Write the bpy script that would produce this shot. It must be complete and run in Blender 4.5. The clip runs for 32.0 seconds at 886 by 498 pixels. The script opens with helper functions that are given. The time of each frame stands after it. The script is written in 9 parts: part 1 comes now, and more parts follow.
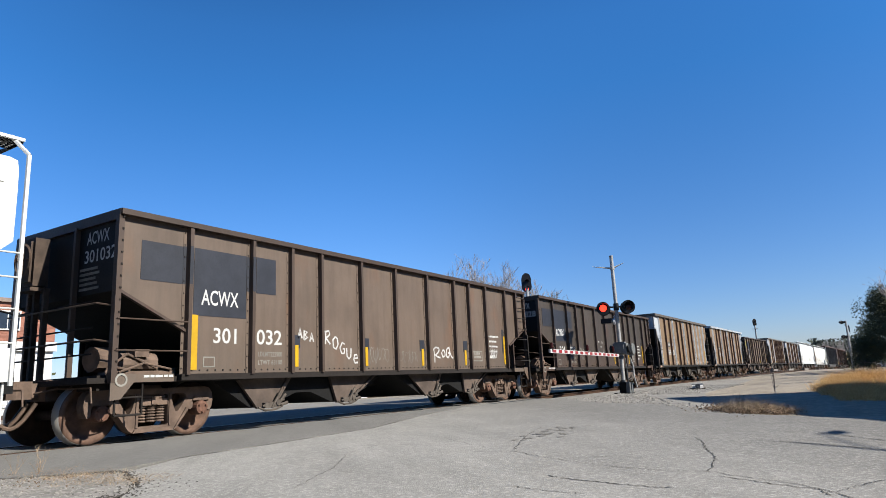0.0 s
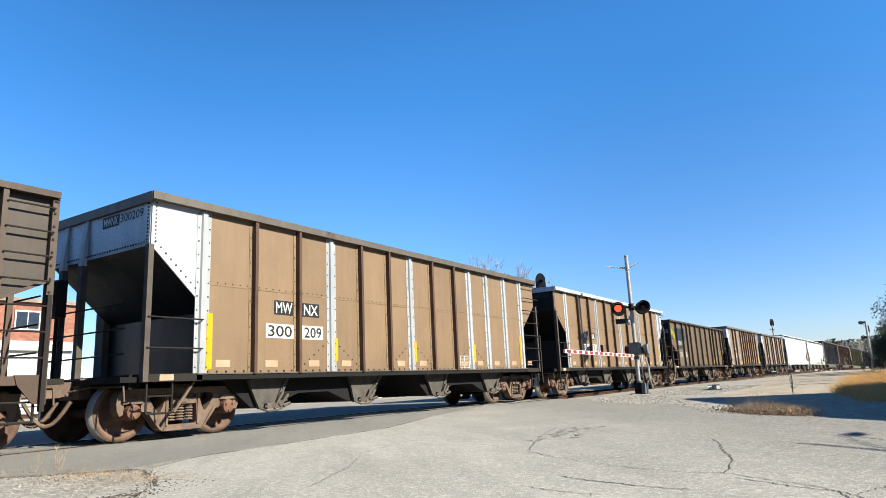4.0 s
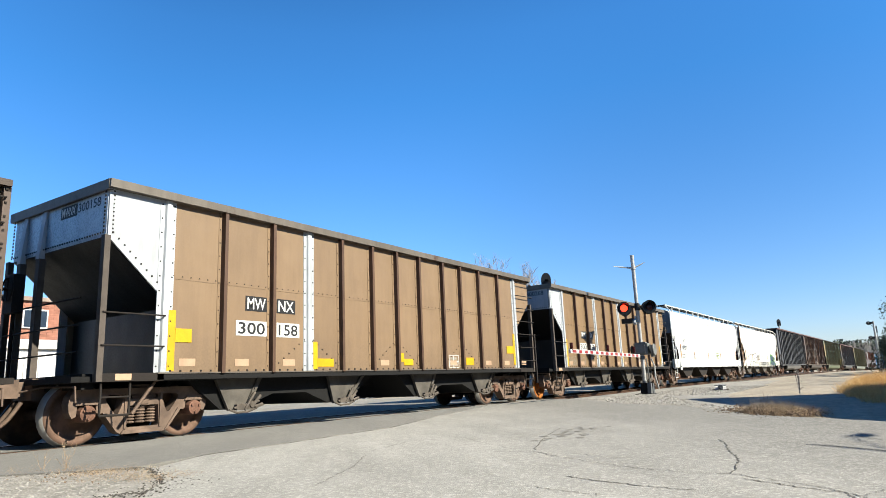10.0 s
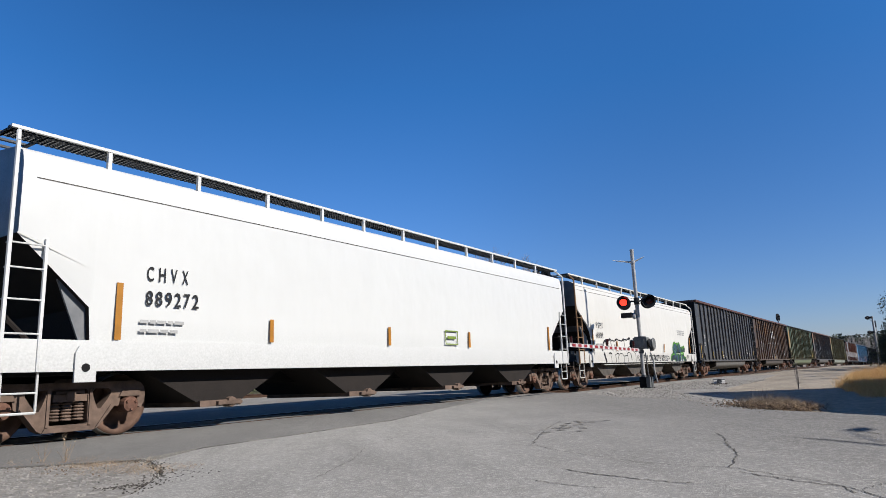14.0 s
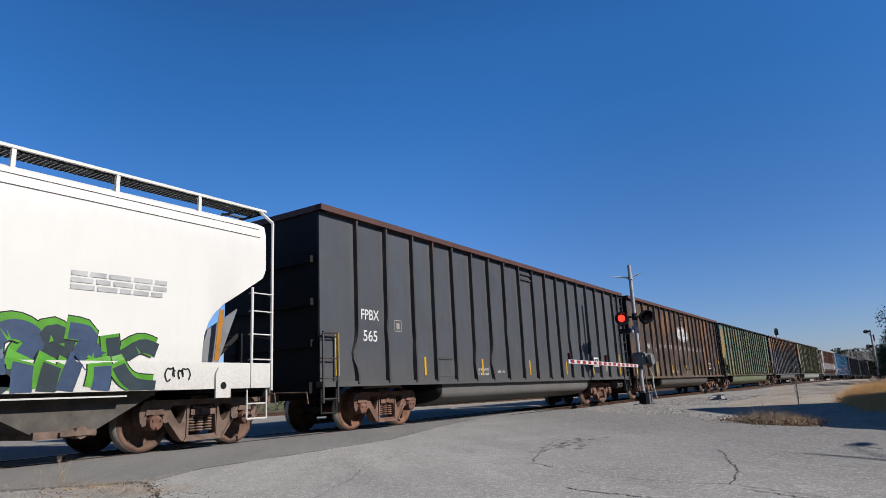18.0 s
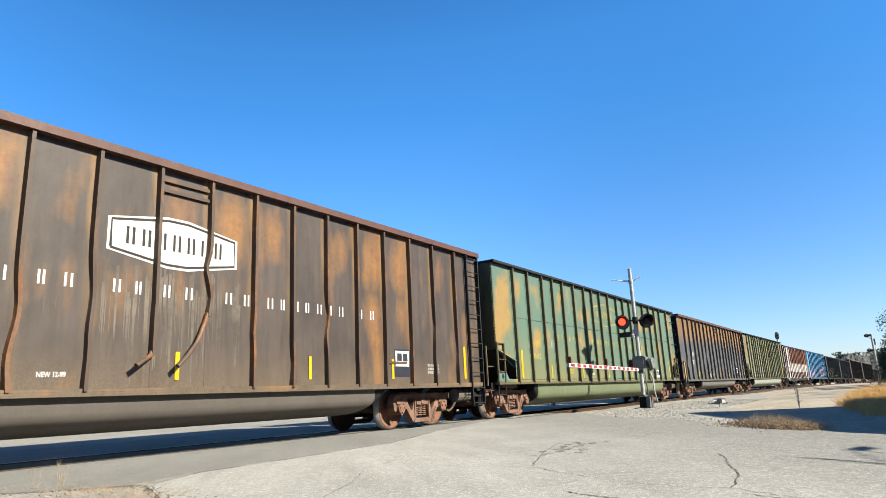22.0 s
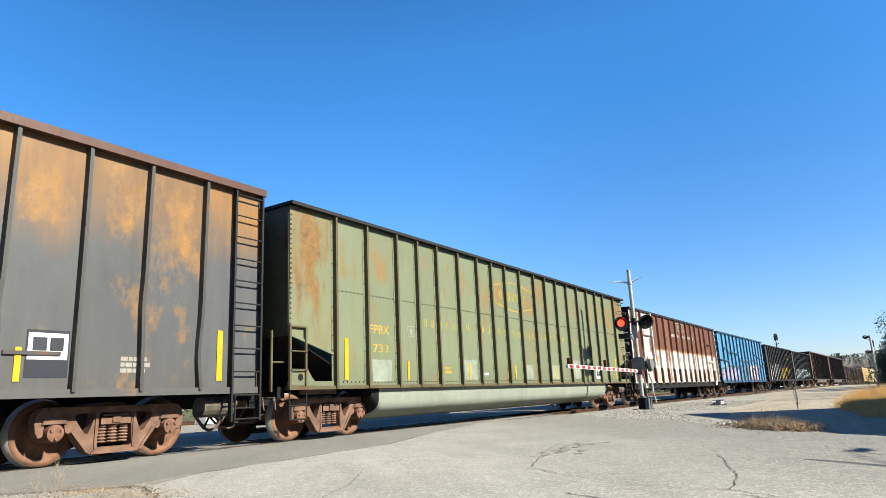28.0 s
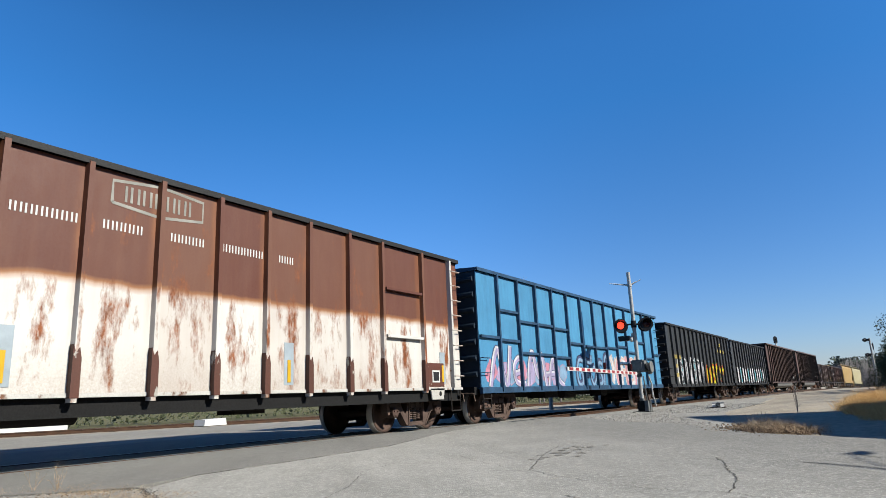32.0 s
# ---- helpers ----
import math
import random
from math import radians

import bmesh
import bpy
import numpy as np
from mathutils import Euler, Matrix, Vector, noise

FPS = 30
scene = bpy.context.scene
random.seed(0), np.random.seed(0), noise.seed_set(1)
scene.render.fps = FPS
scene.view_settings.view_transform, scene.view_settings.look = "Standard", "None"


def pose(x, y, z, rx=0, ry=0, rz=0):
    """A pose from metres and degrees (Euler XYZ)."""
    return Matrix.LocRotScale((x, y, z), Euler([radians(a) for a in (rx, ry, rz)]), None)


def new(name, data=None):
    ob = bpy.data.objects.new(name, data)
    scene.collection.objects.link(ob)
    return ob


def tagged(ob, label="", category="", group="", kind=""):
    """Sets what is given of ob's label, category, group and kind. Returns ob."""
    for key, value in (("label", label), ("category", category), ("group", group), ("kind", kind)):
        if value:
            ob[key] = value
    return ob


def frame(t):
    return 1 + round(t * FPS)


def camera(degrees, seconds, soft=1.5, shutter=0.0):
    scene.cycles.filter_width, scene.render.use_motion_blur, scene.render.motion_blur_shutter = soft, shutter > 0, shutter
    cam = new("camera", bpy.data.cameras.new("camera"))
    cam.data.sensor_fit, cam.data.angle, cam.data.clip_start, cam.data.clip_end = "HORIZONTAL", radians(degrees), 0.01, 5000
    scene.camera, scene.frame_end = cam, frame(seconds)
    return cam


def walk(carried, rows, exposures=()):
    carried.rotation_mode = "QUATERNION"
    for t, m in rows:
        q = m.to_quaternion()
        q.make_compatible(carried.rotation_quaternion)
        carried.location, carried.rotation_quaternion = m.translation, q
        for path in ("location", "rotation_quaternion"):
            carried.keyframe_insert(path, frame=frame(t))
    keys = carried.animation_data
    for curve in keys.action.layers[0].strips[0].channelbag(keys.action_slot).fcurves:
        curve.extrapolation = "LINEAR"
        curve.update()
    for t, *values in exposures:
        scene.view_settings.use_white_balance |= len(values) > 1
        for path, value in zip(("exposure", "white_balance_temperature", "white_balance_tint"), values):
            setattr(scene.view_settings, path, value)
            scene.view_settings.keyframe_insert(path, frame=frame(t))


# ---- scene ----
# ---------------------------------------------------------------- camera
EYE = 0.685          # height of the lens above the rail heads
MID = 10.88          # distance from the lens to the middle of the track
PATH = [
    (0, 31.69, 11.59, -2.76), (0.5, 31.85, 11.58, -2.78), (1, 31.77, 11.45, -2.65), (1.5, 31.77, 11.05, -2.57), (2, 31.82, 10.83, -2.55), (2.5, 32.11,
    11.03, -2.43), (3, 32.57, 11.50, -2.51), (3.5, 32.54, 11.70, -2.53), (4, 32.94, 11.66, -2.63), (4.5, 33.02, 11.35, -2.45), (6.5, 33.42, 11.46,
    -2.32), (7, 33.43, 11.41, -2.36), (7.5, 33.58, 11.40, -2.45), (8, 33.61, 11.45, -2.42), (8.5, 33.44, 11.57, -2.45), (9, 33.48, 11.67, -2.43),
    (9.5, 33.46, 11.67, -2.42), (10, 33.44, 11.64, -2.46), (10.5, 33.38, 11.69, -2.36), (11, 33.19, 11.84, -2.48), (11.5, 33.08, 11.83, -2.48), (12,
    32.95, 11.84, -2.62), (12.5, 33.23, 11.27, -2.49), (13, 33.21, 11.09, -2.42), (13.5, 33.37, 10.92, -2.38), (15.5, 33.46, 12.18, -2.37), (16,
    33.34, 12.38, -2.51), (16.5, 33.41, 12.63, -2.67), (17, 33.35, 12.61, -2.83), (17.5, 33.36, 12.53, -2.72), (18, 33.14, 12.59, -2.83), (18.5,
    33.18, 12.68, -2.85), (19, 33.30, 12.65, -2.92), (19.5, 33.31, 12.86, -2.94), (20, 33.25, 13.04, -3.01), (20.5, 33.15, 13.02, -3.00), (21, 33.16,
    12.99, -2.91), (21.5, 33.14, 13.00, -2.85), (22, 33.16, 12.89, -2.76), (22.5, 33.17, 12.76, -2.83), (23, 33.17, 12.73, -2.84), (23.5, 33.07,
    12.65, -2.84), (24, 33.06, 12.57, -2.70), (24.5, 32.90, 12.68, -2.78), (25, 32.83, 12.84, -2.68), (25.5, 32.97, 12.72, -2.90), (27.5, 33.09,
    13.03, -2.65), (28, 33.07, 12.97, -2.69), (28.5, 33.14, 12.73, -2.51), (29, 33.21, 12.73, -2.73), (29.5, 33.03, 12.71, -2.68), (30, 33.08, 12.71,
    -2.56), (30.5, 33.07, 12.74, -2.48), (31, 33.08, 12.92, -2.54), (31.5, 32.99, 13.15, -2.59), (32, 33.04, 13.16, -2.60),
]
cam = camera(68.74, 32.0, soft=0.4)


def aim(yaw, pitch, roll):
    """The camera's pose: yaw from the track's direction to the left, all in degrees."""
    return pose(0, 0, EYE, 90 + pitch, 0, yaw - 90) @ pose(0, 0, 0, 0, 0, roll)


EXPOSURES = [(0.0, 1.1, 6250, 10), (0.5, 1.38, 6400, 8), (1.0, 1.51, 6550, 6), (2.0, 1.63, 6600, 6), (4.0, 1.6, 6600, 6), (9.0, 1.61, 6600, 5), (11.5, 1.57, 6600, 6), (12.3, 1.41, 6500, 8), (13.0, 1.06, 6300, 10), (14.0, 0.72, 6100, 13), (15.5, 0.37, 5960, 15),
             (17.5, 0.46, 5960, 15), (18.4, 0.94, 6250, 12), (19.2, 1.58, 6580, 6), (20.0, 1.74, 6680, 5), (24.0, 1.69, 6620, 4), (29.0, 1.65, 6600, 4), (31.0, 1.5, 6550, 5), (31.5, 1.24, 6350, 6), (32.0, 1.08, 6200, 7)]
walk(cam, [(t, aim(*a)) for t, *a in PATH], EXPOSURES)

# ---------------------------------------------------------------- light
RAY = Vector((-0.11, 0.80, -0.58)).normalized()      # the way the sunlight goes
sky = bpy.data.worlds.new("sky")
sky.use_nodes = True
scene.world = sky
_n = sky.node_tree.nodes
_tex = _n.new("ShaderNodeTexSky")
_tex.sky_type = "NISHITA"
_tex.sun_disc = False
_tex.sun_elevation = math.asin(-RAY.z)
_tex.sun_rotation = math.atan2(-RAY.x, -RAY.y)
_tex.altitude = 100
_tex.air_density, _tex.dust_density, _tex.ozone_density = 1.0, 0.3, 4.0
_n["Background"].inputs[1].default_value = 0.058
_sat = _n.new("ShaderNodeHueSaturation")
_sat.inputs["Saturation"].default_value = 1.1
_tint = _n.new("ShaderNodeMix")
_tint.data_type, _tint.blend_type = "RGBA", "MULTIPLY"
_tint.inputs[0].default_value = 1.0
_way = _n.new("ShaderNodeTexCoord")
_sep = _n.new("ShaderNodeSeparateXYZ")
_up = _n.new("ShaderNodeMapRange")
_air = _n.new("ShaderNodeMix")                       # paler, hazier air towards the horizon
_air.data_type = "RGBA"
_air.inputs[6].default_value = (0.96, 0.95, 1.2, 1)
_air.inputs[7].default_value = (0.49, 1.0, 1.33, 1)
_up.inputs[1].default_value, _up.inputs[2].default_value = 0.0, 0.42
sky.node_tree.links.new(_way.outputs["Generated"], _sep.inputs[0])
sky.node_tree.links.new(_sep.outputs[2], _up.inputs[0])
sky.node_tree.links.new(_up.outputs[0], _air.inputs[0])
sky.node_tree.links.new(_air.outputs[2], _tint.inputs[7])
sky.node_tree.links.new(_tex.outputs[0], _sat.inputs["Color"])
sky.node_tree.links.new(_sat.outputs[0], _tint.inputs[6])
sky.node_tree.links.new(_tint.outputs[2], _n["Background"].inputs[0])
_high = _n.new("ShaderNodeMapRange")                  # the clear winter sky deepens towards the zenith
_high.inputs[1].default_value, _high.inputs[2].default_value = 0.5, 1.0
_high.inputs[3].default_value, _high.inputs[4].default_value = 0.0645, 0.026
sky.node_tree.links.new(_sep.outputs[2], _high.inputs[0])
_turn = _n.new("ShaderNodeMapRange")                  # and away from the hazier air down the line
_turn.inputs[1].default_value, _turn.inputs[2].default_value = -0.2, 0.65
_turn.inputs[3].default_value, _turn.inputs[4].default_value = 1.09, 0.84
sky.node_tree.links.new(_sep.outputs[0], _turn.inputs[0])
_glow = _n.new("ShaderNodeMath")
_glow.operation = "MULTIPLY"
sky.node_tree.links.new(_high.outputs[0], _glow.inputs[0])
sky.node_tree.links.new(_turn.outputs[0], _glow.inputs[1])
_away = _n.new("ShaderNodeMapRange")                  # brightest between the town side and the line's far end
_away.interpolation_type = "SMOOTHSTEP"
_away.inputs[1].default_value, _away.inputs[2].default_value = 0.42, 0.76
_away.inputs[3].default_value, _away.inputs[4].default_value = 0.98, 1.17
sky.node_tree.links.new(_sep.outputs[0], _away.inputs[0])
_line = _n.new("ShaderNodeMapRange")
_line.interpolation_type = "SMOOTHSTEP"
_line.inputs[1].default_value, _line.inputs[2].default_value = 0.78, 1.02
_line.inputs[3].default_value, _line.inputs[4].default_value = 1.0, 0.78
sky.node_tree.links.new(_sep.outputs[0], _line.inputs[0])
_both = _n.new("ShaderNodeMath")
_both.operation = "MULTIPLY"
sky.node_tree.links.new(_away.outputs[0], _both.inputs[0])
sky.node_tree.links.new(_line.outputs[0], _both.inputs[1])
_all = _n.new("ShaderNodeMath")
_all.operation = "MULTIPLY"
sky.node_tree.links.new(_glow.outputs[0], _all.inputs[0])
sky.node_tree.links.new(_both.outputs[0], _all.inputs[1])
sky.node_tree.links.new(_all.outputs[0], _n["Background"].inputs[1])
sun = new("sun", bpy.data.lights.new("sun", "SUN"))
sun.data.energy, sun.data.angle, sun.data.color = 5.2, radians(0.5), (1.0, 0.93, 0.81)
sun.matrix_world = Matrix.Translation((8, -20, 30)) @ RAY.to_track_quat("-Z", "Y").to_matrix().to_4x4()


# ---------------------------------------------------------------- materials
def lin(r, g, b, k=1.0):
    """A base colour from 0..255 values of the sunlit surface."""
    return tuple(0.42 * k * (c / 255 / 12.92 if c < 10 else ((c / 255 + 0.055) / 1.055) ** 2.4) for c in (r, g, b))


class Nodes:
    """A small helper for one procedural material."""

    def __init__(self, name):
        self.m = bpy.data.materials.new(name)
        self.m.use_nodes = True
        self.t = self.m.node_tree
        self.b = self.t.nodes["Principled BSDF"]

    def add(self, kind, **props):
        n = self.t.nodes.new(kind)
        for k, v in props.items():
            n.inputs[k].default_value = v
        return n

    def link(self, a, b):
        self.t.links.new(a, b)

    def coords(self, scale=(1, 1, 1), shift=True, space="Object"):
        c = self.t.nodes.new("ShaderNodeTexCoord")
        out = c.outputs[space]
        if shift:
            o = self.t.nodes.new("ShaderNodeObjectInfo")
            s = self.t.nodes.new("ShaderNodeVectorMath")
            s.operation = "SCALE"
            s.inputs[0].default_value = (37.0, 51.0, 0.0)
            self.link(o.outputs["Random"], s.inputs["Scale"])
            a = self.t.nodes.new("ShaderNodeVectorMath")
            a.operation = "ADD"
            self.link(out, a.inputs[0])
            self.link(s.outputs[0], a.inputs[1])
            out = a.outputs[0]
        m = self.t.nodes.new("ShaderNodeVectorMath")
        m.operation = "MULTIPLY"
        m.inputs[1].default_value = scale
        self.link(out, m.inputs[0])
        return m.outputs[0]

    def noise(self, vec, scale, detail=4.0, rough=0.6):
        n = self.add("ShaderNodeTexNoise", Scale=scale, Detail=detail, Roughness=rough)
        self.link(vec, n.inputs["Vector"])
        return n.outputs["Fac"]

    def ramp(self, fac, lo, hi, a=0.0, b=1.0):
        r = self.t.nodes.new("ShaderNodeMapRange")
        r.clamp = True
        for i, v in enumerate((lo, hi, a, b)):
            r.inputs[i + 1].default_value = v
        self.link(fac, r.inputs[0])
        return r.outputs[0]

    def mix(self, fac, a, b):
        x = self.t.nodes.new("ShaderNodeMix")
        x.data_type = "RGBA"
        for i, v in ((6, a), (7, b)):
            if isinstance(v, tuple):
                x.inputs[i].default_value = (*v[:3], 1)
            else:
                self.link(v, x.inputs[i])
        if isinstance(fac, float):
            x.inputs[0].default_value = fac
        else:
            self.link(fac, x.inputs[0])
        return x.outputs[2]

    def math(self, op, a, b):
        x = self.t.nodes.new("ShaderNodeMath")
        x.operation = op
        x.use_clamp = True
        for i, v in ((0, a), (1, b)):
            if isinstance(v, float):
                x.inputs[i].default_value = v
            else:
                self.link(v, x.inputs[i])
        return x.outputs[0]

    def height(self, vec):
        s = self.t.nodes.new("ShaderNodeSeparateXYZ")
        self.link(vec, s.inputs[0])
        return s.outputs[2]

    def done(self, color, rough=0.7, metal=0.0, bump=None, depth=0.2, dist=0.01, dusty=0.0):
        if isinstance(color, tuple):
            self.b.inputs["Base Color"].default_value = (*color[:3], 1)
        else:
            self.link(color, self.b.inputs["Base Color"])
        if isinstance(rough, float):
            self.b.inputs["Roughness"].default_value = rough
        else:
            self.link(rough, self.b.inputs["Roughness"])
        self.b.inputs["Metallic"].default_value = metal
        self.b.inputs["Diffuse Roughness"].default_value = dusty
        self.b.inputs["Specular IOR Level"].default_value = 0.5 if isinstance(rough, float) and rough < 0.5 else 0.28
        if bump is not None:
            n = self.add("ShaderNodeBump", Strength=depth, Distance=dist)
            self.link(bump, n.inputs["Height"])
            self.link(n.outputs[0], self.b.inputs["Normal"])
        return self.m


def plain(name, color, rough=0.7, metal=0.0, vary=0.25, scale=3.0, bump=0.15):
    """A worn, uneven single-colour surface."""
    k = Nodes(name)
    v = k.coords()
    big = k.ramp(k.noise(v, scale), 0.35, 0.68)
    fine = k.noise(v, scale * 14, 6.0, 0.7)
    dark = tuple(c * (1 - vary) for c in color)
    lite = tuple(min(1.0, c * (1 + vary * 0.5)) for c in color)
    col = k.mix(big, dark, lite)
    col = k.mix(k.ramp(fine, 0.55, 0.75, 0.0, 0.35), col, tuple(c * 0.55 for c in color))
    return k.done(col, k.ramp(fine, 0.3, 0.7, rough - 0.1, min(1.0, rough + 0.12)), metal, fine, bump)


def paint(name, base, dirt, rust=None, rust_at=0.62, dirty=0.5, rough=0.55, band=None, patch=2.2, soft=0.1, bands=(), grain=(7.0, 0.68), core=0.0, tone=0.5, lobes=(1.0, 0.8), foot=(0.2, 0.42), wave=0.8, mud=(70, 62, 55), muddy=0.35, panels=0.0, fleck=None, edge=None, stretch=0.55):
    """Weathered car paint: vertical dirt streaks, rust patches, and, with band=(colour, z_low, z_high), other paint higher up."""
    k = Nodes(name)
    v = k.coords()
    still = k.coords(shift=False)
    z = k.height(still)
    base = tuple(min(0.86, 1.17 * c) for c in base)
    col = base
    for c, lo, hi in ([band] if band else []) + list(bands):
        wob = k.noise(k.coords((1.0, 1.0, 0.35)), 1.1, 5.0, 0.55)
        zz = k.t.nodes.new("ShaderNodeMath")
        zz.operation = "MULTIPLY_ADD"
        k.link(wob, zz.inputs[0])
        zz.inputs[1].default_value = wave
        k.link(z, zz.inputs[2])
        col = k.mix(k.ramp(zz.outputs[0], lo + 0.5 * wave, hi + 0.5 * wave), col, c)
    info = k.t.nodes.new("ShaderNodeObjectInfo")
    col = k.mix(k.ramp(info.outputs["Random"], 0.0, 1.0, 0.0, 0.35), col, dirt)
    streak = k.noise(k.coords((2.6, 2.6, 0.3)), 2.0, 6.0, 0.65)
    cloud = k.noise(v, 0.9, 5.0, 0.6)
    fine = k.noise(v, 30.0, 6.0, 0.75)
    col = k.mix(k.ramp(streak, 0.42, 0.75, 0.0, dirty), col, dirt)
    col = k.mix(k.ramp(cloud, 0.45, 0.75, 0.0, dirty * 0.7), col, tuple(0.72 * c for c in dirt))
    if rust is not None:
        spot = k.noise(k.coords((1.0, 1.0, stretch)), patch, *grain)
        if core:
            # rust breaks out in the middle of each sheet, above and below the seam
            g = k.t.nodes.new("ShaderNodeTexCoord")
            sep = k.t.nodes.new("ShaderNodeSeparateXYZ")
            k.link(g.outputs["Generated"], sep.inputs[0])
            mid = k.math("MULTIPLY", k.ramp(sep.outputs[0], 0.06, 0.34), k.ramp(sep.outputs[0], 0.94, 0.66))
            up = k.math("MULTIPLY", k.ramp(sep.outputs[2], 0.58, 0.68), k.ramp(sep.outputs[2], 0.97, 0.84))
            low = k.math("MULTIPLY", k.ramp(sep.outputs[2], *foot), k.ramp(sep.outputs[2], 0.57, 0.48))
            both = k.math("ADD", k.math("MULTIPLY", up, lobes[0]), k.math("MULTIPLY", low, lobes[1]))
            spot = k.math("ADD", spot, k.ramp(k.math("MULTIPLY", mid, both), 0.0, 1.0, -core, core))
        if panels:
            spot = k.math("ADD", spot, k.ramp(info.outputs["Random"], 0.0, 1.0, -panels, panels))
        m = k.ramp(spot, rust_at, rust_at + soft)
        tone = k.mix(k.ramp(k.noise(v, 9.0, 5.0, 0.7), 0.35, 0.7), rust, tuple(tone * c for c in rust))
        if fleck:
            tone = k.mix(k.ramp(k.noise(v, 2.6, 6.0, 0.62), 0.55, 0.68, 0.0, 0.8), tone, fleck)
        col = k.mix(m, col, tone)
    if edge:
        # rust running down beside each post
        ge = k.t.nodes.new("ShaderNodeTexCoord")
        se = k.t.nodes.new("ShaderNodeSeparateXYZ")
        k.link(ge.outputs["Generated"], se.inputs[0])
        side = k.math("MULTIPLY", k.ramp(se.outputs[0], 0.84, 0.93), k.ramp(se.outputs[2], 0.15, 0.75))
        run = k.ramp(k.math("MULTIPLY", side, k.ramp(k.noise(k.coords((3.0, 3.0, 0.5)), 2.0, 5.0, 0.6), 0.3, 0.62)), 0.0, 1.0, 0.0, 0.75)
        col = k.mix(run, col, edge)
    grime = k.ramp(z, 0.95, 1.75, muddy, 0.0)
    col = k.mix(k.math("MULTIPLY", grime, k.ramp(fine, 0.3, 0.7)), col, lin(*mud))
    m = k.done(col, k.ramp(fine, 0.3, 0.7, rough - 0.08, rough + 0.15), 0.0, fine, 0.06, dusty=0.3)
    # shallow dents in the sheet
    dent = k.add("ShaderNodeBump", Strength=0.5, Distance=0.035)
    k.link(k.noise(k.coords((1.0, 1.0, 0.7)), 2.2, 1.5, 0.5), dent.inputs["Height"])
    for n in k.t.nodes:
        if n.type == "BUMP" and n != dent:
            k.link(dent.outputs[0], n.inputs["Normal"])
    return m




def blade_material(name, dark, light):
    """Dry plant matter: every blade or leaf has its own tone."""
    k = Nodes(name)
    g = k.t.nodes.new("ShaderNodeNewGeometry")
    col = k.mix(g.outputs["Random Per Island"], dark, light)
    col = k.mix(k.ramp(k.noise(k.coords(shift=False), 3.0), 0.4, 0.7, 0.0, 0.35), col, tuple(0.6 * c for c in dark))
    m = k.done(col, 0.85)
    k.b.inputs["Transmission Weight"].default_value = 0.0
    return m


def ground_material(name, a, b, c, scale, speck, rough=0.95, depth=0.5, way=-0.75, drift=0.5, verge=0.0, grit=0.5):
    """Stony ground: two tones, fine grain and scattered dark and light specks."""
    k = Nodes(name)
    v = k.coords(shift=False)
    big = k.ramp(k.noise(v, scale, 6.0, 0.62), 0.36, 0.66)
    mid = k.noise(v, scale * 9, 6.0, 0.7)
    vor = k.add("ShaderNodeTexVoronoi", Scale=speck)
    k.link(v, vor.inputs["Vector"])
    col = k.mix(big, a, b)
    # worn lanes and drifts along the way of the traffic
    turn = k.t.nodes.new("ShaderNodeVectorRotate")
    turn.rotation_type = "Z_AXIS"
    turn.inputs["Angle"].default_value = way
    k.link(k.coords(shift=False), turn.inputs["Vector"])
    lane = k.t.nodes.new("ShaderNodeVectorMath")
    lane.operation = "MULTIPLY"
    lane.inputs[1].default_value = (0.25, 1.3, 1.0)
    k.link(turn.outputs[0], lane.inputs[0])
    col = k.mix(k.ramp(k.noise(lane.outputs[0], 0.9, 6.0, 0.65), 0.4, 0.72, 0.0, drift), col, tuple(0.62 * x for x in c))
    if verge:
        # darker to the right: dimming at the view's edge, put into the colour
        off = k.t.nodes.new("ShaderNodeVectorMath")
        off.operation = "DOT_PRODUCT"
        off.inputs[1].default_value = (0.67, -0.74, 0.0)
        k.link(v, off.inputs[0])
        wob = k.t.nodes.new("ShaderNodeMath")
        wob.operation = "MULTIPLY_ADD"
        k.link(k.noise(v, 0.5, 5.0, 0.6), wob.inputs[0])
        wob.inputs[1].default_value = 4.0
        k.link(off.outputs["Value"], wob.inputs[2])
        col = k.mix(k.ramp(wob.outputs[0], 3.2, 7.4, 0.0, verge), col, tuple(0.55 * x for x in c))
    col = k.mix(k.ramp(mid, 0.45, 0.75, 0.0, 0.6), col, c)
    sep = k.t.nodes.new("ShaderNodeSeparateColor")
    k.link(vor.outputs["Color"], sep.inputs[0])
    col = k.mix(k.ramp(sep.outputs[0], 0.0, 1.0, 0.0, grit), col, tuple(0.42 * x for x in a))
    col = k.mix(k.ramp(sep.outputs[1], 0.75, 1.0, 0.0, 0.45), col, tuple(min(1.0, 1.7 * x) for x in b))
    # coarser stones showing through where the binder has worn off
    coarse = k.add("ShaderNodeTexVoronoi", Scale=speck * 0.36)
    k.link(v, coarse.inputs["Vector"])
    cs = k.t.nodes.new("ShaderNodeSeparateColor")
    k.link(coarse.outputs["Color"], cs.inputs[0])
    col = k.mix(k.ramp(cs.outputs[0], 0.62, 1.0, 0.0, 0.15), col, tuple(0.5 * x for x in a))
    col = k.mix(k.ramp(cs.outputs[1], 0.72, 1.0, 0.0, 0.16), col, tuple(min(1.0, 1.5 * x) for x in b))
    return k.done(col, rough, 0.0, vor.outputs["Distance"], depth, 0.01)


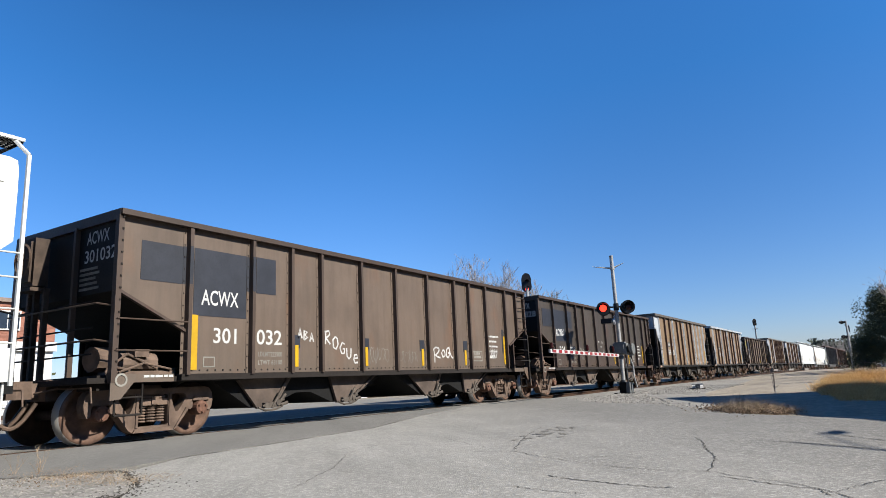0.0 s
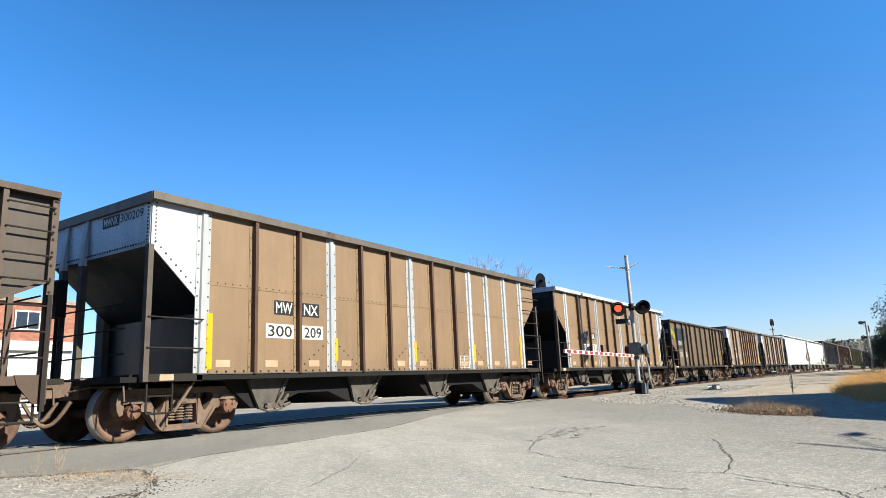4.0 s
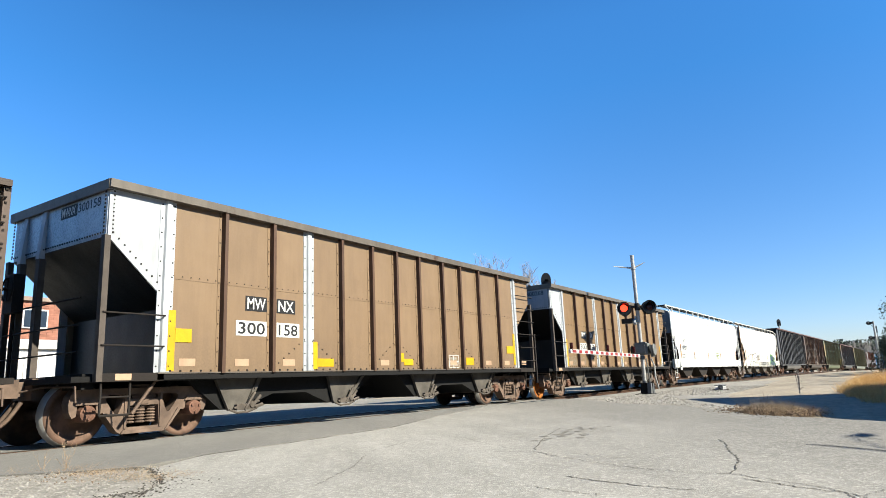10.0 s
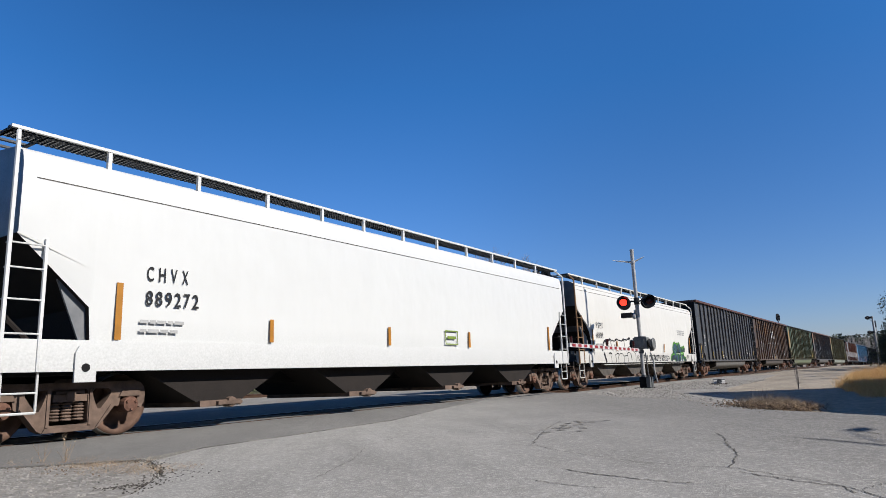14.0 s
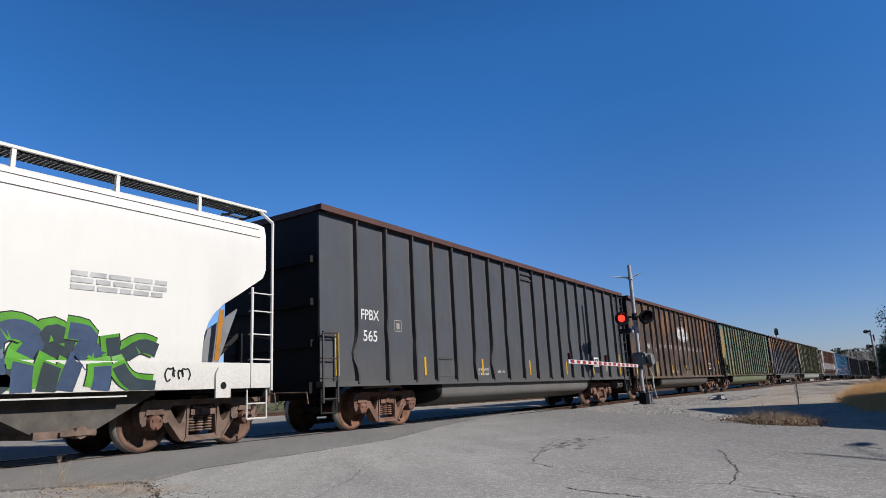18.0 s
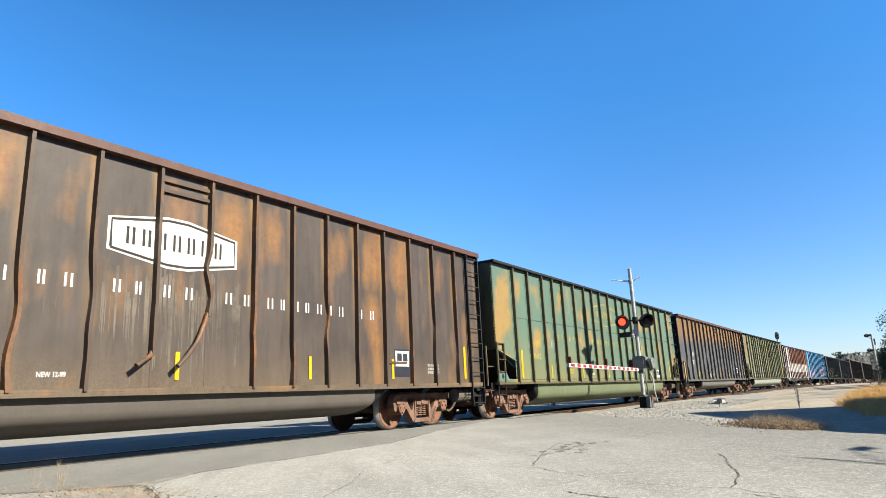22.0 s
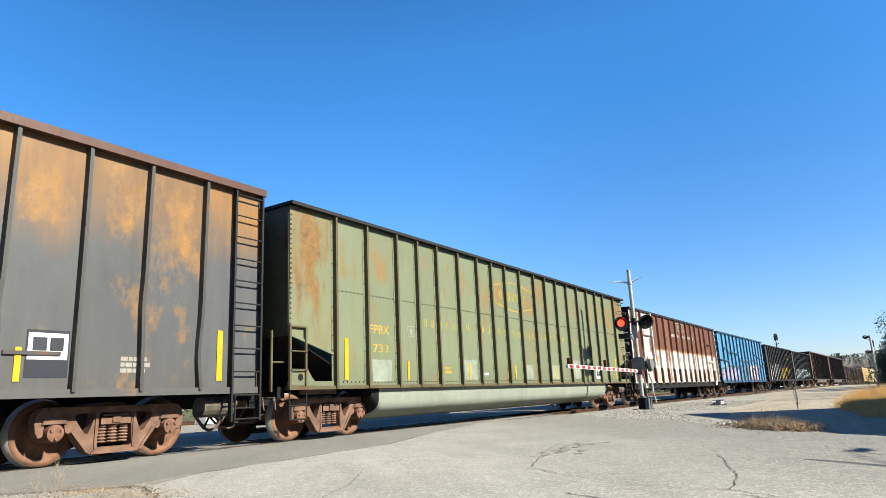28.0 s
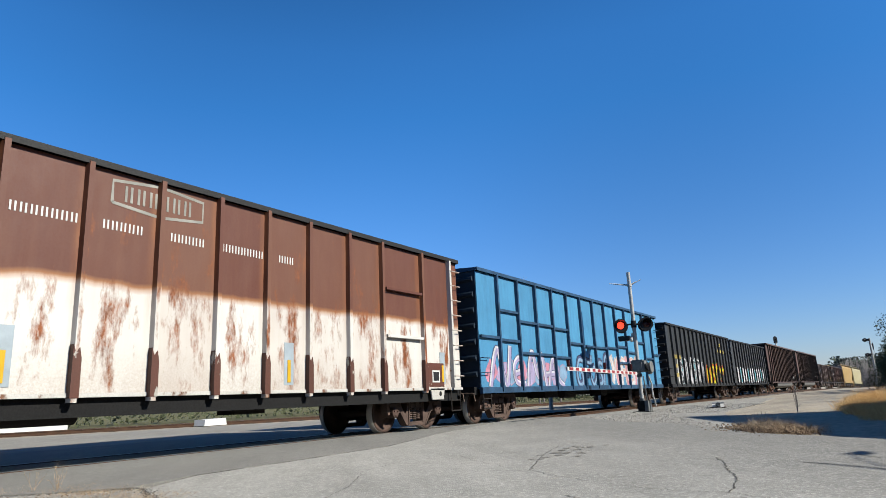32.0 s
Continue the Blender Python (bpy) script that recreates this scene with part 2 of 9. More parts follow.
ROAD = ground_material("old_asphalt", lin(194, 191, 183), lin(212, 208, 199), lin(168, 164, 157), 0.35, 75.0, depth=0.35, drift=0.6, verge=0.85, grit=0.4)
STRIP = ground_material("newer_asphalt", lin(156, 153, 147), lin(168, 165, 158), lin(136, 133, 128), 0.5, 90.0, depth=0.25)
GRAVEL = ground_material("crushed_stone", lin(176, 171, 162), lin(204, 199, 190), lin(132, 127, 118), 0.6, 28.0, depth=0.9)
DIRT = ground_material("dry_ground", lin(216, 204, 185), lin(194, 180, 158), lin(150, 134, 110), 0.3, 16.0, way=0.05, drift=0.65)
LOT = ground_material("pale_lot", lin(190, 184, 172), lin(172, 166, 154), lin(150, 144, 132), 0.2, 20.0)
GRASSY = ground_material("thin_winter_grass", lin(128, 122, 74), lin(104, 104, 60), lin(140, 126, 86), 0.4, 12.0)
STONE = plain("stone", lin(198, 193, 184), 0.9, 0.0, 0.5, 9.0)
CRACKSHADOW = plain("crack_and_shadow_line", lin(104, 99, 92), 0.9)
STAIN = plain("oil_stain", lin(158, 153, 144), 0.8)
TAUPE = plain("taupe_post_paint", lin(100, 90, 82), 0.75, 0.0, 0.3)
BRUSH = blade_material("dead_brush", lin(98, 84, 74), lin(206, 186, 162))
CRUMB = plain("crumbled_asphalt", lin(100, 95, 88), 0.95, 0.0, 0.4, 6.0)
RAILSTEEL = plain("rusty_rail", lin(96, 68, 48), 0.7, 0.3)
RAILTOP = plain("polished_rail_head", lin(150, 148, 146), 0.35, 0.9, 0.1)
TIE = plain("creosoted_timber", lin(86, 70, 56), 0.9)
TRUCK = plain("dusty_cast_steel", lin(136, 114, 99), 0.85, 0.0, 0.4, 4.0)
TRUCKRED = plain("rusty_bearing_cap", lin(136, 98, 80), 0.85, 0.0, 0.35, 8.0)
WHEEL = plain("rusty_wheel", lin(128, 100, 84), 0.85, 0.0, 0.4, 5.0)
TRUCKTAN = plain("pinkish_rusted_cast_steel", lin(146, 111, 93), 0.85, 0.0, 0.4, 4.0)
TRUCKSOOTY = plain("sooty_brown_cast_steel", lin(104, 84, 74), 0.85, 0.0, 0.4, 4.0)
CAPSOOTY = plain("sooty_bearing_cap", lin(96, 74, 64), 0.85, 0.0, 0.35, 8.0)
WHEELSOOTY = plain("dark_rusty_wheel", lin(98, 76, 66), 0.85, 0.0, 0.4, 5.0)
CAPTAN = plain("pinkish_rusted_bearing_cap", lin(150, 108, 88), 0.85, 0.0, 0.35, 8.0)
WHEELTAN = plain("orange_brown_rusty_wheel", lin(146, 105, 82), 0.85, 0.0, 0.4, 5.0)
WHEELNEW = plain("orange_rust_wheel", lin(190, 112, 36), 0.8, 0.0, 0.3, 5.0)
TREAD = plain("bright_wheel_tread", lin(196, 192, 186, 1.2), 0.4, 0.4, 0.15)
# underframe black lowered further: deep shade below the cars is in this colour
BLACK = plain("shade_black_underframe", lin(12, 11, 11), 0.85)
BOXBROWNISH = plain("worn_brown_steel", lin(96, 80, 68), 0.8, 0.0, 0.4, 5.0)
# sooty brown, also darkened to carry the shade of the undersides
SOOTSHADE = plain("dark_brown_underframe", lin(44, 37, 32), 0.85)
CHUTEBROWN = plain("brown_hopper_sheet", lin(118, 102, 91), 0.75, 0.0, 0.45, 2.0)
LATCH = plain("greasy_grey_castings", lin(112, 102, 92), 0.8, 0.0, 0.5, 7.0)
CHUTE = plain("grey_hopper_sheet", lin(104, 98, 90), 0.75, 0.0, 0.4)
YELLOW = plain("yellow_reflector", lin(238, 190, 20), 0.5, 0.0, 0.15)
AMBER = plain("amber_reflector", lin(206, 140, 40), 0.5, 0.0, 0.2)
WHITE = plain("white_lettering", lin(226, 226, 222, 1.2), 0.6, 0.0, 0.12)
OFFWHITE = plain("faded_white_lettering", lin(176, 172, 162), 0.7, 0.0, 0.3)
DARKLET = plain("black_lettering", lin(34, 34, 36), 0.6)
GOLD = plain("yellow_lettering", lin(206, 180, 84), 0.6, 0.0, 0.3)
GUSSET = plain("blue_green_paint", lin(104, 138, 130), 0.6, 0.0, 0.2)
TAPEGREY = plain("pale_grey_tape", lin(178, 190, 198, 1.1), 0.5, 0.0, 0.15)
NAVYPATCH = plain("dark_navy_patch", lin(44, 48, 62), 0.55, 0.0, 0.2)
PATCHBLUE = plain("dark_blue_patch", lin(54, 58, 69), 0.55, 0.0, 0.25)
PRIMER = plain("grey_green_primer_patch", lin(166, 174, 158), 0.6, 0.0, 0.25)
GREYPATCH = plain("pale_primer_patch", lin(196, 196, 184), 0.6, 0.0, 0.2)
SALMON = plain("pale_label", lin(214, 178, 146), 0.6, 0.0, 0.2)
CHALK = plain("white_chalk", lin(222, 220, 216, 1.2), 0.8, 0.0, 0.3, 20.0)
SPRAYBLACK = plain("black_spray_paint", lin(28, 28, 30), 0.6)
SPRAYYELLOW = plain("yellow_spray_paint", lin(222, 214, 30), 0.5)
SPRAYGREEN = plain("green_spray_paint", lin(96, 176, 40), 0.5)
SPRAYPINK = plain("pink_spray_paint", lin(222, 150, 170), 0.55)
SPRAYRED = plain("red_spray_paint", lin(206, 62, 36), 0.55)
SPRAYWHITE = plain("white_spray_paint", lin(214, 214, 216, 1.2), 0.55)
SPRAYTEAL = plain("teal_spray_paint", lin(110, 180, 190), 0.55)
GALV = plain("galvanised_steel", lin(200, 200, 198, 1.1), 0.55, 0.2, 0.2, 6.0)
LAMPBLACK = plain("black_enamel", lin(22, 22, 24), 0.45)
MACHINE = plain("weathered_grey_machine_paint", lin(140, 142, 140), 0.6, 0.0, 0.35, 4.0)
BOXGREY = plain("grey_cabinet_paint", lin(120, 122, 122), 0.55)
REDSTRIPE = plain("red_gate_stripe", lin(176, 44, 52), 0.5)
WHITESTRIPE = plain("white_gate_stripe", lin(226, 224, 222, 1.2), 0.5)
BRICKWALL = plain("red_brick", lin(196, 136, 114), 0.9, 0.0, 0.3, 1.2)
MORTAR = plain("mortar", lin(180, 160, 146), 0.9)
OLDBRICK = plain("dark_old_brick", lin(134, 100, 84), 0.9, 0.0, 0.3, 1.0)
SIDING = plain("white_siding", lin(232, 230, 226, 1.2), 0.6, 0.0, 0.08)
GLASS = plain("dark_window_glass", lin(60, 72, 88), 0.12, 0.0, 0.2)
BARK = plain("grey_bark", lin(180, 168, 158), 0.95, 0.0, 0.4)
TWIG = plain("winter_twigs", lin(186, 178, 174), 0.95, 0.0, 0.3)
LEAFDARK = plain("dark_evergreen_leaf", lin(88, 94, 60), 0.75, 0.0, 0.45, 9.0)
LEAFPINE = plain("pine_needles", lin(92, 102, 84), 0.8, 0.0, 0.4, 3.0)
GOLDGRASS = blade_material("golden_broom_grass", lin(206, 148, 78, 1.2), lin(252, 214, 150, 1.7))
DRYGRASS = blade_material("dry_weeds", lin(150, 120, 92), lin(236, 208, 170, 1.3))
DEADLEAF = plain("dead_leaves", lin(132, 108, 84), 0.9, 0.0, 0.4, 9.0)


def glow(name, color, strength):
    k = Nodes(name)
    k.b.inputs["Emission Color"].default_value = (*color, 1)
    k.b.inputs["Emission Strength"].default_value = strength
    return k.done(color, 0.4)


REDGLOW = glow("lit_red_lens", (1.0, 0.028, 0.012), 1.9)
REDLENS = plain("unlit_red_lens", lin(70, 20, 20), 0.3)


# ---------------------------------------------------------------- mesh helpers
class Shape:
    """Collects faces for one mesh."""

    def __init__(self):
        self.v, self.f, self.m = [], [], []

    def face(self, pts, slot=0):
        n = len(self.v)
        self.v += [tuple(p) for p in pts]
        self.f.append(tuple(range(n, n + len(pts))))
        self.m.append(slot)

    def box(self, x0, y0, z0, x1, y1, z1, slot=0):
        n = len(self.v)
        self.v += [(x, y, z) for x in (x0, x1) for y in (y0, y1) for z in (z0, z1)]
        for q in ((0, 1, 3, 2), (4, 6, 7, 5), (0, 4, 5, 1), (2, 3, 7, 6), (0, 2, 6, 4), (1, 5, 7, 3)):
            self.f.append(tuple(n + i for i in q))
            self.m.append(slot)
        return self

    def prism(self, outline, y0, y1, slot=0, axis="y"):
        """A polygon in x and z drawn out along y (axis 'x': in y and z along x; 'z': in x and y along z)."""
        put = {"y": lambda a, b, c: (a, c, b), "x": lambda a, b, c: (c, a, b), "z": lambda a, b, c: (a, b, c)}[axis]
        n, k = len(self.v), len(outline)
        self.v += [put(a, b, y0) for a, b in outline] + [put(a, b, y1) for a, b in outline]
        self.f += [tuple(range(n, n + k)), tuple(range(n + 2 * k - 1, n + k - 1, -1))]
        self.f += [(n + i, n + k + i, n + k + (i + 1) % k, n + (i + 1) % k) for i in range(k)]
        self.m += [slot] * (k + 2)
        return self

    def bar(self, p, q, r, sides=6, slot=0, r2=None):
        """A round bar from p to q."""
        p, q = Vector(p), Vector(q)
        w = (q - p).normalized()
        a = w.orthogonal().normalized()
        b = w.cross(a)
        n = len(self.v)
        r2 = r if r2 is None else r2
        for c, rr in ((p, r), (q, r2)):
            for i in range(sides):
                t = 2 * math.pi * i / sides
                self.v.append(tuple(c + rr * (a * math.cos(t) + b * math.sin(t))))
        self.f += [(n + i, n + (i + 1) % sides, n + sides + (i + 1) % sides, n + sides + i) for i in range(sides)]
        self.f += [tuple(range(n + sides - 1, n - 1, -1)), tuple(range(n + sides, n + 2 * sides))]
        self.m += [slot] * (sides + 2)
        return self

    def wire(self, pts, r, sides=6, slot=0):
        for p, q in zip(pts, pts[1:]):
            self.bar(p, q, r, sides, slot)
        return self

    def lathe(self, profile, centre=(0, 0, 0), sides=24, slot=0, slots=None):
        """(radius, y) pairs turned round the y axis."""
        n, k = len(self.v), len(profile)
        for i in range(sides):
            t = 2 * math.pi * i / sides
            self.v += [(centre[0] + r * math.cos(t), centre[1] + y, centre[2] + r * math.sin(t)) for r, y in profile]
        for i in range(sides):
            j = (i + 1) % sides
            for a in range(k - 1):
                self.f.append((n + i * k + a, n + i * k + a + 1, n + j * k + a + 1, n + j * k + a))
                self.m.append(slots[a] if slots else slot)
        return self

    def blob(self, c, r, rng, squash=0.7, slot=0):
        """An uneven little stone of eight faces or so."""
        n = len(self.v)
        x, y, z = c
        j = lambda: r * rng.uniform(0.6, 1.25)
        self.v += [(x + j(), y, z), (x, y + j(), z), (x - j(), y, z), (x, y - j(), z), (x + rng.uniform(-r, r) * 0.4, y + rng.uniform(-r, r) * 0.4, z + squash * j()), (x, y, z - squash * r)]
        for i in range(4):
            self.f += [(n + i, n + (i + 1) % 4, n + 4), (n + (i + 1) % 4, n + i, n + 5)]
            self.m += [slot] * 2
        return self

    def mesh(self, name, mats, smooth=False):
        me = bpy.data.meshes.new(name)
        me.from_pydata(self.v, [], self.f)
        for m in mats if isinstance(mats, (list, tuple)) else [mats]:
            me.materials.append(m)
        me.polygons.foreach_set("material_index", self.m)
        if smooth:
            me.shade_smooth()
        me.update()
        return me


def part(name, shape, mats, parent=None, label="", at=None, smooth=False, fix=True):
    """Links a shape (or a finished mesh) as one object under a thing."""
    me = shape.mesh(name, mats, smooth) if isinstance(shape, Shape) else shape
    if fix and isinstance(shape, Shape):
        b = bmesh.new()
        b.from_mesh(me)
        bmesh.ops.recalc_face_normals(b, faces=b.faces)
        b.to_mesh(me)
        b.free()
    ob = new(name, me)
    if parent is not None:
        ob.parent = parent
    if at is not None:
        ob.location = at
    if label:
        ob["label"] = label
    return ob


def thing(name, label, category, m=None, group="", kind=""):
    ob = new(name)
    ob.empty_display_size = 0.3
    if m is not None:
        ob.matrix_world = m
    return tagged(ob, label, category, group, kind)


# ---------------------------------------------------------------- the line of the track
def side(x):
    """How far the track has swung to the right at x."""
    return -0.00026 * max(0.0, x - 25.0) ** 2


def fall(x):
    """How far the track has dropped at x."""
    d = max(0.0, x - 80.0)
    return -0.00009 * d * d if d < 90 else -0.729 - 0.0162 * (min(d, 260.0) - 90)


def second(x):
    """The siding beyond: it closes in on the main track."""
    return 17.0 + 25.0 * math.exp(-x / 35.0) + 0.8 * side(x)


# ---------------------------------------------------------------- ground and road
def ground_height(x, y):
    z = -0.06 + fall(x)
    d = abs(y - MID - side(x))
    along = 0.0 if -8.0 < x < 20.5 else min(1.0, (abs(x - 6.25) - 14.25) / 2.0)
    if d < 3.2 and along > 0:
        z -= 0.13 * along * min(1.0, (3.2 - d) / 1.0)
    return z


def build_ground():
    xs = np.unique(np.concatenate([np.linspace(-600, -40, 15), np.linspace(-40, 60, 101), np.linspace(60, 200, 71), np.linspace(200, 1500, 27)]))
    ys = np.unique(np.concatenate([np.linspace(-600, -20, 15), np.linspace(-20, 7, 28), np.linspace(7, 15, 21), np.linspace(15, 60, 46), np.linspace(60, 1500, 25)]))
    v = [(x, y, ground_height(x, y)) for x in xs for y in ys]
    w = len(ys)
    f = [(i * w + j, (i + 1) * w + j, (i + 1) * w + j + 1, i * w + j + 1) for i in range(len(xs) - 1) for j in range(w - 1)]
    me = bpy.data.meshes.new("ground")
    me.from_pydata(v, [], f)
    me.materials.append(DIRT)
    me.shade_smooth()
    tagged(new("ground", me), "pale dry dirt and gravel ground beside the railway", "ground", kind="structure")


def slab(name, outline, top, thick, mat, label, category, crown=None):
    s = Shape()
    s.prism(outline, top - thick, top, 0, "z")
    ob = part(name, s, mat)
    return tagged(ob, label, category, kind="structure")


def build_road():
    slab("road", [(-30, -42), (-14, -26), (9.3, -0.6), (10.0, 0.1), (10.7, 0.9), (11.55, 1.9), (12.7, 2.45), (15.2, 4.1), (16.3, 5.6), (20.4, 8.3), (21.2, 9.9),
                  (18.0, 9.95), (12.0, 8.2), (8.9, 7.05), (6.2, 6.75), (4.9, 6.66), (3.9, 6.1), (3.45, 5.2), (2.7, 4.4), (0.5, 3.6), (-6, 3.0), (-40, -6)],
         -0.02, 0.5, ROAD, "old pale cracked asphalt road leading to the crossing", "road")
    slab("asphalt_apron", [(-8, 9.96), (-8, 9.0), (2.4, 8.1), (3.3, 6.95), (3.9, 6.35), (4.9, 6.68), (6.2, 6.77), (8.9, 7.07), (12.0, 8.22), (18.0, 9.97), (20.6, 10.07), (20.6, 10.086), (-8, 10.086)],
         -0.012, 0.5, STRIP, "smooth grey asphalt strip laid against the rail", "road")
    slab("crossing_panel", [(-8, 10.24), (20.6, 10.24), (20.6, 11.52), (-8, 11.52)], -0.012, 0.3, STRIP, "grey asphalt between the rails of the crossing", "road")
    slab("far_apron", [(-8, 11.74), (20.6, 11.74), (22, 13.5), (24, 16), (-8, 16)], -0.014, 0.3, STRIP, "grey asphalt strip beyond the rails", "road")
    slab("far_lot", [(-40, 16), (24, 16), (30, 19.5), (27, 24), (14, 29), (-40, 44)], -0.03, 0.3, LOT, "pale sunlit paved lot beyond the railway", "pavement")
    s = Shape()
    n = 40
    for i in range(n):
        x0, x1 = -40 + i * 6.0, -34 + i * 6.0
        for k in range(6):
            a, b = 4.5 + k * 5, 4.5 + (k + 1) * 5
            s.face([(x0, second(x0) + a, fall(x0) - 0.03 + k * 0.12), (x1, second(x1) + a, fall(x1) - 0.03 + k * 0.12), (x1, second(x1) + b, fall(x1) + 0.09 + k * 0.12), (x0, second(x0) + b, fall(x0) + 0.09 + k * 0.12)])
    ob = part("grass_bank", s, GRASSY)
    tagged(ob, "thin yellow-green winter grass bank beyond the siding", "grass", kind="structure")


def ribbon(s, pts, width, z, rng, jitter=0.03, steps=6):
    """A thin uneven strip along a line of waypoints on the road."""
    line = []
    for (x0, y0), (x1, y1) in zip(pts, pts[1:]):
        for i in range(steps):
            t = i / steps
            line.append((x0 + (x1 - x0) * t + rng.uniform(-jitter, jitter), y0 + (y1 - y0) * t + rng.uniform(-jitter, jitter)))
    line.append(pts[-1])
    last = None
    for i, (x, y) in enumerate(line):
        a, b = line[max(0, i - 1)], line[min(len(line) - 1, i + 1)]
        d = Vector((b[0] - a[0], b[1] - a[1])).normalized()
        w = width * rng.uniform(0.3, 1.3) * (0.25 if i in (0, len(line) - 1) else 1)
        cur = ((x - d.y * w, y + d.x * w, z), (x + d.y * w, y - d.x * w, z))
        if last:
            s.face([last[0], last[1], cur[1], cur[0]])
        last = cur


def build_cracks_and_shadow_lines():
    rng = random.Random(5)
    lines = [([(5.9, 3.4), (6.0, 3.0), (5.57, 2.43), (5.34, 2.08), (5.1, 1.6), (5.0, 1.23), (5.03, 1.0), (4.82, 0.73), (4.6, 0.4), (4.36, 0.2), (3.6, -0.2)], 0.011),
             ([(7.58, 1.63), (7.12, 1.43), (6.43, 1.28), (6.02, 1.14), (5.63, 1.05), (5.03, 1.0)], 0.02),
             ([(6.0, 3.0), (6.9, 3.35), (7.65, 3.63), (8.95, 4.0)], 0.013),
             ([(5.6, 4.8), (6.8, 5.1), (7.4, 4.6), (8.0, 4.06)], 0.012),
             ([(3.9, 6.2), (4.4, 6.4), (4.9, 6.67), (5.6, 6.72)], 0.03), ([(6.1, 6.75), (6.9, 6.85), (8.9, 7.06), (11.5, 8.0)], 0.02),
             ([(4.36, 0.2), (4.75, 0.05), (5.2, -0.3)], 0.01), ([(4.6, 2.05), (4.47, 1.82), (4.37, 1.49), (4.29, 1.22), (4.29, 1.04)], 0.02), ([(4.83, 0.9), (4.58, 0.55), (4.45, 0.31), (4.26, 0.22)], 0.02), ([(4.1, 2.1), (4.0, 1.8), (3.95, 1.5)], 0.012),
             ([(3.6, 3.6), (4.6, 4.1), (5.6, 4.8)], 0.008)]
    s = Shape()
    for pts, w in lines:
        ribbon(s, pts, min(w * 0.42, 0.0068) if w < 0.025 else 0.4 * w, -0.0165, rng, 0.018, 9)
    # two near-straight dark ribbons: thin cast shadows painted onto the road
    for pts, w in (([(7.12, 0.8), (6.9, 0.4), (6.64, 0.08), (6.2, -0.5)], 0.009), ([(8.0, 0.42), (7.75, 0.24), (7.5, 0.08), (7.0, -0.3)], 0.008)):
        ribbon(s, pts, w, -0.0164, rng, 0.008)
    for pts in ([(7.6, 4.95), (6.62, 3.86), (5.95, 3.04)], [(7.43, 1.8), (7.16, 1.46)], [(9.6, 5.4), (8.6, 4.9), (7.6, 4.95)], [(6.02, 1.14), (5.7, 1.9), (5.95, 2.6)]):
        ribbon(s, pts, 0.0028, -0.0163, rng, 0.03, 9)
    ob = part("crack", s, CRACKSHADOW, fix=False)
    tagged(ob, "dark branching cracks and painted thin shadow lines on the old asphalt", "crack", kind="stuff")
    s = Shape()
    for x, y, rx, ry in ((7.67, 3.43, 0.3, 0.12), (8.48, 3.58, 0.35, 0.1)):
        for _ in range(14):
            cx, cy, n = x + rng.gauss(0, rx), y + rng.gauss(0, ry), 9
            s.face([(cx + 0.08 * math.cos(t) * rng.uniform(0.3, 1.4), cy + 0.05 * math.sin(t) * rng.uniform(0.3, 1.4), -0.0162 + 0.00002 * _) for t in [2 * math.pi * i / n for i in range(n)]])
    tagged(part("stain", s, STAIN, fix=False), "darker worn and oil-stained patches in the asphalt", "stain", kind="stuff")


def build_track(name, centre, x0, x1, lift, label):
    """Two rails on ties; the rail heads lie at lift."""
    tr = thing(name, label, "railway track", kind="structure")
    for d in (-0.7525, 0.7525):
        s = Shape()
        prof = [(-0.07, -0.17), (0.07, -0.17), (0.07, -0.155), (0.012, -0.13), (0.012, -0.045), (0.036, -0.035), (0.036, -0.004), (0.028, 0.0), (-0.028, 0.0), (-0.036, -0.004), (-0.036, -0.035), (-0.012, -0.045), (-0.012, -0.13), (-0.07, -0.155)]
        k, rows = len(prof), []
        x = x0
        while x <= x1:
            rows.append(x)
            x += 2.0 if x < 60 else 5.0
        for x in rows:
            s.v += [(x, centre(x) + d + a, fall(x) + lift + b) for a, b in prof]
        for i in range(len(rows) - 1):
            for j in range(k):
                s.f.append((i * k + j, i * k + (j + 1) % k, (i + 1) * k + (j + 1) % k, (i + 1) * k + j))
                s.m.append(1 if j in (6, 7, 8) else 0)
        part("rail", s, [RAILSTEEL, RAILTOP], tr, "rust-brown rail with a polished head")
    return tr


def build_ties(tr, centre, x0, x1, step, lift, gap=None):
    t = Shape().box(-0.11, -1.28, -0.16, 0.11, 1.28, 0.0).mesh("tie", TIE)
    x, n = x0, 0
    rng = random.Random(3)
    while x < x1 and n < 290:
        if not (gap and gap[0] < x < gap[1]):
            ob = part("tie", t, TIE, tr)
            ob.matrix_local = pose(x, centre(x), fall(x) + lift - 0.165 + rng.uniform(-0.012, 0.004), 0, 0, rng.uniform(-1.2, 1.2))
            n += 1
        x += step


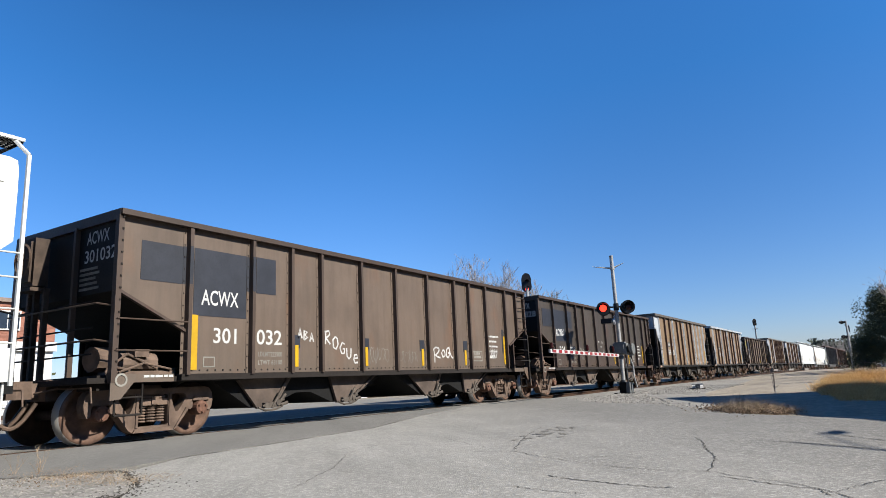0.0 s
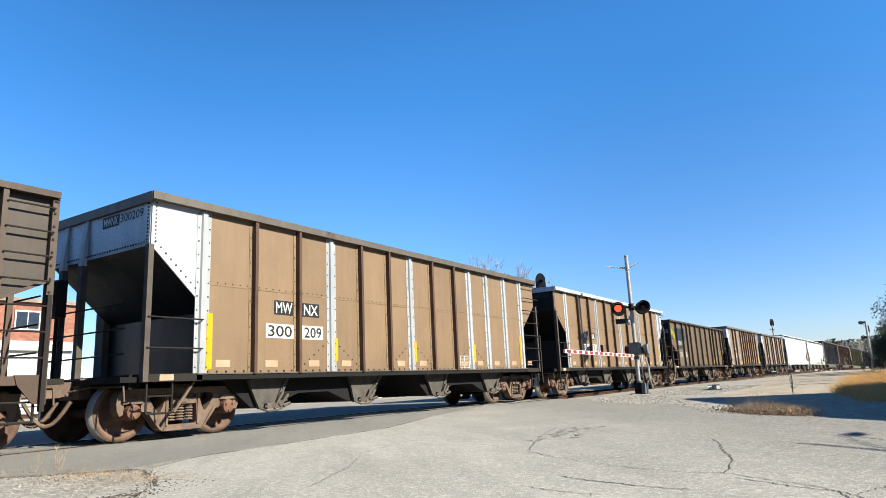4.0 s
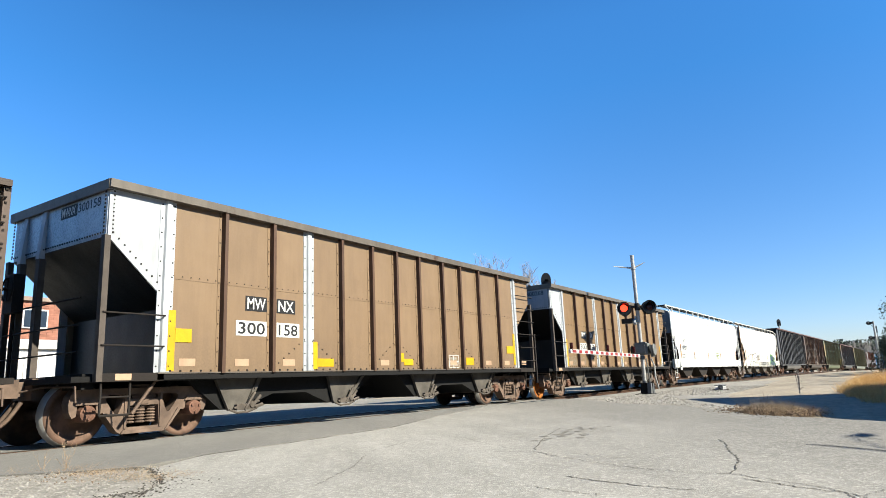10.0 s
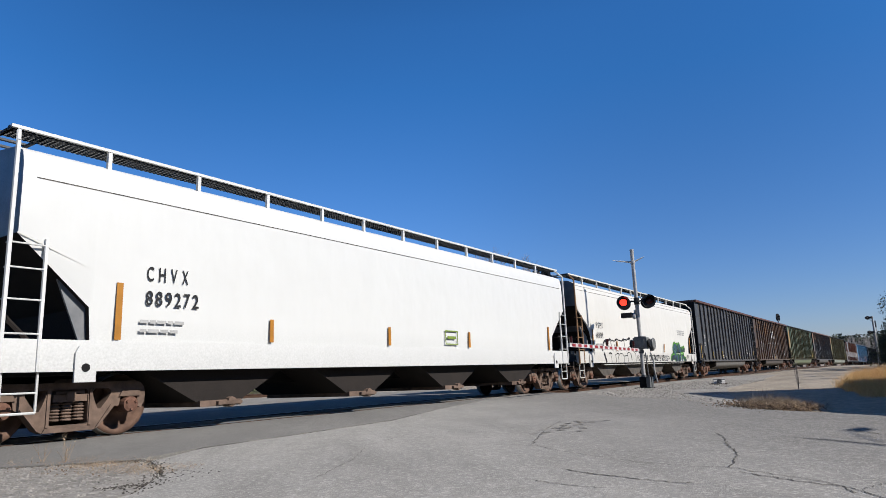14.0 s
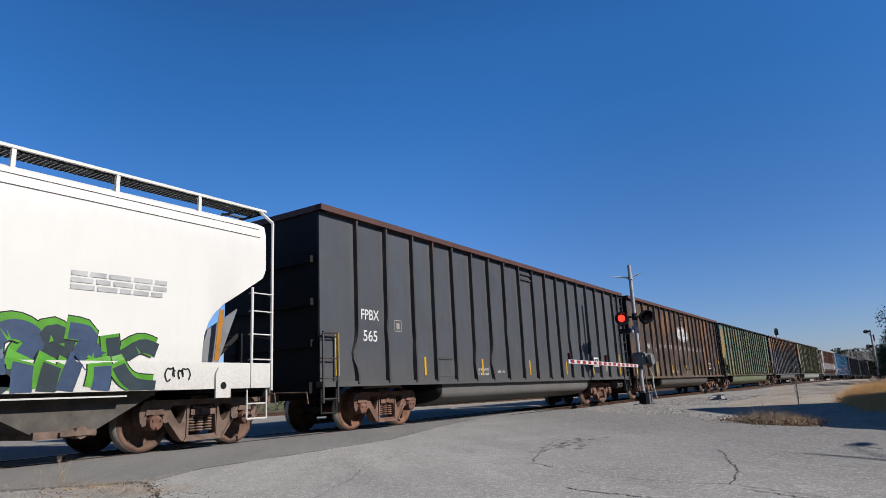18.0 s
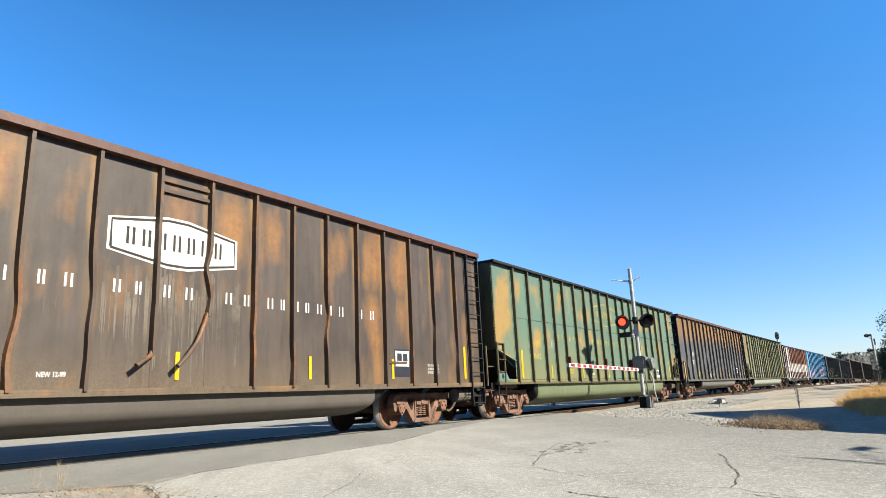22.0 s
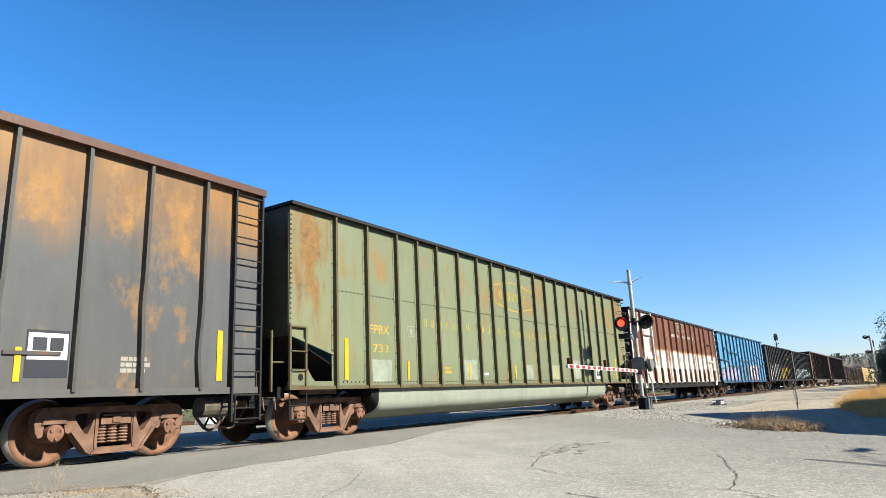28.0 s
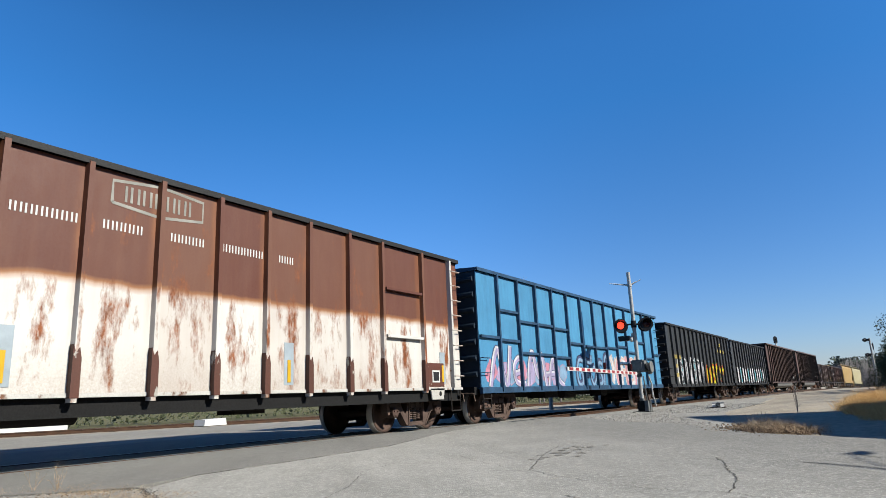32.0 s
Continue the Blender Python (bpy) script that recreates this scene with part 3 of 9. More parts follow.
def scatter_stones():
    rng = random.Random(11)
    s = Shape()
    # loose stone at the road's edge on the near side
    for _ in range(24000):
        x, y = rng.uniform(0.6, 3.9), rng.uniform(3.2, 8.6)
        if y < 4.2 + 0.45 * (x - 1.5) or (x > 3.3 and not 5.3 < y < 6.9) or y > 8.4:
            continue
        s.blob((x, y, -0.03 + rng.uniform(0, 0.008)), 0.003 + 0.011 * rng.random() ** 2.6, rng, 0.75)
    # stone shoulder by the crossing mast
    for _ in range(12000):
        x = rng.uniform(11.5, 33)
        lo, hi = 1.6 + 0.42 * (x - 11.5), 9.4
        if x > 22:
            lo = 4.4
        y = rng.uniform(lo, hi)
        if x < 21 and y > 5.4 + 0.68 * (x - 16.3) and x > 15.5:
            continue
        if x < 16.3 and y > 2.5 + 0.7 * (x - 12.7):
            continue
        s.blob((x, y, ground_height(x, y) + rng.uniform(0, 0.02)), 0.012 + 0.034 * rng.random() ** 2, rng)
    # ballast by the rails
    for _ in range(5200):
        x = 20.8 + 60 * rng.random() ** 1.6
        y = MID + side(x) + rng.choice((-1, 1)) * rng.uniform(0.2, 2.4)
        s.blob((x, y, ground_height(x, y) + rng.uniform(-0.01, 0.03)), rng.uniform(0.02, 0.06), rng)
    tagged(part("gravel", s, STONE, fix=False), "loose pale crushed stone and ballast", "gravel", kind="stuff")
    s = Shape()
    # broken asphalt crumbs along the road's ragged edge
    edge = [(2.7, 4.4), (3.1, 4.75), (3.45, 5.2), (3.7, 5.7), (3.9, 6.1), (3.85, 6.4), (3.3, 6.95), (2.7, 7.8), (2.0, 8.2)]
    for _ in range(420):
        i = rng.randrange(len(edge) - 1)
        q = rng.random()
        x = edge[i][0] + (edge[i + 1][0] - edge[i][0]) * q + rng.gauss(0, 0.05)
        y = edge[i][1] + (edge[i + 1][1] - edge[i][1]) * q + rng.gauss(0, 0.05)
        s.blob((x, y, -0.02 + rng.uniform(-0.004, 0.006)), rng.uniform(0.004, 0.016), rng, 0.5)
    for _ in range(220):
        q = rng.random()
        s.blob((2.75 + 0.5 * q + rng.gauss(0, 0.07), 4.86 - 0.26 * q + rng.gauss(0, 0.05), -0.024), rng.uniform(0.006, 0.018), rng, 0.35)
    for _ in range(60):
        s.blob((rng.gauss(3.3, 0.2), rng.gauss(4.95, 0.16), -0.018), rng.uniform(0.004, 0.014), rng, 0.4)
    tagged(part("asphalt_crumbs", s, CRUMB, fix=False), "dark crumbled asphalt along the broken road edge", "rubble", kind="stuff")
    s = Shape()
    s.prism([(0.2, 3.5), (2.7, 4.45), (3.4, 5.2), (3.85, 6.2), (3.25, 7.0), (2.3, 8.1), (-8, 9.0), (-30, 9.0), (-30, 0.5), (-5, 2.9)], -0.2, -0.026, 0, "z")
    tagged(part("gravel_bed", s, GRAVEL), "pale crushed stone beside the road", "gravel", kind="structure")
    s = Shape()
    s.prism([(11.6, 1.95), (12.7, 2.4), (15.2, 4.05), (16.3, 5.55), (20.4, 8.25), (21.3, 9.2), (34, 9.2), (46, 8.6), (46, 5.6), (30, 4.6), (22, 4.2)], -0.2, -0.05, 0, "z")
    tagged(part("gravel_shoulder", s, GRAVEL), "pale crushed stone shoulder by the crossing", "gravel", kind="structure")


build_ground()
build_road()
build_cracks_and_shadow_lines()
main_track = build_track("main_track", lambda x: MID + side(x), -60, 420, 0.0, "main railway track with rusty rails on timber ties")
siding = build_track("siding_track", second, -20, 300, 0.12, "rusty siding track on pale ballast beyond the lot")


# ---------------------------------------------------------------- rolling stock: shared pieces
HALF = 1.5           # half the width over the side sheets
OUT = 1.6            # half the width over the side posts


def pierced(s, outer, holes, y0, y1, slot=0):
    """A plate in x and z with openings through it, from y0 to y1."""
    b = bmesh.new()
    edges = []
    for loop in [outer] + holes:
        vs = [b.verts.new((x, 0, z)) for x, z in loop]
        edges += [b.edges.new((p, q)) for p, q in zip(vs, vs[1:] + vs[:1])]
    bmesh.ops.triangle_fill(b, use_beauty=True, edges=edges)
    b.verts.index_update()
    n, k = len(s.v), len(b.verts)
    s.v += [(v.co.x, y0, v.co.z) for v in b.verts] + [(v.co.x, y1, v.co.z) for v in b.verts]
    for f in b.faces:
        q = [v.index for v in f.verts]
        s.f += [tuple(n + i for i in q), tuple(n + k + i for i in reversed(q))]
        s.m += [slot] * 2
    for e in b.edges:
        if len(e.link_faces) == 1:
            a, c = e.verts[0].index, e.verts[1].index
            s.f.append((n + a, n + c, n + k + c, n + k + a))
            s.m.append(slot)
    b.free()
    return s


def truck_meshes(TRUCK, TRUCKRED, WHEEL):
    """Meshes of one truck; the side frame is a casting with a spring window between two smaller ones."""
    f = Shape()
    half = [(0.34, 0.12), (0.42, 0.16), (0.53, 0.3), (0.64, 0.45), (0.69, 0.44), (0.735, 0.46), (0.75, 0.57), (1.02, 0.575), (1.035, 0.42), (1.09, 0.4), (1.135, 0.48), (1.15, 0.6), (1.13, 0.71), (1.07, 0.785), (0.97, 0.815), (0.5, 0.805)]
    gap = [(0.34, 0.71), (0.56, 0.71), (0.6, 0.68), (0.6, 0.63), (0.53, 0.52), (0.45, 0.42), (0.41, 0.42), (0.37, 0.5), (0.33, 0.62), (0.325, 0.69)]
    pierced(f, half + [(-x, z) for x, z in reversed(half)], [gap, [(-x, z) for x, z in gap], [(-0.25, 0.69), (-0.23, 0.71), (0.23, 0.71), (0.25, 0.69), (0.27, 0.24), (0.25, 0.215), (-0.25, 0.215), (-0.27, 0.24)]], -0.13, 0.06)
    # raised flanges along the top, the sloping legs and the bottom
    f.prism([(-0.98, 0.77), (0.98, 0.77), (0.97, 0.805), (-0.97, 0.805)], -0.15, -0.13)
    f.prism([(-0.36, 0.125), (0.36, 0.125), (0.33, 0.18), (-0.33, 0.18)], -0.16, -0.13)
    for q in (-1, 1):
        f.prism([(q * 0.37, 0.13), (q * 0.43, 0.165), (q * 0.66, 0.46), (q * 0.6, 0.47)], -0.15, -0.13)
        f.prism([(q * 0.275, 0.2), (q * 0.315, 0.2), (q * 0.315, 0.72), (q * 0.275, 0.72)], -0.15, -0.13)
        f.prism([(q * 0.72, 0.58), (q * 1.06, 0.58), (q * 1.04, 0.66), (q * 0.76, 0.66)], -0.16, -0.13)
    c = Shape()
    c.lathe([(0.0, -0.2), (0.07, -0.205), (0.115, -0.19), (0.125, -0.1), (0.125, 0.05), (0.1, 0.06)], (0, 0, 0), 16)
    for i in range(3):
        t = 2 * math.pi * i / 3 + 0.5
        c.bar((0.075 * math.cos(t), -0.225, 0.075 * math.sin(t)), (0.075 * math.cos(t), -0.18, 0.075 * math.sin(t)), 0.02, 6)
    c.box(-0.17, -0.06, -0.02, 0.17, 0.06, 0.19)
    p = Shape()
    prof = [(0.0, 0.0)]
    for i in range(6):
        prof += [(0.07, i * 0.045), (0.078, i * 0.045 + 0.012), (0.07, i * 0.045 + 0.024), (0.045, i * 0.045 + 0.034)]
    p.lathe(prof + [(0.0, 0.26)], (0, 0, 0), 12)
    p.v = [(a, b, 0.275 + y) for a, y, b in p.v]
    b = Shape()
    b.prism([(-0.22, 0.5), (0.22, 0.5), (0.26, 0.72), (0.16, 0.86), (-0.16, 0.86), (-0.26, 0.72)], -1.05, 1.05)
    b.box(-0.235, -1.15, 0.54, 0.235, -0.9, 0.64).box(-0.235, 0.9, 0.54, 0.235, 1.1, 0.64)
    b.box(-0.2, -1.14, 0.655, 0.2, -0.9, 0.685).box(-0.06, -1.17, 0.56, 0.06, -1.15, 0.67)
    b.lathe([(0.0, -0.2), (0.2, -0.2), (0.2, 0.2), (0.0, 0.2)], (0, 0, 0.8), 12)
    r = Shape()
    r.box(-0.62, -0.6, 0.3, -0.5, 0.6, 0.42).box(0.5, -0.6, 0.3, 0.62, 0.6, 0.42)
    r.bar((-0.6, 0, 0.4), (0.6, 0.1, 0.5), 0.03)
    w = Shape()
    prof = [(0.0, 0.89), (0.1, 0.9), (0.11, 0.82), (0.15, 0.765), (0.28, 0.745), (0.34, 0.76), (0.365, 0.83), (0.452, 0.83), (0.46, 0.72), (0.485, 0.7), (0.48, 0.68), (0.4, 0.68), (0.37, 0.72), (0.16, 0.7), (0.1, 0.66), (0.08, 0.6)]
    slots = [0, 0, 0, 0, 0, 0, 0, 1, 1, 1, 0, 0, 0, 0, 0]
    w.lathe(prof, (0, 0, 0), 32, 0, slots)
    w.lathe([(a, -y) for a, y in prof], (0, 0, 0), 32, 0, slots)
    w.bar((0, -1.0, 0), (0, 1.0, 0), 0.08, 12)
    out = {"side_frame": (f, TRUCK), "bearing_cap": (c, TRUCKRED), "spring": (p, TRUCK), "bolster": (b, TRUCK), "brake_beam": (r, SOOTSHADE)}
    ms = {}
    for k, (s, m) in out.items():
        me = s.mesh(k, m)
        q = bmesh.new()
        q.from_mesh(me)
        bmesh.ops.recalc_face_normals(q, faces=q.faces)
        q.to_mesh(me)
        q.free()
        ms[k] = me
    for k, m in (("wheelset", WHEEL), ("wheelset_new", WHEELNEW)):
        me = w.mesh(k, [m, TREAD], True)
        q = bmesh.new()
        q.from_mesh(me)
        bmesh.ops.recalc_face_normals(q, faces=q.faces)
        q.to_mesh(me)
        q.free()
        ms[k] = me
    return ms


TRUCKS = {"dusty": truck_meshes(TRUCK, TRUCKRED, WHEEL), "tan": truck_meshes(TRUCKTAN, CAPTAN, WHEELTAN), "sooty": truck_meshes(TRUCKSOOTY, CAPSOOTY, WHEELSOOTY)}
WHEELS = []


def add_truck(car, x, fresh=(), tone="dusty"):
    TM = TRUCKS[tone]
    tr = part("truck", TM["bolster"], TRUCK, car, at=(x, 0, 0))
    for y in (-1.0, 1.0):
        part("side_frame", TM["side_frame"], TRUCK, tr, at=(0, y, 0))
        for a in (-0.17, 0.0, 0.17):
            part("spring", TM["spring"], TRUCK, tr, at=(a, y * 1.04, 0))
        for a in (-0.89, 0.89):
            ob = part("bearing_cap", TM["bearing_cap"], TRUCKRED, tr, at=(a, y, 0.457))
            if y > 0:
                ob.rotation_euler.z = math.pi
    part("brake_beam", TM["brake_beam"], SOOTSHADE, tr)
    for i, a in enumerate((-0.89, 0.89)):
        w = part("wheelset", TM["wheelset_new" if i in fresh else "wheelset"], WHEEL, tr, "orange-rusted new wheels on an axle" if i in fresh else "")
        w.matrix_parent_inverse = Matrix.Translation((a, 0, 0.457))
        WHEELS.append(w)
    return tr


def coupler_mesh():
    s = Shape()
    s.box(-0.55, -0.09, 0.74, 0.1, 0.09, 0.96)
    s.prism([(-0.62, -0.15), (-0.5, -0.15), (-0.48, 0.16), (-0.6, 0.2), (-0.85, 0.14), (-0.88, 0.05), (-0.74, 0.04), (-0.7, -0.05)], 0.72, 0.99, 0, "z")
    s.box(-0.2, -0.3, 0.68, 0.15, 0.3, 1.0)
    pts = [(-0.35, -0.35, 0.66)] + [(-0.35 - 0.55 * t, -0.35 + 0.3 * t, 0.66 - 0.36 * math.sin(math.pi * t)) for t in [i / 8 for i in range(1, 9)]]
    s.wire(pts, 0.03, 6)
    me = s.mesh("coupler", TRUCK)
    return me


COUPLER = coupler_mesh()


def add_coupler(car, x, flip=False):
    ob = part("coupler", COUPLER, TRUCK, car, at=(x, 0, 0))
    turn = -1 if flip else 1
    if flip:
        ob.rotation_euler.z = math.pi
    s = Shape().wire([(x - 0.05 * turn, 0.3, 0.74), (x - 0.2 * turn, 0.34, 0.62), (x - 0.38 * turn, 0.26, 0.4), (x - 0.55 * turn, 0.1, 0.34), (x - 0.62 * turn, 0.02, 0.36)], 0.022, 6)
    part("air_hose", s, LAMPBLACK, car, "black rubber air hose")
    s = Shape().wire([(x - 0.12 * turn, -1.42, 0.62), (x - 0.12 * turn, -1.38, 0.84), (x - 0.14 * turn, -0.5, 0.86), (x - 0.3 * turn, -0.15, 0.8)], 0.014, 6)
    part("uncoupling_lever", s, TRUCK, car)
    return ob


TEXTS = {}


def letters(s):
    """Outline of a word in the built-in font, as points and faces within 1 x 1."""
    if s not in TEXTS:
        cu = bpy.data.curves.new("word", "FONT")
        cu.body = s
        cu.resolution_u = 3
        cu.offset = 0.012
        ob = bpy.data.objects.new("word", cu)
        me = bpy.data.meshes.new_from_object(ob)
        v = np.array([tuple(p.co) for p in me.vertices])
        lo, hi = v.min(0), v.max(0)
        v = (v - lo) / np.maximum(hi - lo, 1e-6)
        TEXTS[s] = (v, [tuple(p.vertices) for p in me.polygons])
        bpy.data.objects.remove(ob)
        bpy.data.meshes.remove(me)
        bpy.data.curves.remove(cu)
    return TEXTS[s]


def word(car, s, x, z, w, h, mat, y=-HALF - 0.004, end=False, name="lettering"):
    """Letters that fill the box from x, z (lower left) on the side; end=True: on the leading end at x=y, counted from the near corner."""
    v, f = letters(s)
    sh = Shape()
    sh.v = [(y, -x - (p[0] * w), z + p[1] * h) for p in v] if end else [(x + p[0] * w, y, z + p[1] * h) for p in v]
    sh.f, sh.m = list(f), [0] * len(f)
    return part(name, sh, mat, car, fix=False)


def plate(car, name, x0, z0, x1, z1, mat, y=-HALF - 0.003, label=""):
    s = Shape()
    s.box(x0, y - 0.003, z0, x1, y + 0.02, z1)
    return part(name, s, mat, car, label)


def small_print(car, x, z, w, h, mat, rows=3, seed=0, y=-HALF - 0.004):
    """Unreadable small lettering as short bars."""
    rng = random.Random(seed)
    s = Shape()
    rh = h / rows
    for i in range(rows):
        a = x
        while a < x + w * rng.uniform(0.75, 1.0):
            b = min(x + w, a + w * rng.uniform(0.08, 0.25))
            s.face([(a, y, z + h - (i + 1) * rh + 0.3 * rh), (b, y, z + h - (i + 1) * rh + 0.3 * rh), (b, y, z + h - i * rh), (a, y, z + h - i * rh)])
            a = b + w * 0.03
    return part("small_lettering", s, mat, car, fix=False)


def stroke(s, pts, width, y, slot=0):
    """A brush stroke on the side sheet."""
    last = None
    flat = y
    for i, (x, z) in enumerate(pts):
        y = flat(z) if callable(flat) else flat
        a, b = pts[max(0, i - 1)], pts[min(len(pts) - 1, i + 1)]
        d = Vector((b[0] - a[0], b[1] - a[1]))
        d = d.normalized() if d.length > 1e-6 else Vector((1, 0))
        cur = ((x - d.y * width, y, z + d.x * width), (x + d.y * width, y, z - d.x * width))
        if last:
            s.face([last[0], last[1], cur[1], cur[0]], slot)
        last = cur


def brush(car, lines, mat, y, label=""):
    """Sprayed strokes: each line is (half width, points)."""
    for w, pts in lines:
        s = Shape()
        fine = []
        for i in range(len(pts) - 1):
            p0, p1, p2, p3 = (pts[max(0, min(len(pts) - 1, j))] for j in (i - 1, i, i + 1, i + 2))
            for k in range(4):
                t = k / 4
                fine.append(tuple(0.5 * (2 * b + (c - a) * t + (2 * a - 5 * b + 4 * c - d) * t * t + (3 * b - a - 3 * c + d) * t ** 3) for a, b, c, d in zip(p0, p1, p2, p3)))
        stroke(s, fine + [pts[-1]], w, y)
        part("graffiti_stroke", s, mat, car, label, fix=False)


PEN = {"R": [[(0, 0), (0.05, 1)], [(-0.1, 0.9), (0.5, 1), (0.65, 0.72), (0.05, 0.45)], [(0.1, 0.45), (0.7, 0)]],
       "O": [[(0.4, 1), (0.05, 0.75), (0.1, 0.15), (0.5, 0), (0.8, 0.4), (0.7, 0.85), (0.4, 1)]],
       "G": [[(0.75, 0.85), (0.4, 1), (0.05, 0.55), (0.25, 0.05), (0.65, 0.05), (0.75, 0.45), (0.45, 0.45)]],
       "U": [[(0, 1), (0.05, 0.25), (0.35, 0), (0.65, 0.2), (0.7, 1)]],
       "E": [[(0.1, 0.5), (0.65, 0.55), (0.55, 0.9), (0.2, 0.85), (0.05, 0.4), (0.25, 0.05), (0.7, 0.1)]],
       "A": [[(0, 0), (0.35, 1), (0.7, 0)], [(0.1, 0.35), (0.6, 0.4)]], "B": [[(0, 0), (0.05, 1), (0.6, 0.85), (0.1, 0.5), (0.7, 0.3), (0, 0)]],
       "N": [[(0, 0), (0.1, 1), (0.55, 0.1), (0.7, 1.1)]], "Y": [[(-0.2, 1.4), (0.2, 0.6), (0.1, -0.1)], [(0.2, 0.6), (0.6, 1.1)]]}
# the same in an angular blackletter hand
BLADE = {"A": [[(0.02, 0.92), (0.35, 1.0), (0.85, 0.95)], [(0.82, 0.95), (0.72, 0.4), (0.9, 0.08)], [(0.75, 0.55), (0.3, 0.3), (0.0, -0.06)], [(0.2, 0.75), (0.7, 0.7)]],
         "Z": [[(0.05, 0.95), (0.85, 1.0)], [(0.85, 1.0), (0.5, 0.6), (0.12, 0.12)], [(0.1, 0.1), (0.5, 0.12), (0.95, 0.05)], [(0.35, 0.62), (0.8, 0.55)]],
         "E": [[(0.1, 0.95), (0.85, 0.98)], [(0.1, 0.95), (0.5, 0.6), (0.2, 0.42)], [(0.2, 0.42), (0.7, 0.25), (0.4, 0.05)], [(0.4, 0.05), (0.95, 0.12)]],
         "K": [[(0.12, 0.98), (0.22, 0.0)], [(0.9, 1.0), (0.5, 0.6), (0.2, 0.5)], [(0.35, 0.55), (0.6, 0.3), (0.92, 0.02)]],
         "I": [[(0.05, 0.86), (0.95, 0.9)], [(0.52, 0.88), (0.45, 0.12)], [(0.0, 0.08), (0.9, 0.16)]],
         "N": [[(0.1, 0.98), (0.15, 0.02)], [(0.1, 0.98), (0.45, 0.5), (0.72, 0.0)], [(0.72, 0.02), (0.82, 1.02)]],
         "S": [[(0.9, 0.92), (0.1, 0.9)], [(0.1, 0.9), (0.2, 0.55), (0.8, 0.5)], [(0.8, 0.5), (0.7, 0.1), (0.0, 0.04)]],
         "T": [[(0.0, 0.9), (1.0, 0.92)], [(0.5, 0.9), (0.42, 0.02)]],
         "Y": [[(0.1, 0.98), (0.3, 0.5), (0.8, 0.45)], [(0.85, 0.98), (0.78, 0.1), (0.2, 0.04)]],
         "L": [[(0.35, 0.96), (0.3, 0.1)], [(0.05, 0.06), (0.95, 0.12)]]}


def tag(car, text, x, z, w, h, drop, mat, width=0.02, label="", pen=None, y=-HALF - 0.006):
    """A sprayed hand-written word, a part for each letter, whose letters step down by drop."""
    for i, c in enumerate(text):
        s = Shape()
        for n, line in enumerate((pen or PEN)[c]):
            stroke(s, [(x + w * (i + 0.95 * p) / len(text), z + drop * i + h * q * (1 - (0.06 if pen is None else 0.0) * i)) for p, q in line], width * (1.0 if pen is None else (1.25, 0.8, 1.0, 0.6)[n]), (lambda v, n=n: y(v) - 0.0003 * n) if callable(y) else y - 0.0003 * n)
        part("graffiti_letter", s, mat, car, label, fix=False)


def scrawl(car, x, z, w, h, mat, n, seed, width=0.012, y=-HALF - 0.005, label=""):
    """Sprayed looping scribble of n strokes."""
    rng = random.Random(seed)
    for i in range(n):
        s = Shape()
        cx = x + w * (i + 0.5) / n
        a0, a1 = rng.uniform(0, 6.28), rng.uniform(2.2, 5.6)
        rx, rz = w / n * rng.uniform(0.35, 0.75), h * rng.uniform(0.3, 0.5)
        lean = rng.uniform(-0.25, 0.25)
        cz = z + h * rng.uniform(0.4, 0.6)
        pts = []
        for k in range(15):
            t = a0 + a1 * k / 14
            dz = rz * math.sin(t) * (1 + 0.25 * math.sin(3 * t))
            pts.append((cx + rx * math.cos(t) + lean * dz, cz + dz))
        stroke(s, pts, width * rng.uniform(0.7, 1.3), y)
        if rng.random() < 0.5:
            stroke(s, [(cx + rng.uniform(-rx, rx), z + h * rng.uniform(0, 0.3)), (cx + rng.uniform(-rx, rx), z + h * rng.uniform(0.7, 1.0))], width, y)
        part("graffiti_stroke", s, mat, car, label, fix=False)


def blocks(car, x, z, w, h, n, fills, edge, seed, y=-HALF - 0.005, label="", width=0.03):
    """Large painted letters: leaning filled shapes with a dark outline."""
    rng = random.Random(seed)
    mats = list(fills) + [edge]
    for i in range(n):
        s = Shape()
        cx, hw = x + w * (i + 0.5) / n, w / n * 0.56
        k = rng.randint(7, 10)
        pts = []
        for j in range(k):
            t = 2 * math.pi * j / k + rng.uniform(-0.2, 0.2)
            r = rng.uniform(0.75, 1.1)
            pts.append((cx + hw * r * math.cos(t) + 0.12 * h * math.sin(t), z + h * 0.5 + h * 0.52 * r * math.sin(t)))
        pts = [(a, max(z - 0.02 * h, b)) for a, b in pts]
        yy = y - 0.0006 * i
        s.face([(a, yy, b) for a, b in pts], i % len(fills))
        stroke(s, pts + pts[:1], width, yy - 0.0004, len(fills))
        for _ in range(2):
            a = (cx + rng.uniform(-0.5, 0.5) * hw, z + h * rng.uniform(0.15, 0.85))
            stroke(s, [a, (a[0] + rng.uniform(-0.4, 0.4) * hw, a[1] + rng.uniform(-0.3, 0.3) * h)], width * 0.7, yy - 0.0005, len(fills))
        part("graffiti_letter", s, mats, car, label, fix=False)


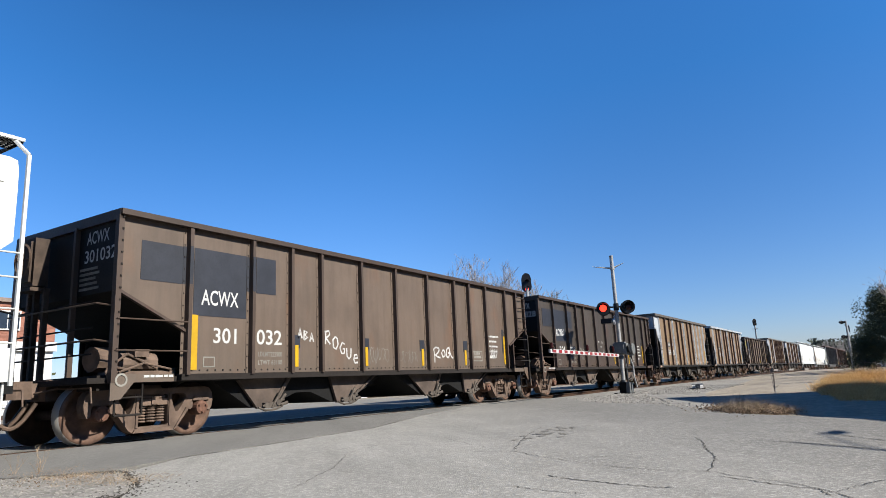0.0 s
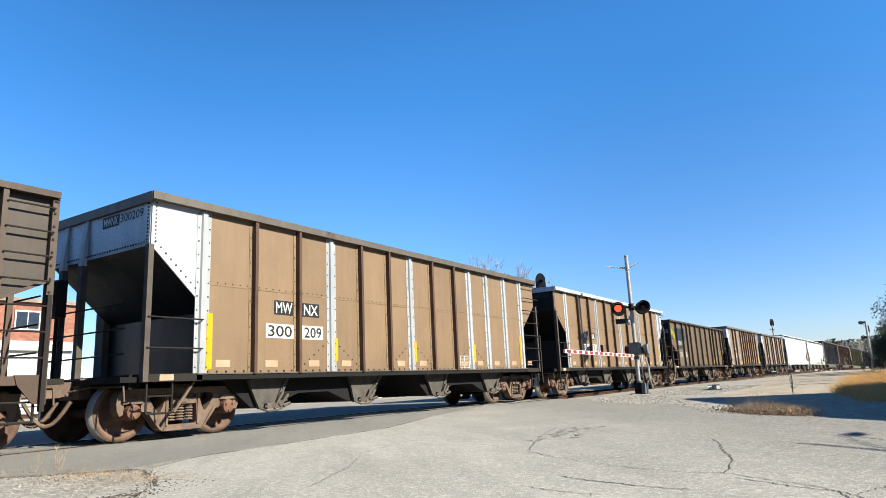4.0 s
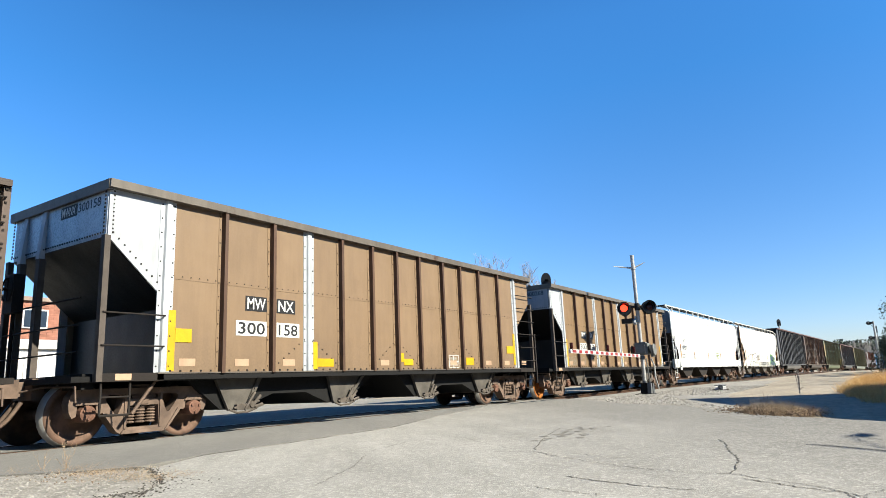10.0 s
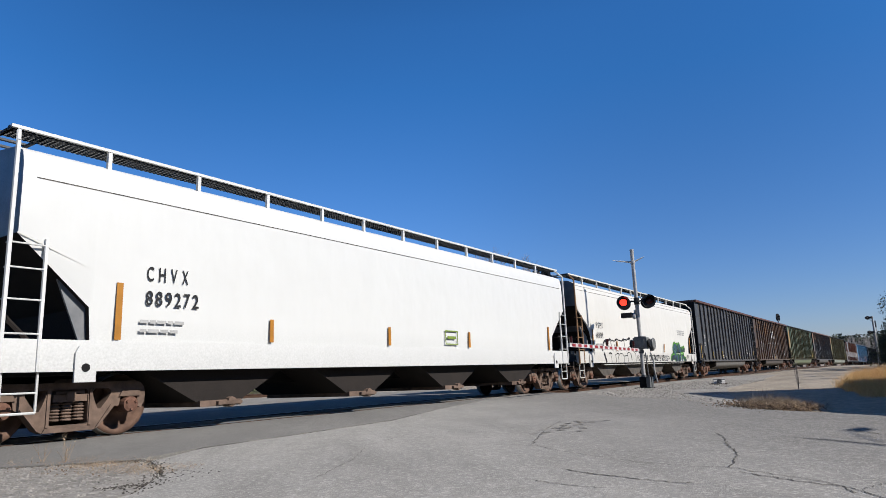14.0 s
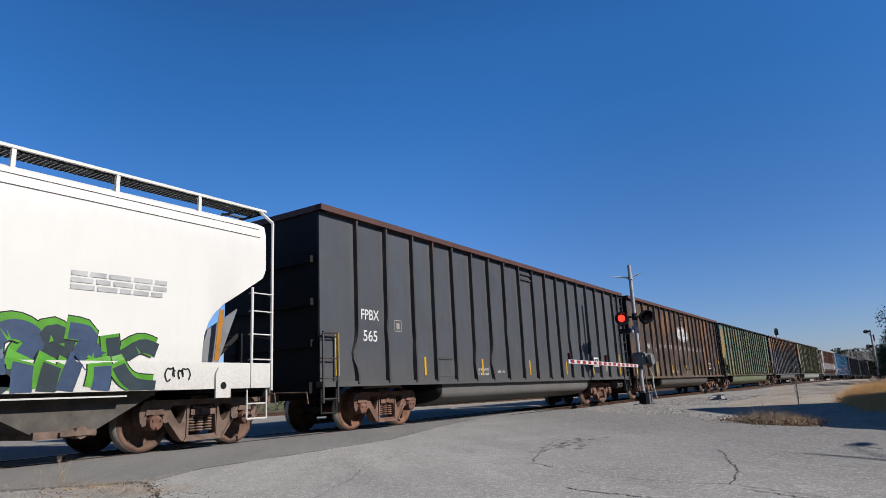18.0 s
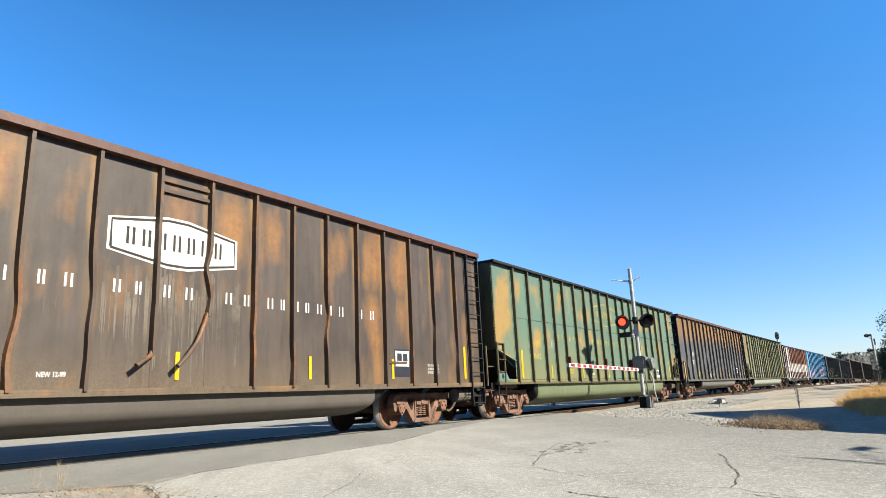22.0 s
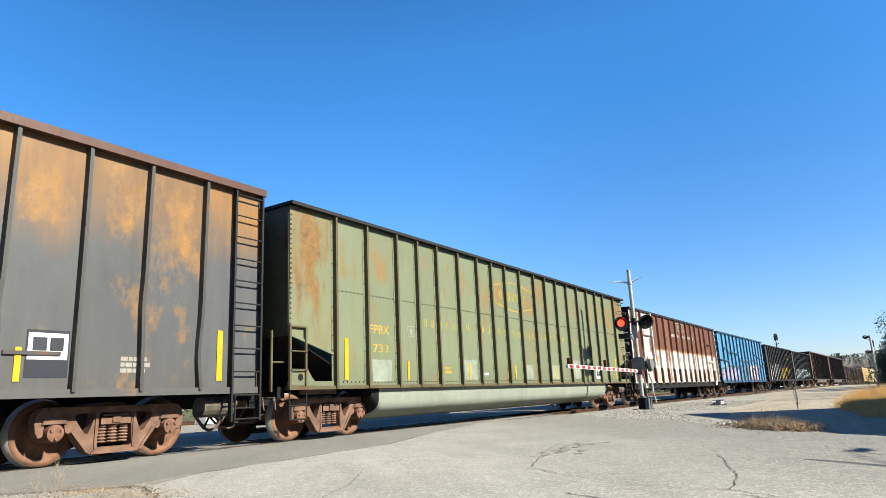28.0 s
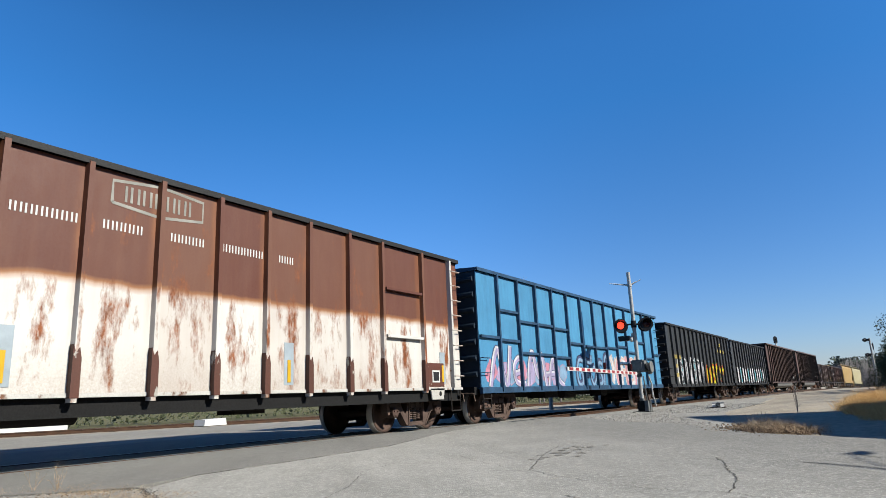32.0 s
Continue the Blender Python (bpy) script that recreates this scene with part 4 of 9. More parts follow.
GLYPHS = [[[(0.0, 0.0), (0.12, 0.85), (0.5, 0.95), (0.68, 0.5), (0.8, 0.0)]], [[(0.75, 0.85), (0.25, 0.95), (0.05, 0.65), (0.55, 0.45), (0.75, 0.15), (0.1, 0.05)]],
          [[(0.1, 1.0), (0.05, 0.3), (0.4, 0.0), (0.75, 0.3), (0.85, 0.95)], [(0.25, 0.6), (0.6, 0.62)]], [[(0.1, 0.0), (0.15, 0.9)], [(0.0, 0.95), (0.9, 0.85)], [(0.2, 0.45), (0.75, 0.4)]],
          [[(0.8, 0.9), (0.25, 0.9), (0.05, 0.45), (0.3, 0.05), (0.8, 0.1), (0.75, 0.5), (0.45, 0.45)]], [[(0.0, 1.0), (0.45, 0.5), (0.35, 0.0)], [(0.45, 0.5), (0.95, 1.0)]]]


def wild(car, x, z, w, h, n, fills, edge, seed, y=-HALF - 0.005, label="", width=0.16, forms=None, inner=0.27, shift=(0.02, -0.03), rim=0.035):
    """Large painted shapes of thick bent strokes: outline, fill and an inner shade of the second fill."""
    rng = random.Random(seed)
    level = (lambda v, off: y(v) - off) if callable(y) else (lambda v, off: y - off)
    lines = []
    for i in range(len(forms) if forms else n):
        x0, lw = x + w * i / n, w / n
        for line in (forms[i] if forms else GLYPHS[(i * 5 + seed) % len(GLYPHS)]):
            tall, lift = rng.uniform(0.85, 1.05), rng.uniform(0.0, 0.08)
            p = [(x + w * a, z + h * b) for a, b in line] if forms else [(x0 + lw * (0.05 + 1.05 * a) + 0.12 * h * (b - 0.5) + rng.uniform(-0.04, 0.04), z + h * (lift + tall * b * 0.92)) for a, b in line]
            fine = []
            for j in range(len(p) - 1):
                q = [p[max(0, min(len(p) - 1, j + d))] for d in (-1, 0, 1, 2)]
                for k in range(4):
                    t = k / 4
                    fine.append(tuple(0.5 * (2 * b + (c - a) * t + (2 * a - 5 * b + 4 * c - d) * t * t + (3 * b - a - 3 * c + d) * t ** 3) for a, b, c, d in zip(*q)))
            lines.append((fine + [p[-1]], width * rng.uniform(0.8, 1.15), i))
    for g in range(len(forms) if forms else n):
        s = Shape()
        for pts, wd, i in lines:
            if i != g:
                continue
            stroke(s, pts, wd * 0.5 + rim, lambda v: level(v, 0.0), len(fills))
            stroke(s, pts, wd * 0.5, lambda v, i=i: level(v, 0.0012 + 0.0002 * i), 0)
            stroke(s, [(a + shift[0], b + shift[1]) for a, b in pts], wd * inner, lambda v, i=i: level(v, 0.0034 + 0.0002 * i), (1 + i % (len(fills) - 1)) if len(fills) > 1 else len(fills))
        s.v = [(a, b, max(c, z - 0.02)) for a, b, c in s.v]
        part("graffiti_letter", s, list(fills) + [edge], car, label, fix=False)


def rungs(car, x0, x1, zs, y=-OUT - 0.02, mat=None, name="grab_iron"):
    m = None
    for z in zs:
        if m is None:
            s = Shape().wire([(0, 0.1, 0), (0, 0, 0), (x1 - x0, 0, 0), (x1 - x0, 0.1, 0)], 0.013, 6)
            m = s.mesh(name, mat)
        part(name, m, mat, car, at=(x0, y, z))


def sill_step(car, x, mat):
    s = Shape().wire([(-0.22, 0, 0.95), (-0.22, 0, 0.42), (0.22, 0, 0.42), (0.22, 0, 0.95)], 0.018, 6).wire([(-0.22, 0, 0.68), (0.22, 0, 0.68)], 0.014, 6)
    part("step", s, mat, car, at=(x, -1.5, 0))


def side_sheets(car, xs, z0, z1, mat, cut=None, tail=None, special=None):
    """A side panel for each bay between posts, on both sides. cut: (z at the end, z at the first post) of the sloped lower edge of the first bay; tail: the same at the rear."""
    for i, (a, b) in enumerate(zip(xs, xs[1:])):
        lo_a = lo_b = z0
        if cut and i == 0:
            lo_a, lo_b = cut
        if tail and i == len(xs) - 2:
            lo_b, lo_a = tail
        m = (special or {}).get(i, mat)
        s = Shape().prism([(a + 0.002, lo_a), (b - 0.002, lo_b), (b - 0.002, z1), (a + 0.002, z1)], -HALF, -HALF + 0.03)
        part("side_panel", s, m, car)
        s = Shape().prism([(a + 0.002, lo_a), (b - 0.002, lo_b), (b - 0.002, z1), (a + 0.002, z1)], HALF - 0.03, HALF)
        part("side_panel", s, m, car)


def bent_post(w, z0, z1, rng):
    """One side post with a slow lean and one or two kinks in its lower half."""
    sway, wild = rng.uniform(-0.018, 0.018), rng.choice((0.25, 0.5, 1.0, 1.3))
    kinks = [(rng.uniform(0.1, 0.42), rng.uniform(-0.07, 0.07) * wild, rng.uniform(0.05, 0.12)) for _ in range(2)]
    rows = []
    for k in range(23):
        f = k / 22
        x = sway * math.sin(math.pi * f) + sum(a * math.exp(-((f - c) / b) ** 2) for c, a, b in kinks)
        deep = 1.0 - min(0.6, 6.0 * sum(abs(a) * math.exp(-((f - c) / b) ** 2) for c, a, b in kinks))
        out = HALF + (OUT - HALF) * max(0.35, deep)
        z = z0 + (z1 - z0) * f
        rows.append([(x - w * 0.5, HALF - 0.002, z), (x - w * 0.32, out, z), (x + w * 0.32, out, z), (x + w * 0.5, HALF - 0.002, z)])
    s = Shape()
    for lo, hi in zip(rows, rows[1:]):
        for j in range(3):
            s.face([lo[j + 1], lo[j], hi[j], hi[j + 1]])
    return s


def posts(car, xs, z0, z1, mat, width=0.1, alt=None, altmat=None, flange=True, rivet=None, bent=0, sheet=None, broken=()):
    """Side posts: hat sections standing proud of the sheets; bent (a seed): knocked out of line by years of loading."""
    cache = {}
    rng = random.Random(bent)
    for i, x in enumerate(xs):
        white = alt is not None and i in alt
        if white not in cache:
            w = width * (1.35 if white else 1.0)
            deep = HALF + 0.045 if white else OUT
            s = Shape().prism([(-w * 0.5, HALF - 0.002), (-w * 0.34, deep), (w * 0.34, deep), (w * 0.5, HALF - 0.002)], z0, z1, 0, "z")
            if flange:
                s.box(-w * 1.05, HALF - 0.001, z0, w * 1.05, HALF + 0.008, z1, 0 if white else 2)
                for k in range(12):
                    z = z0 + (z1 - z0) * (k + 0.5) / 12
                    for u in (-0.8, 0.8):
                        s.box(w * u - 0.01, HALF, z - 0.01, w * u + 0.01, HALF + 0.018, z + 0.01, 1)
            cache[white] = s.mesh("side_post", [altmat if white else mat, SOOTSHADE if white or rivet is None else rivet, sheet or mat])
        if bent:
            for turn in (math.pi, 0.0):
                ob = part("side_post", bent_post(width, broken[i] if i in broken and turn else z0, z1, rng), mat, car, at=(x, 0, 0), fix=False)
                ob.rotation_euler.z = turn
            continue
        for turn in (math.pi, 0.0):
            ob = part("side_post", cache[white], mat, car, "white-painted side post" if white else "", at=(x, 0, 0))
            ob.rotation_euler.z = turn


def yellow_marks(car, xs, z0, h, mat, w=0.09):
    m = Shape().box(-w / 2, -0.004, 0, w / 2, 0.004, h).mesh("reflector_strip", mat)
    for x in xs:
        part("reflector_strip", m, mat, car, at=(x, -HALF - 0.009, z0))


# ---------------------------------------------------------------- rolling stock: kinds of car
CARS = []            # (car, place of its front end on the train, length)


def start_car(name, label, category, at, length):
    car = thing(name, label, category, group="freight cars of the train")
    CARS.append((car, at, length))
    return car


def underframe(car, length, mat, z=1.0):
    s = Shape().box(0.1, -0.3, z - 0.32, length - 0.1, 0.3, z - 0.02)
    s.box(-0.12, -1.35, z - 0.2, 0.06, 1.35, z + 0.02).box(length - 0.06, -1.35, z - 0.2, length + 0.12, 1.35, z + 0.02)
    part("centre_sill", s, mat, car)
    add_coupler(car, -0.1)
    add_coupler(car, length + 0.1, True)


def hopper(at, mark, num_a, num_b, body, dark, post, chord, white_posts=(), tall=3.565, style="plain", seed=0, length=None, fresh=(), front=True, tailwhite=False, limits=None, patch=None, stencils=()):
    """Open-top coal hopper with sloped end sheets above open platforms."""
    tan = style == "tan"
    label = {"plain": "weathered brown-grey open-top coal hopper car", "dark": "sooty dark brown open-top coal hopper car", "tan": "tan open-top coal hopper car with white end panels and posts"}[style]
    length = length or (14.05 if tan else 14.5)
    car = start_car("hopper_car", label, "freight car", at, length)
    k = length / 14.15 if tan else 1.0
    if tan:
        xs = [x * k for x in (0.04, 1.03, 2.13, 3.24, 4.21, 5.14, 6.15, 7.05, 7.97, 9.02, 9.89, 10.88, 11.99, 13.1, 14.1)]
        zd, slope = 3.05, 0.9
    else:
        xs = [0.04, 1.27, 2.64, 3.64, 4.5, 5.82, 7.13, 8.53, 9.9, 10.73, 11.73, 13.04, 14.46]
        zd, slope = 2.3, 0.47
    sill = 1.0
    lowz = zd - slope * (xs[1] - xs[0])
    side_sheets(car, xs, sill, tall - 0.1, body, cut=(zd, lowz), tail=(zd, zd - slope * (xs[-1] - xs[-2])), special={**({0: WHITEPAINT} if tan and front else {}), **({len(xs) - 2: WHITEPAINT} if tailwhite else {})})
    posts(car, xs[1:-1], sill, tall - 0.08, post, alt=white_posts, altmat=WHITEPAINT, rivet=RIVET if tan else None, sheet=body)
    for y in (-1, 1):
        s = Shape().box(-0.02, min(y * 1.62, y * 1.44), tall - (0.13 if tan else 0.09), length + 0.02, max(y * 1.62, y * 1.44), tall)
        part("top_chord", s, chord, car)
        s = Shape().box(xs[1] - 0.1, min(y * 1.56, y * 1.4), sill - 0.09, xs[-2] + 0.1, max(y * 1.56, y * 1.4), sill + 0.015)
        part("side_sill", s, BLACK if tan else SOOTSHADE, car)
        if tan:
            s = Shape().box(xs[1] - 0.1, min(y * 1.575, y * 1.5), sill + 0.0, xs[-2] + 0.1, max(y * 1.575, y * 1.5), sill + 0.022)
            part("sill_lip", s, TANCHORD, car, "pale worn sill edge")
    run = (zd - sill) / slope
    for e, sgn in ((0.03, 1), (length - 0.03, -1)):
        s = Shape().box(min(e, e + sgn * 0.04), -HALF + 0.03, zd, max(e, e + sgn * 0.04), HALF - 0.03, tall - 0.04)
        if tan:
            part("end_sheet", s, ENDWHITE if front or sgn < 0 else COALSHADE, car)
        else:
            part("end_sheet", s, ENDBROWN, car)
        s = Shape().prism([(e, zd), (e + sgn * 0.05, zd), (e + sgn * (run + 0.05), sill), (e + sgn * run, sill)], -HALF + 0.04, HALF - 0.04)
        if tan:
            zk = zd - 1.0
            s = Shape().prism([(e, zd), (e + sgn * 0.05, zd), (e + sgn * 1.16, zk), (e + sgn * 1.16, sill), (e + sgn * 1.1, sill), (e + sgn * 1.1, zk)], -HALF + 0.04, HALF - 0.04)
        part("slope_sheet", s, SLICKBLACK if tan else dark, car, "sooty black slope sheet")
        s = Shape().box(min(e - sgn * 0.06, e + sgn * 0.02), -1.58, tall - 0.16, max(e - sgn * 0.06, e + sgn * 0.02), 1.58, tall)
        part("end_chord", s, chord, car)
        pm = Shape().box(-0.05, -0.06, sill, 0.05, 0.06, zd - 0.1).mesh("end_post", TAUPE) if tan else Shape().box(-0.04, -0.03, sill, 0.04, 0.03, tall - 0.12).mesh("end_post", post)
        for y in ((0.4, 1.05) if tan else (-0.36, 1.02)):
            part("end_post", pm, dark, car, at=(e - sgn * 0.04, y, 0))
            if tan:
                pu = Shape().prism([(-0.06 * sgn, zd - 0.1), (0.03 * sgn, zd - 0.1), (0.03 * sgn, tall - 0.14), (0.01 * sgn, tall - 0.14)], -0.06, 0.06)
                part("end_post_top", pu, WHITEPAINT if front or sgn < 0 else COALSHADE, car, "white-painted post top", at=(e - sgn * 0.04, y, 0))
        if tan:
            s = Shape()
            for i in range(40):
                y = -1.46 + i * 0.075
                s.box(e - sgn * 0.03, y - 0.012, zd + 0.04, e - sgn * 0.045, y + 0.012, zd + 0.065)
            for i in range(12):
                for y in (-1.47, 1.45):
                    s.box(e - sgn * 0.03, y - 0.014, 3.12 + i * 0.06, e - sgn * 0.045, y + 0.014, 3.15 + i * 0.06)
            tagged(part("rivet_strip", s, SOOTSHADE, car), kind="stuff")
        if not tan:
            # bent flange along the sloping cut, a gusset under the corner and rivets up the corner
            fl = Shape().prism([(e + sgn * 0.03, zd + 0.01), (e + sgn * 0.03, zd - 0.04), (e + sgn * (xs[1] - 0.06), lowz - 0.03), (e + sgn * (xs[1] - 0.06), lowz + 0.02)], -HALF - 0.045, -HALF + 0.03)
            part("slope_flange", fl, post, car, "bent flange along the sloping cut")
            gs = Shape().prism([(e - sgn * 0.07, sill + 0.03), (e + sgn * 0.34, sill + 0.03), (e + sgn * 0.3, sill - 0.1), (e + sgn * 0.1, sill - 0.34), (e - sgn * 0.07, sill - 0.36)], -HALF - 0.075, -HALF - 0.05)
            part("corner_gusset", gs, body, car)
            rv = Shape()
            for i in range(13):
                z = 1.2 + i * 0.185
                rv.box(e - 0.014, -HALF - 0.092, z, e + 0.014, -HALF - 0.07, z + 0.028)
            tagged(part("rivet_strip", rv, SOOTSHADE, car, "rivets up the corner post"), kind="stuff")
        cm = Shape().box(-0.05, -0.05, sill - 0.1, 0.04, 0.05, zd if tan else tall - 0.1).mesh("corner_post", post if not tan else TAUPE)
        for y in (-HALF - 0.03, HALF + 0.03):
            part("corner_post", cm, post, car, at=(e - sgn * 0.02, y, 0))
        s = Shape().box(min(e - sgn * 0.35, e + sgn * run), -1.45, sill - 0.1, max(e - sgn * 0.35, e + sgn * run), 1.45, sill - 0.02)
        part("end_platform", s, SOOTSHADE if not tan else BLACK, car)
        s = Shape().box(min(e - sgn * 0.05, e + sgn * 1.0), -HALF - 0.06, sill - 0.1, max(e - sgn * 0.05, e + sgn * 1.0), -HALF + 0.05, sill + 0.02)
        part("end_sill", s, body if not tan else SOOTSHADE, car)
        for z in (0.35, 0.75, 1.15):
            part("end_grab_iron", Shape().wire([(e - sgn * 0.12, -1.1, sill + z), (e - sgn * 0.12, 1.3, sill + z)], 0.014), SOOTSHADE, car)
    rungs(car, 0.0, xs[1] - 0.03, [sill + 0.38, sill + 0.86] if not tan else [1.42, 1.9], y=-HALF - 0.09, mat=post if not tan else SOOTSHADE)
    n = 6
    if tailwhite:
        part("panel_post", Shape().box(xs[-2] + 0.46, -HALF - 0.03, 2.42, xs[-2] + 0.53, -HALF, tall - 0.13), WHITEPAINT, car, "white post between the panels")
        part("ladder_stile", Shape().box(xs[-2] + 0.46, -HALF - 0.05, sill - 0.1, xs[-2] + 0.53, -HALF, 2.42), SOOTSHADE, car)
    rungs(car, (xs[-2] + 0.5 if tailwhite else xs[-2] + 0.08) if tan else 13.86, length + (0.06 if tan else -0.04), [sill + 0.25 + i * (tall - sill - 0.5) / n for i in range(n + 1)], mat=SOOTSHADE)
    sm = Shape().box(-0.03, -0.03, sill - 0.45, 0.03, 0.03, sill + 1.1).mesh("ladder_stile", SOOTSHADE)
    part("ladder_stile", sm, SOOTSHADE, car, at=(length + (0.05 if tan else -0.03), -OUT, 0))
    if not tan:
        part("ladder_post", Shape().box(13.8, -OUT, 2.0, 13.87, -HALF, tall - 0.08), post, car)
        part("rear_platform_post", Shape().box(13.8, -1.4, sill, 13.87, -1.3, 2.0), post, car)
    sill_step(car, 0.3, SOOTSHADE)
    sill_step(car, length - 0.3, SOOTSHADE)
    # brake gear on the leading platform
    s = Shape().bar((0.35, -1.1, sill + 0.22), (0.95, -1.1, sill + 0.22), 0.15, 12).bar((0.2, -0.6, sill + 0.3), (0.8, -0.5, sill + 0.3), 0.2, 12)
    s.box(0.15, -1.35, sill, 1.2, -0.9, sill + 0.08).box(0.5, -1.3, sill + 0.3, 0.75, -1.05, sill + 0.42)
    s.wire([(0.1, -1.2, sill + 0.1), (0.4, -1.25, sill + 0.35), (0.9, -1.3, sill + 0.12)], 0.02)
    if not tan:
        part("brake_cylinder", s, TRUCK, car)
        s = Shape().box(0.55, -0.75, sill, 0.85, -0.45, sill + 0.34).box(0.6, -0.82, sill + 0.08, 0.8, -0.75, sill + 0.28).bar((0.7, -0.6, sill + 0.34), (0.7, -0.6, sill + 0.44), 0.07, 8)
        part("control_valve", s, BOXGREY, car)
        s = Shape().wire([(0.0, -1.3, sill + 0.02), (0.12, -1.3, sill + 0.16), (0.45, -1.25, sill + 0.1), (0.7, -0.9, sill + 0.2), (0.75, -0.6, sill + 0.3)], 0.022, 6)
        s.wire([(0.2, -1.38, sill + 0.06), (0.6, -1.4, sill + 0.2), (1.1, -1.38, sill + 0.1)], 0.018, 6).wire([(1.1, -1.0, sill), (1.05, -1.05, sill + 0.3), (0.9, -1.1, sill + 0.36)], 0.02, 6)
        part("brake_pipe", s, TRUCK, car)
        s = Shape().lathe([(0.07, -0.015), (0.1, -0.015), (0.1, 0.015), (0.07, 0.015), (0.07, -0.015)], (0.12, -HALF - 0.07, sill - 0.06), 14)
        part("jacking_ring", s, OFFWHITE, car, "pale worn roping ring")
        part("slack_adjuster", Shape().bar((0.4, -0.2, sill + 0.16), (1.6, -0.1, sill + 0.22), 0.06, 10).bar((1.0, -0.6, sill + 0.12), (1.9, -0.5, sill + 0.14), 0.035, 8), TRUCK, car)
    else:
        part("brake_rod", Shape().bar((1.0, -1.42, 0.92), (0.62, -1.42, 0.42), 0.025, 6), TRUCK, car)
        plate(car, "deck_label", 0.25, sill - 0.085, 0.5, sill + 0.01, SALMON, -HALF - 0.062)
    if tan:
        s = Shape().lathe([(0.2, -0.015), (0.225, 0.0), (0.2, 0.015), (0.19, 0.0), (0.2, -0.015)], (0, 0, 0), 20)
        s.bar((-0.2, 0, 0), (0.2, 0, 0), 0.012).bar((0, 0, -0.2), (0, 0, 0.2), 0.012).bar((0, 0, 0), (0, 0.12, 0), 0.03)
        ob = part("brake_wheel", s, SOOTSHADE, car, at=(-0.22, 1.0, sill + 1.5))
        ob.rotation_euler.z = math.pi / 2
        s = Shape().box(-0.2, 0.85, sill + 1.1, -0.02, 1.15, sill + 1.75).bar((-0.1, 1.0, sill), (-0.1, 1.0, sill + 1.2), 0.03)
        part("brake_stand", s, SOOTSHADE, car)
    else:
        # hand brake: tall housing on two legs with a chain, and the wheel on its face
        s = Shape().box(-0.3, 0.36, 2.55, -0.06, 0.7, 3.36).box(-0.34, 0.42, 2.62, -0.3, 0.64, 3.3).box(-0.36, 0.3, 2.46, -0.04, 0.76, 2.52)
        part("brake_housing", s, BOXBROWNISH, car, "worn brown hand brake housing")
        for q in (0.2, 0.5):
            part("brake_leg", Shape().box(-0.2, q - 0.035, sill - 0.05, -0.12, q + 0.035, 2.5), BOXBROWNISH, car)
        s = Shape().lathe([(0.25, -0.018), (0.28, 0.0), (0.25, 0.018), (0.235, 0.0), (0.25, -0.018)], (0, 0, 0), 20)
        s.bar((-0.25, 0, 0), (0.25, 0, 0), 0.014).bar((0, 0, -0.25), (0, 0, 0.25), 0.014).bar((0, 0, 0), (0, 0.1, 0), 0.035)
        ob = part("brake_wheel", s, TRUCK, car, at=(-0.4, 0.53, 2.98))
        ob.rotation_euler.z = math.pi / 2
        s = Shape()
        for i in range(16):
            s.box(-0.28, 0.5 + 0.012 * (i % 2), 1.5 + i * 0.062, -0.25, 0.535 + 0.012 * (i % 2), 1.54 + i * 0.062)
        tagged(part("brake_chain", s, TRUCK, car, "hanging brake chain"), kind="stuff")
        for z in (1.55, 2.1):
            part("end_hand_rail", Shape().wire([(0.0, -1.5, z - 0.05), (-0.16, -1.3, z), (-0.2, 0.2, z), (-0.2, 1.3, z)], 0.016, 6), post, car)
        small_print(car, 0.5, 0.955, 0.6, 0.05, WHITE, 1, seed + 9, -HALF - 0.064)
    underframe(car, length, SOOTSHADE if not tan else BLACK, sill)
    # discharge chutes and the dark sheets between them
    g = [(2.18, 3.19, 2.65), (4.96, 6.1, 5.3), (7.88, 8.9, 8.36), (10.7, 11.9, 11.2)] if tan else [(2.5, 3.85, 3.18), (5.0, 6.6, 5.4), (7.92, 9.43, 8.85), (10.6, 12.03, 10.85)]
    for a, b, c in g:
        a, b, c = a * k, b * k, c * k
        for q in (-1.3, 1.24):
            s = Shape().prism([(a, 0.94), (b, 0.94), (c + 0.22, 0.36), (c - 0.16, 0.36)], q, q + 0.06)
            part("chute_sheet", s, CHUTE if tan else CHUTEBROWN, car, "grey hopper chute sheet" if tan else "brown hopper chute sheet")
        s = Shape().bar((c + 0.1, -1.34, 0.42), (c + 0.1, 1.3, 0.42), 0.05, 8).box(c - 0.05, -1.38, 0.36, c + 0.32, -1.26, 0.46).bar((c + 0.3, -1.36, 0.42), (c + 0.5, -1.34, 0.6), 0.03)
        s.lathe([(0.0, -1.4), (0.06, -1.4), (0.06, -1.3), (0.0, -1.3)], (c + 0.28, 0, 0.45), 8)
        s.bar((c - 0.1, -1.36, 0.4), (c + 0.45, -1.36, 0.5), 0.022).bar((c + 0.12, -1.38, 0.36), (c + 0.34, -1.38, 0.66), 0.026).bar((c + 0.34, -1.37, 0.4), (c + 0.52, -1.37, 0.44), 0.035)
        s.wire([(c - 0.18, -1.34, 0.38), (c - 0.05, -1.39, 0.32), (c + 0.2, -1.39, 0.33), (c + 0.4, -1.36, 0.38)], 0.02, 6)
        part("gate_latch", s, LATCH, car, "grey cluster of gate latch castings")
        fl = Shape().prism([(b - 0.09, 0.93), (b + 0.01, 0.93), (c + 0.25, 0.4), (c + 0.16, 0.4)], -1.335, -1.3)
        for i in range(6):
            u = i / 5
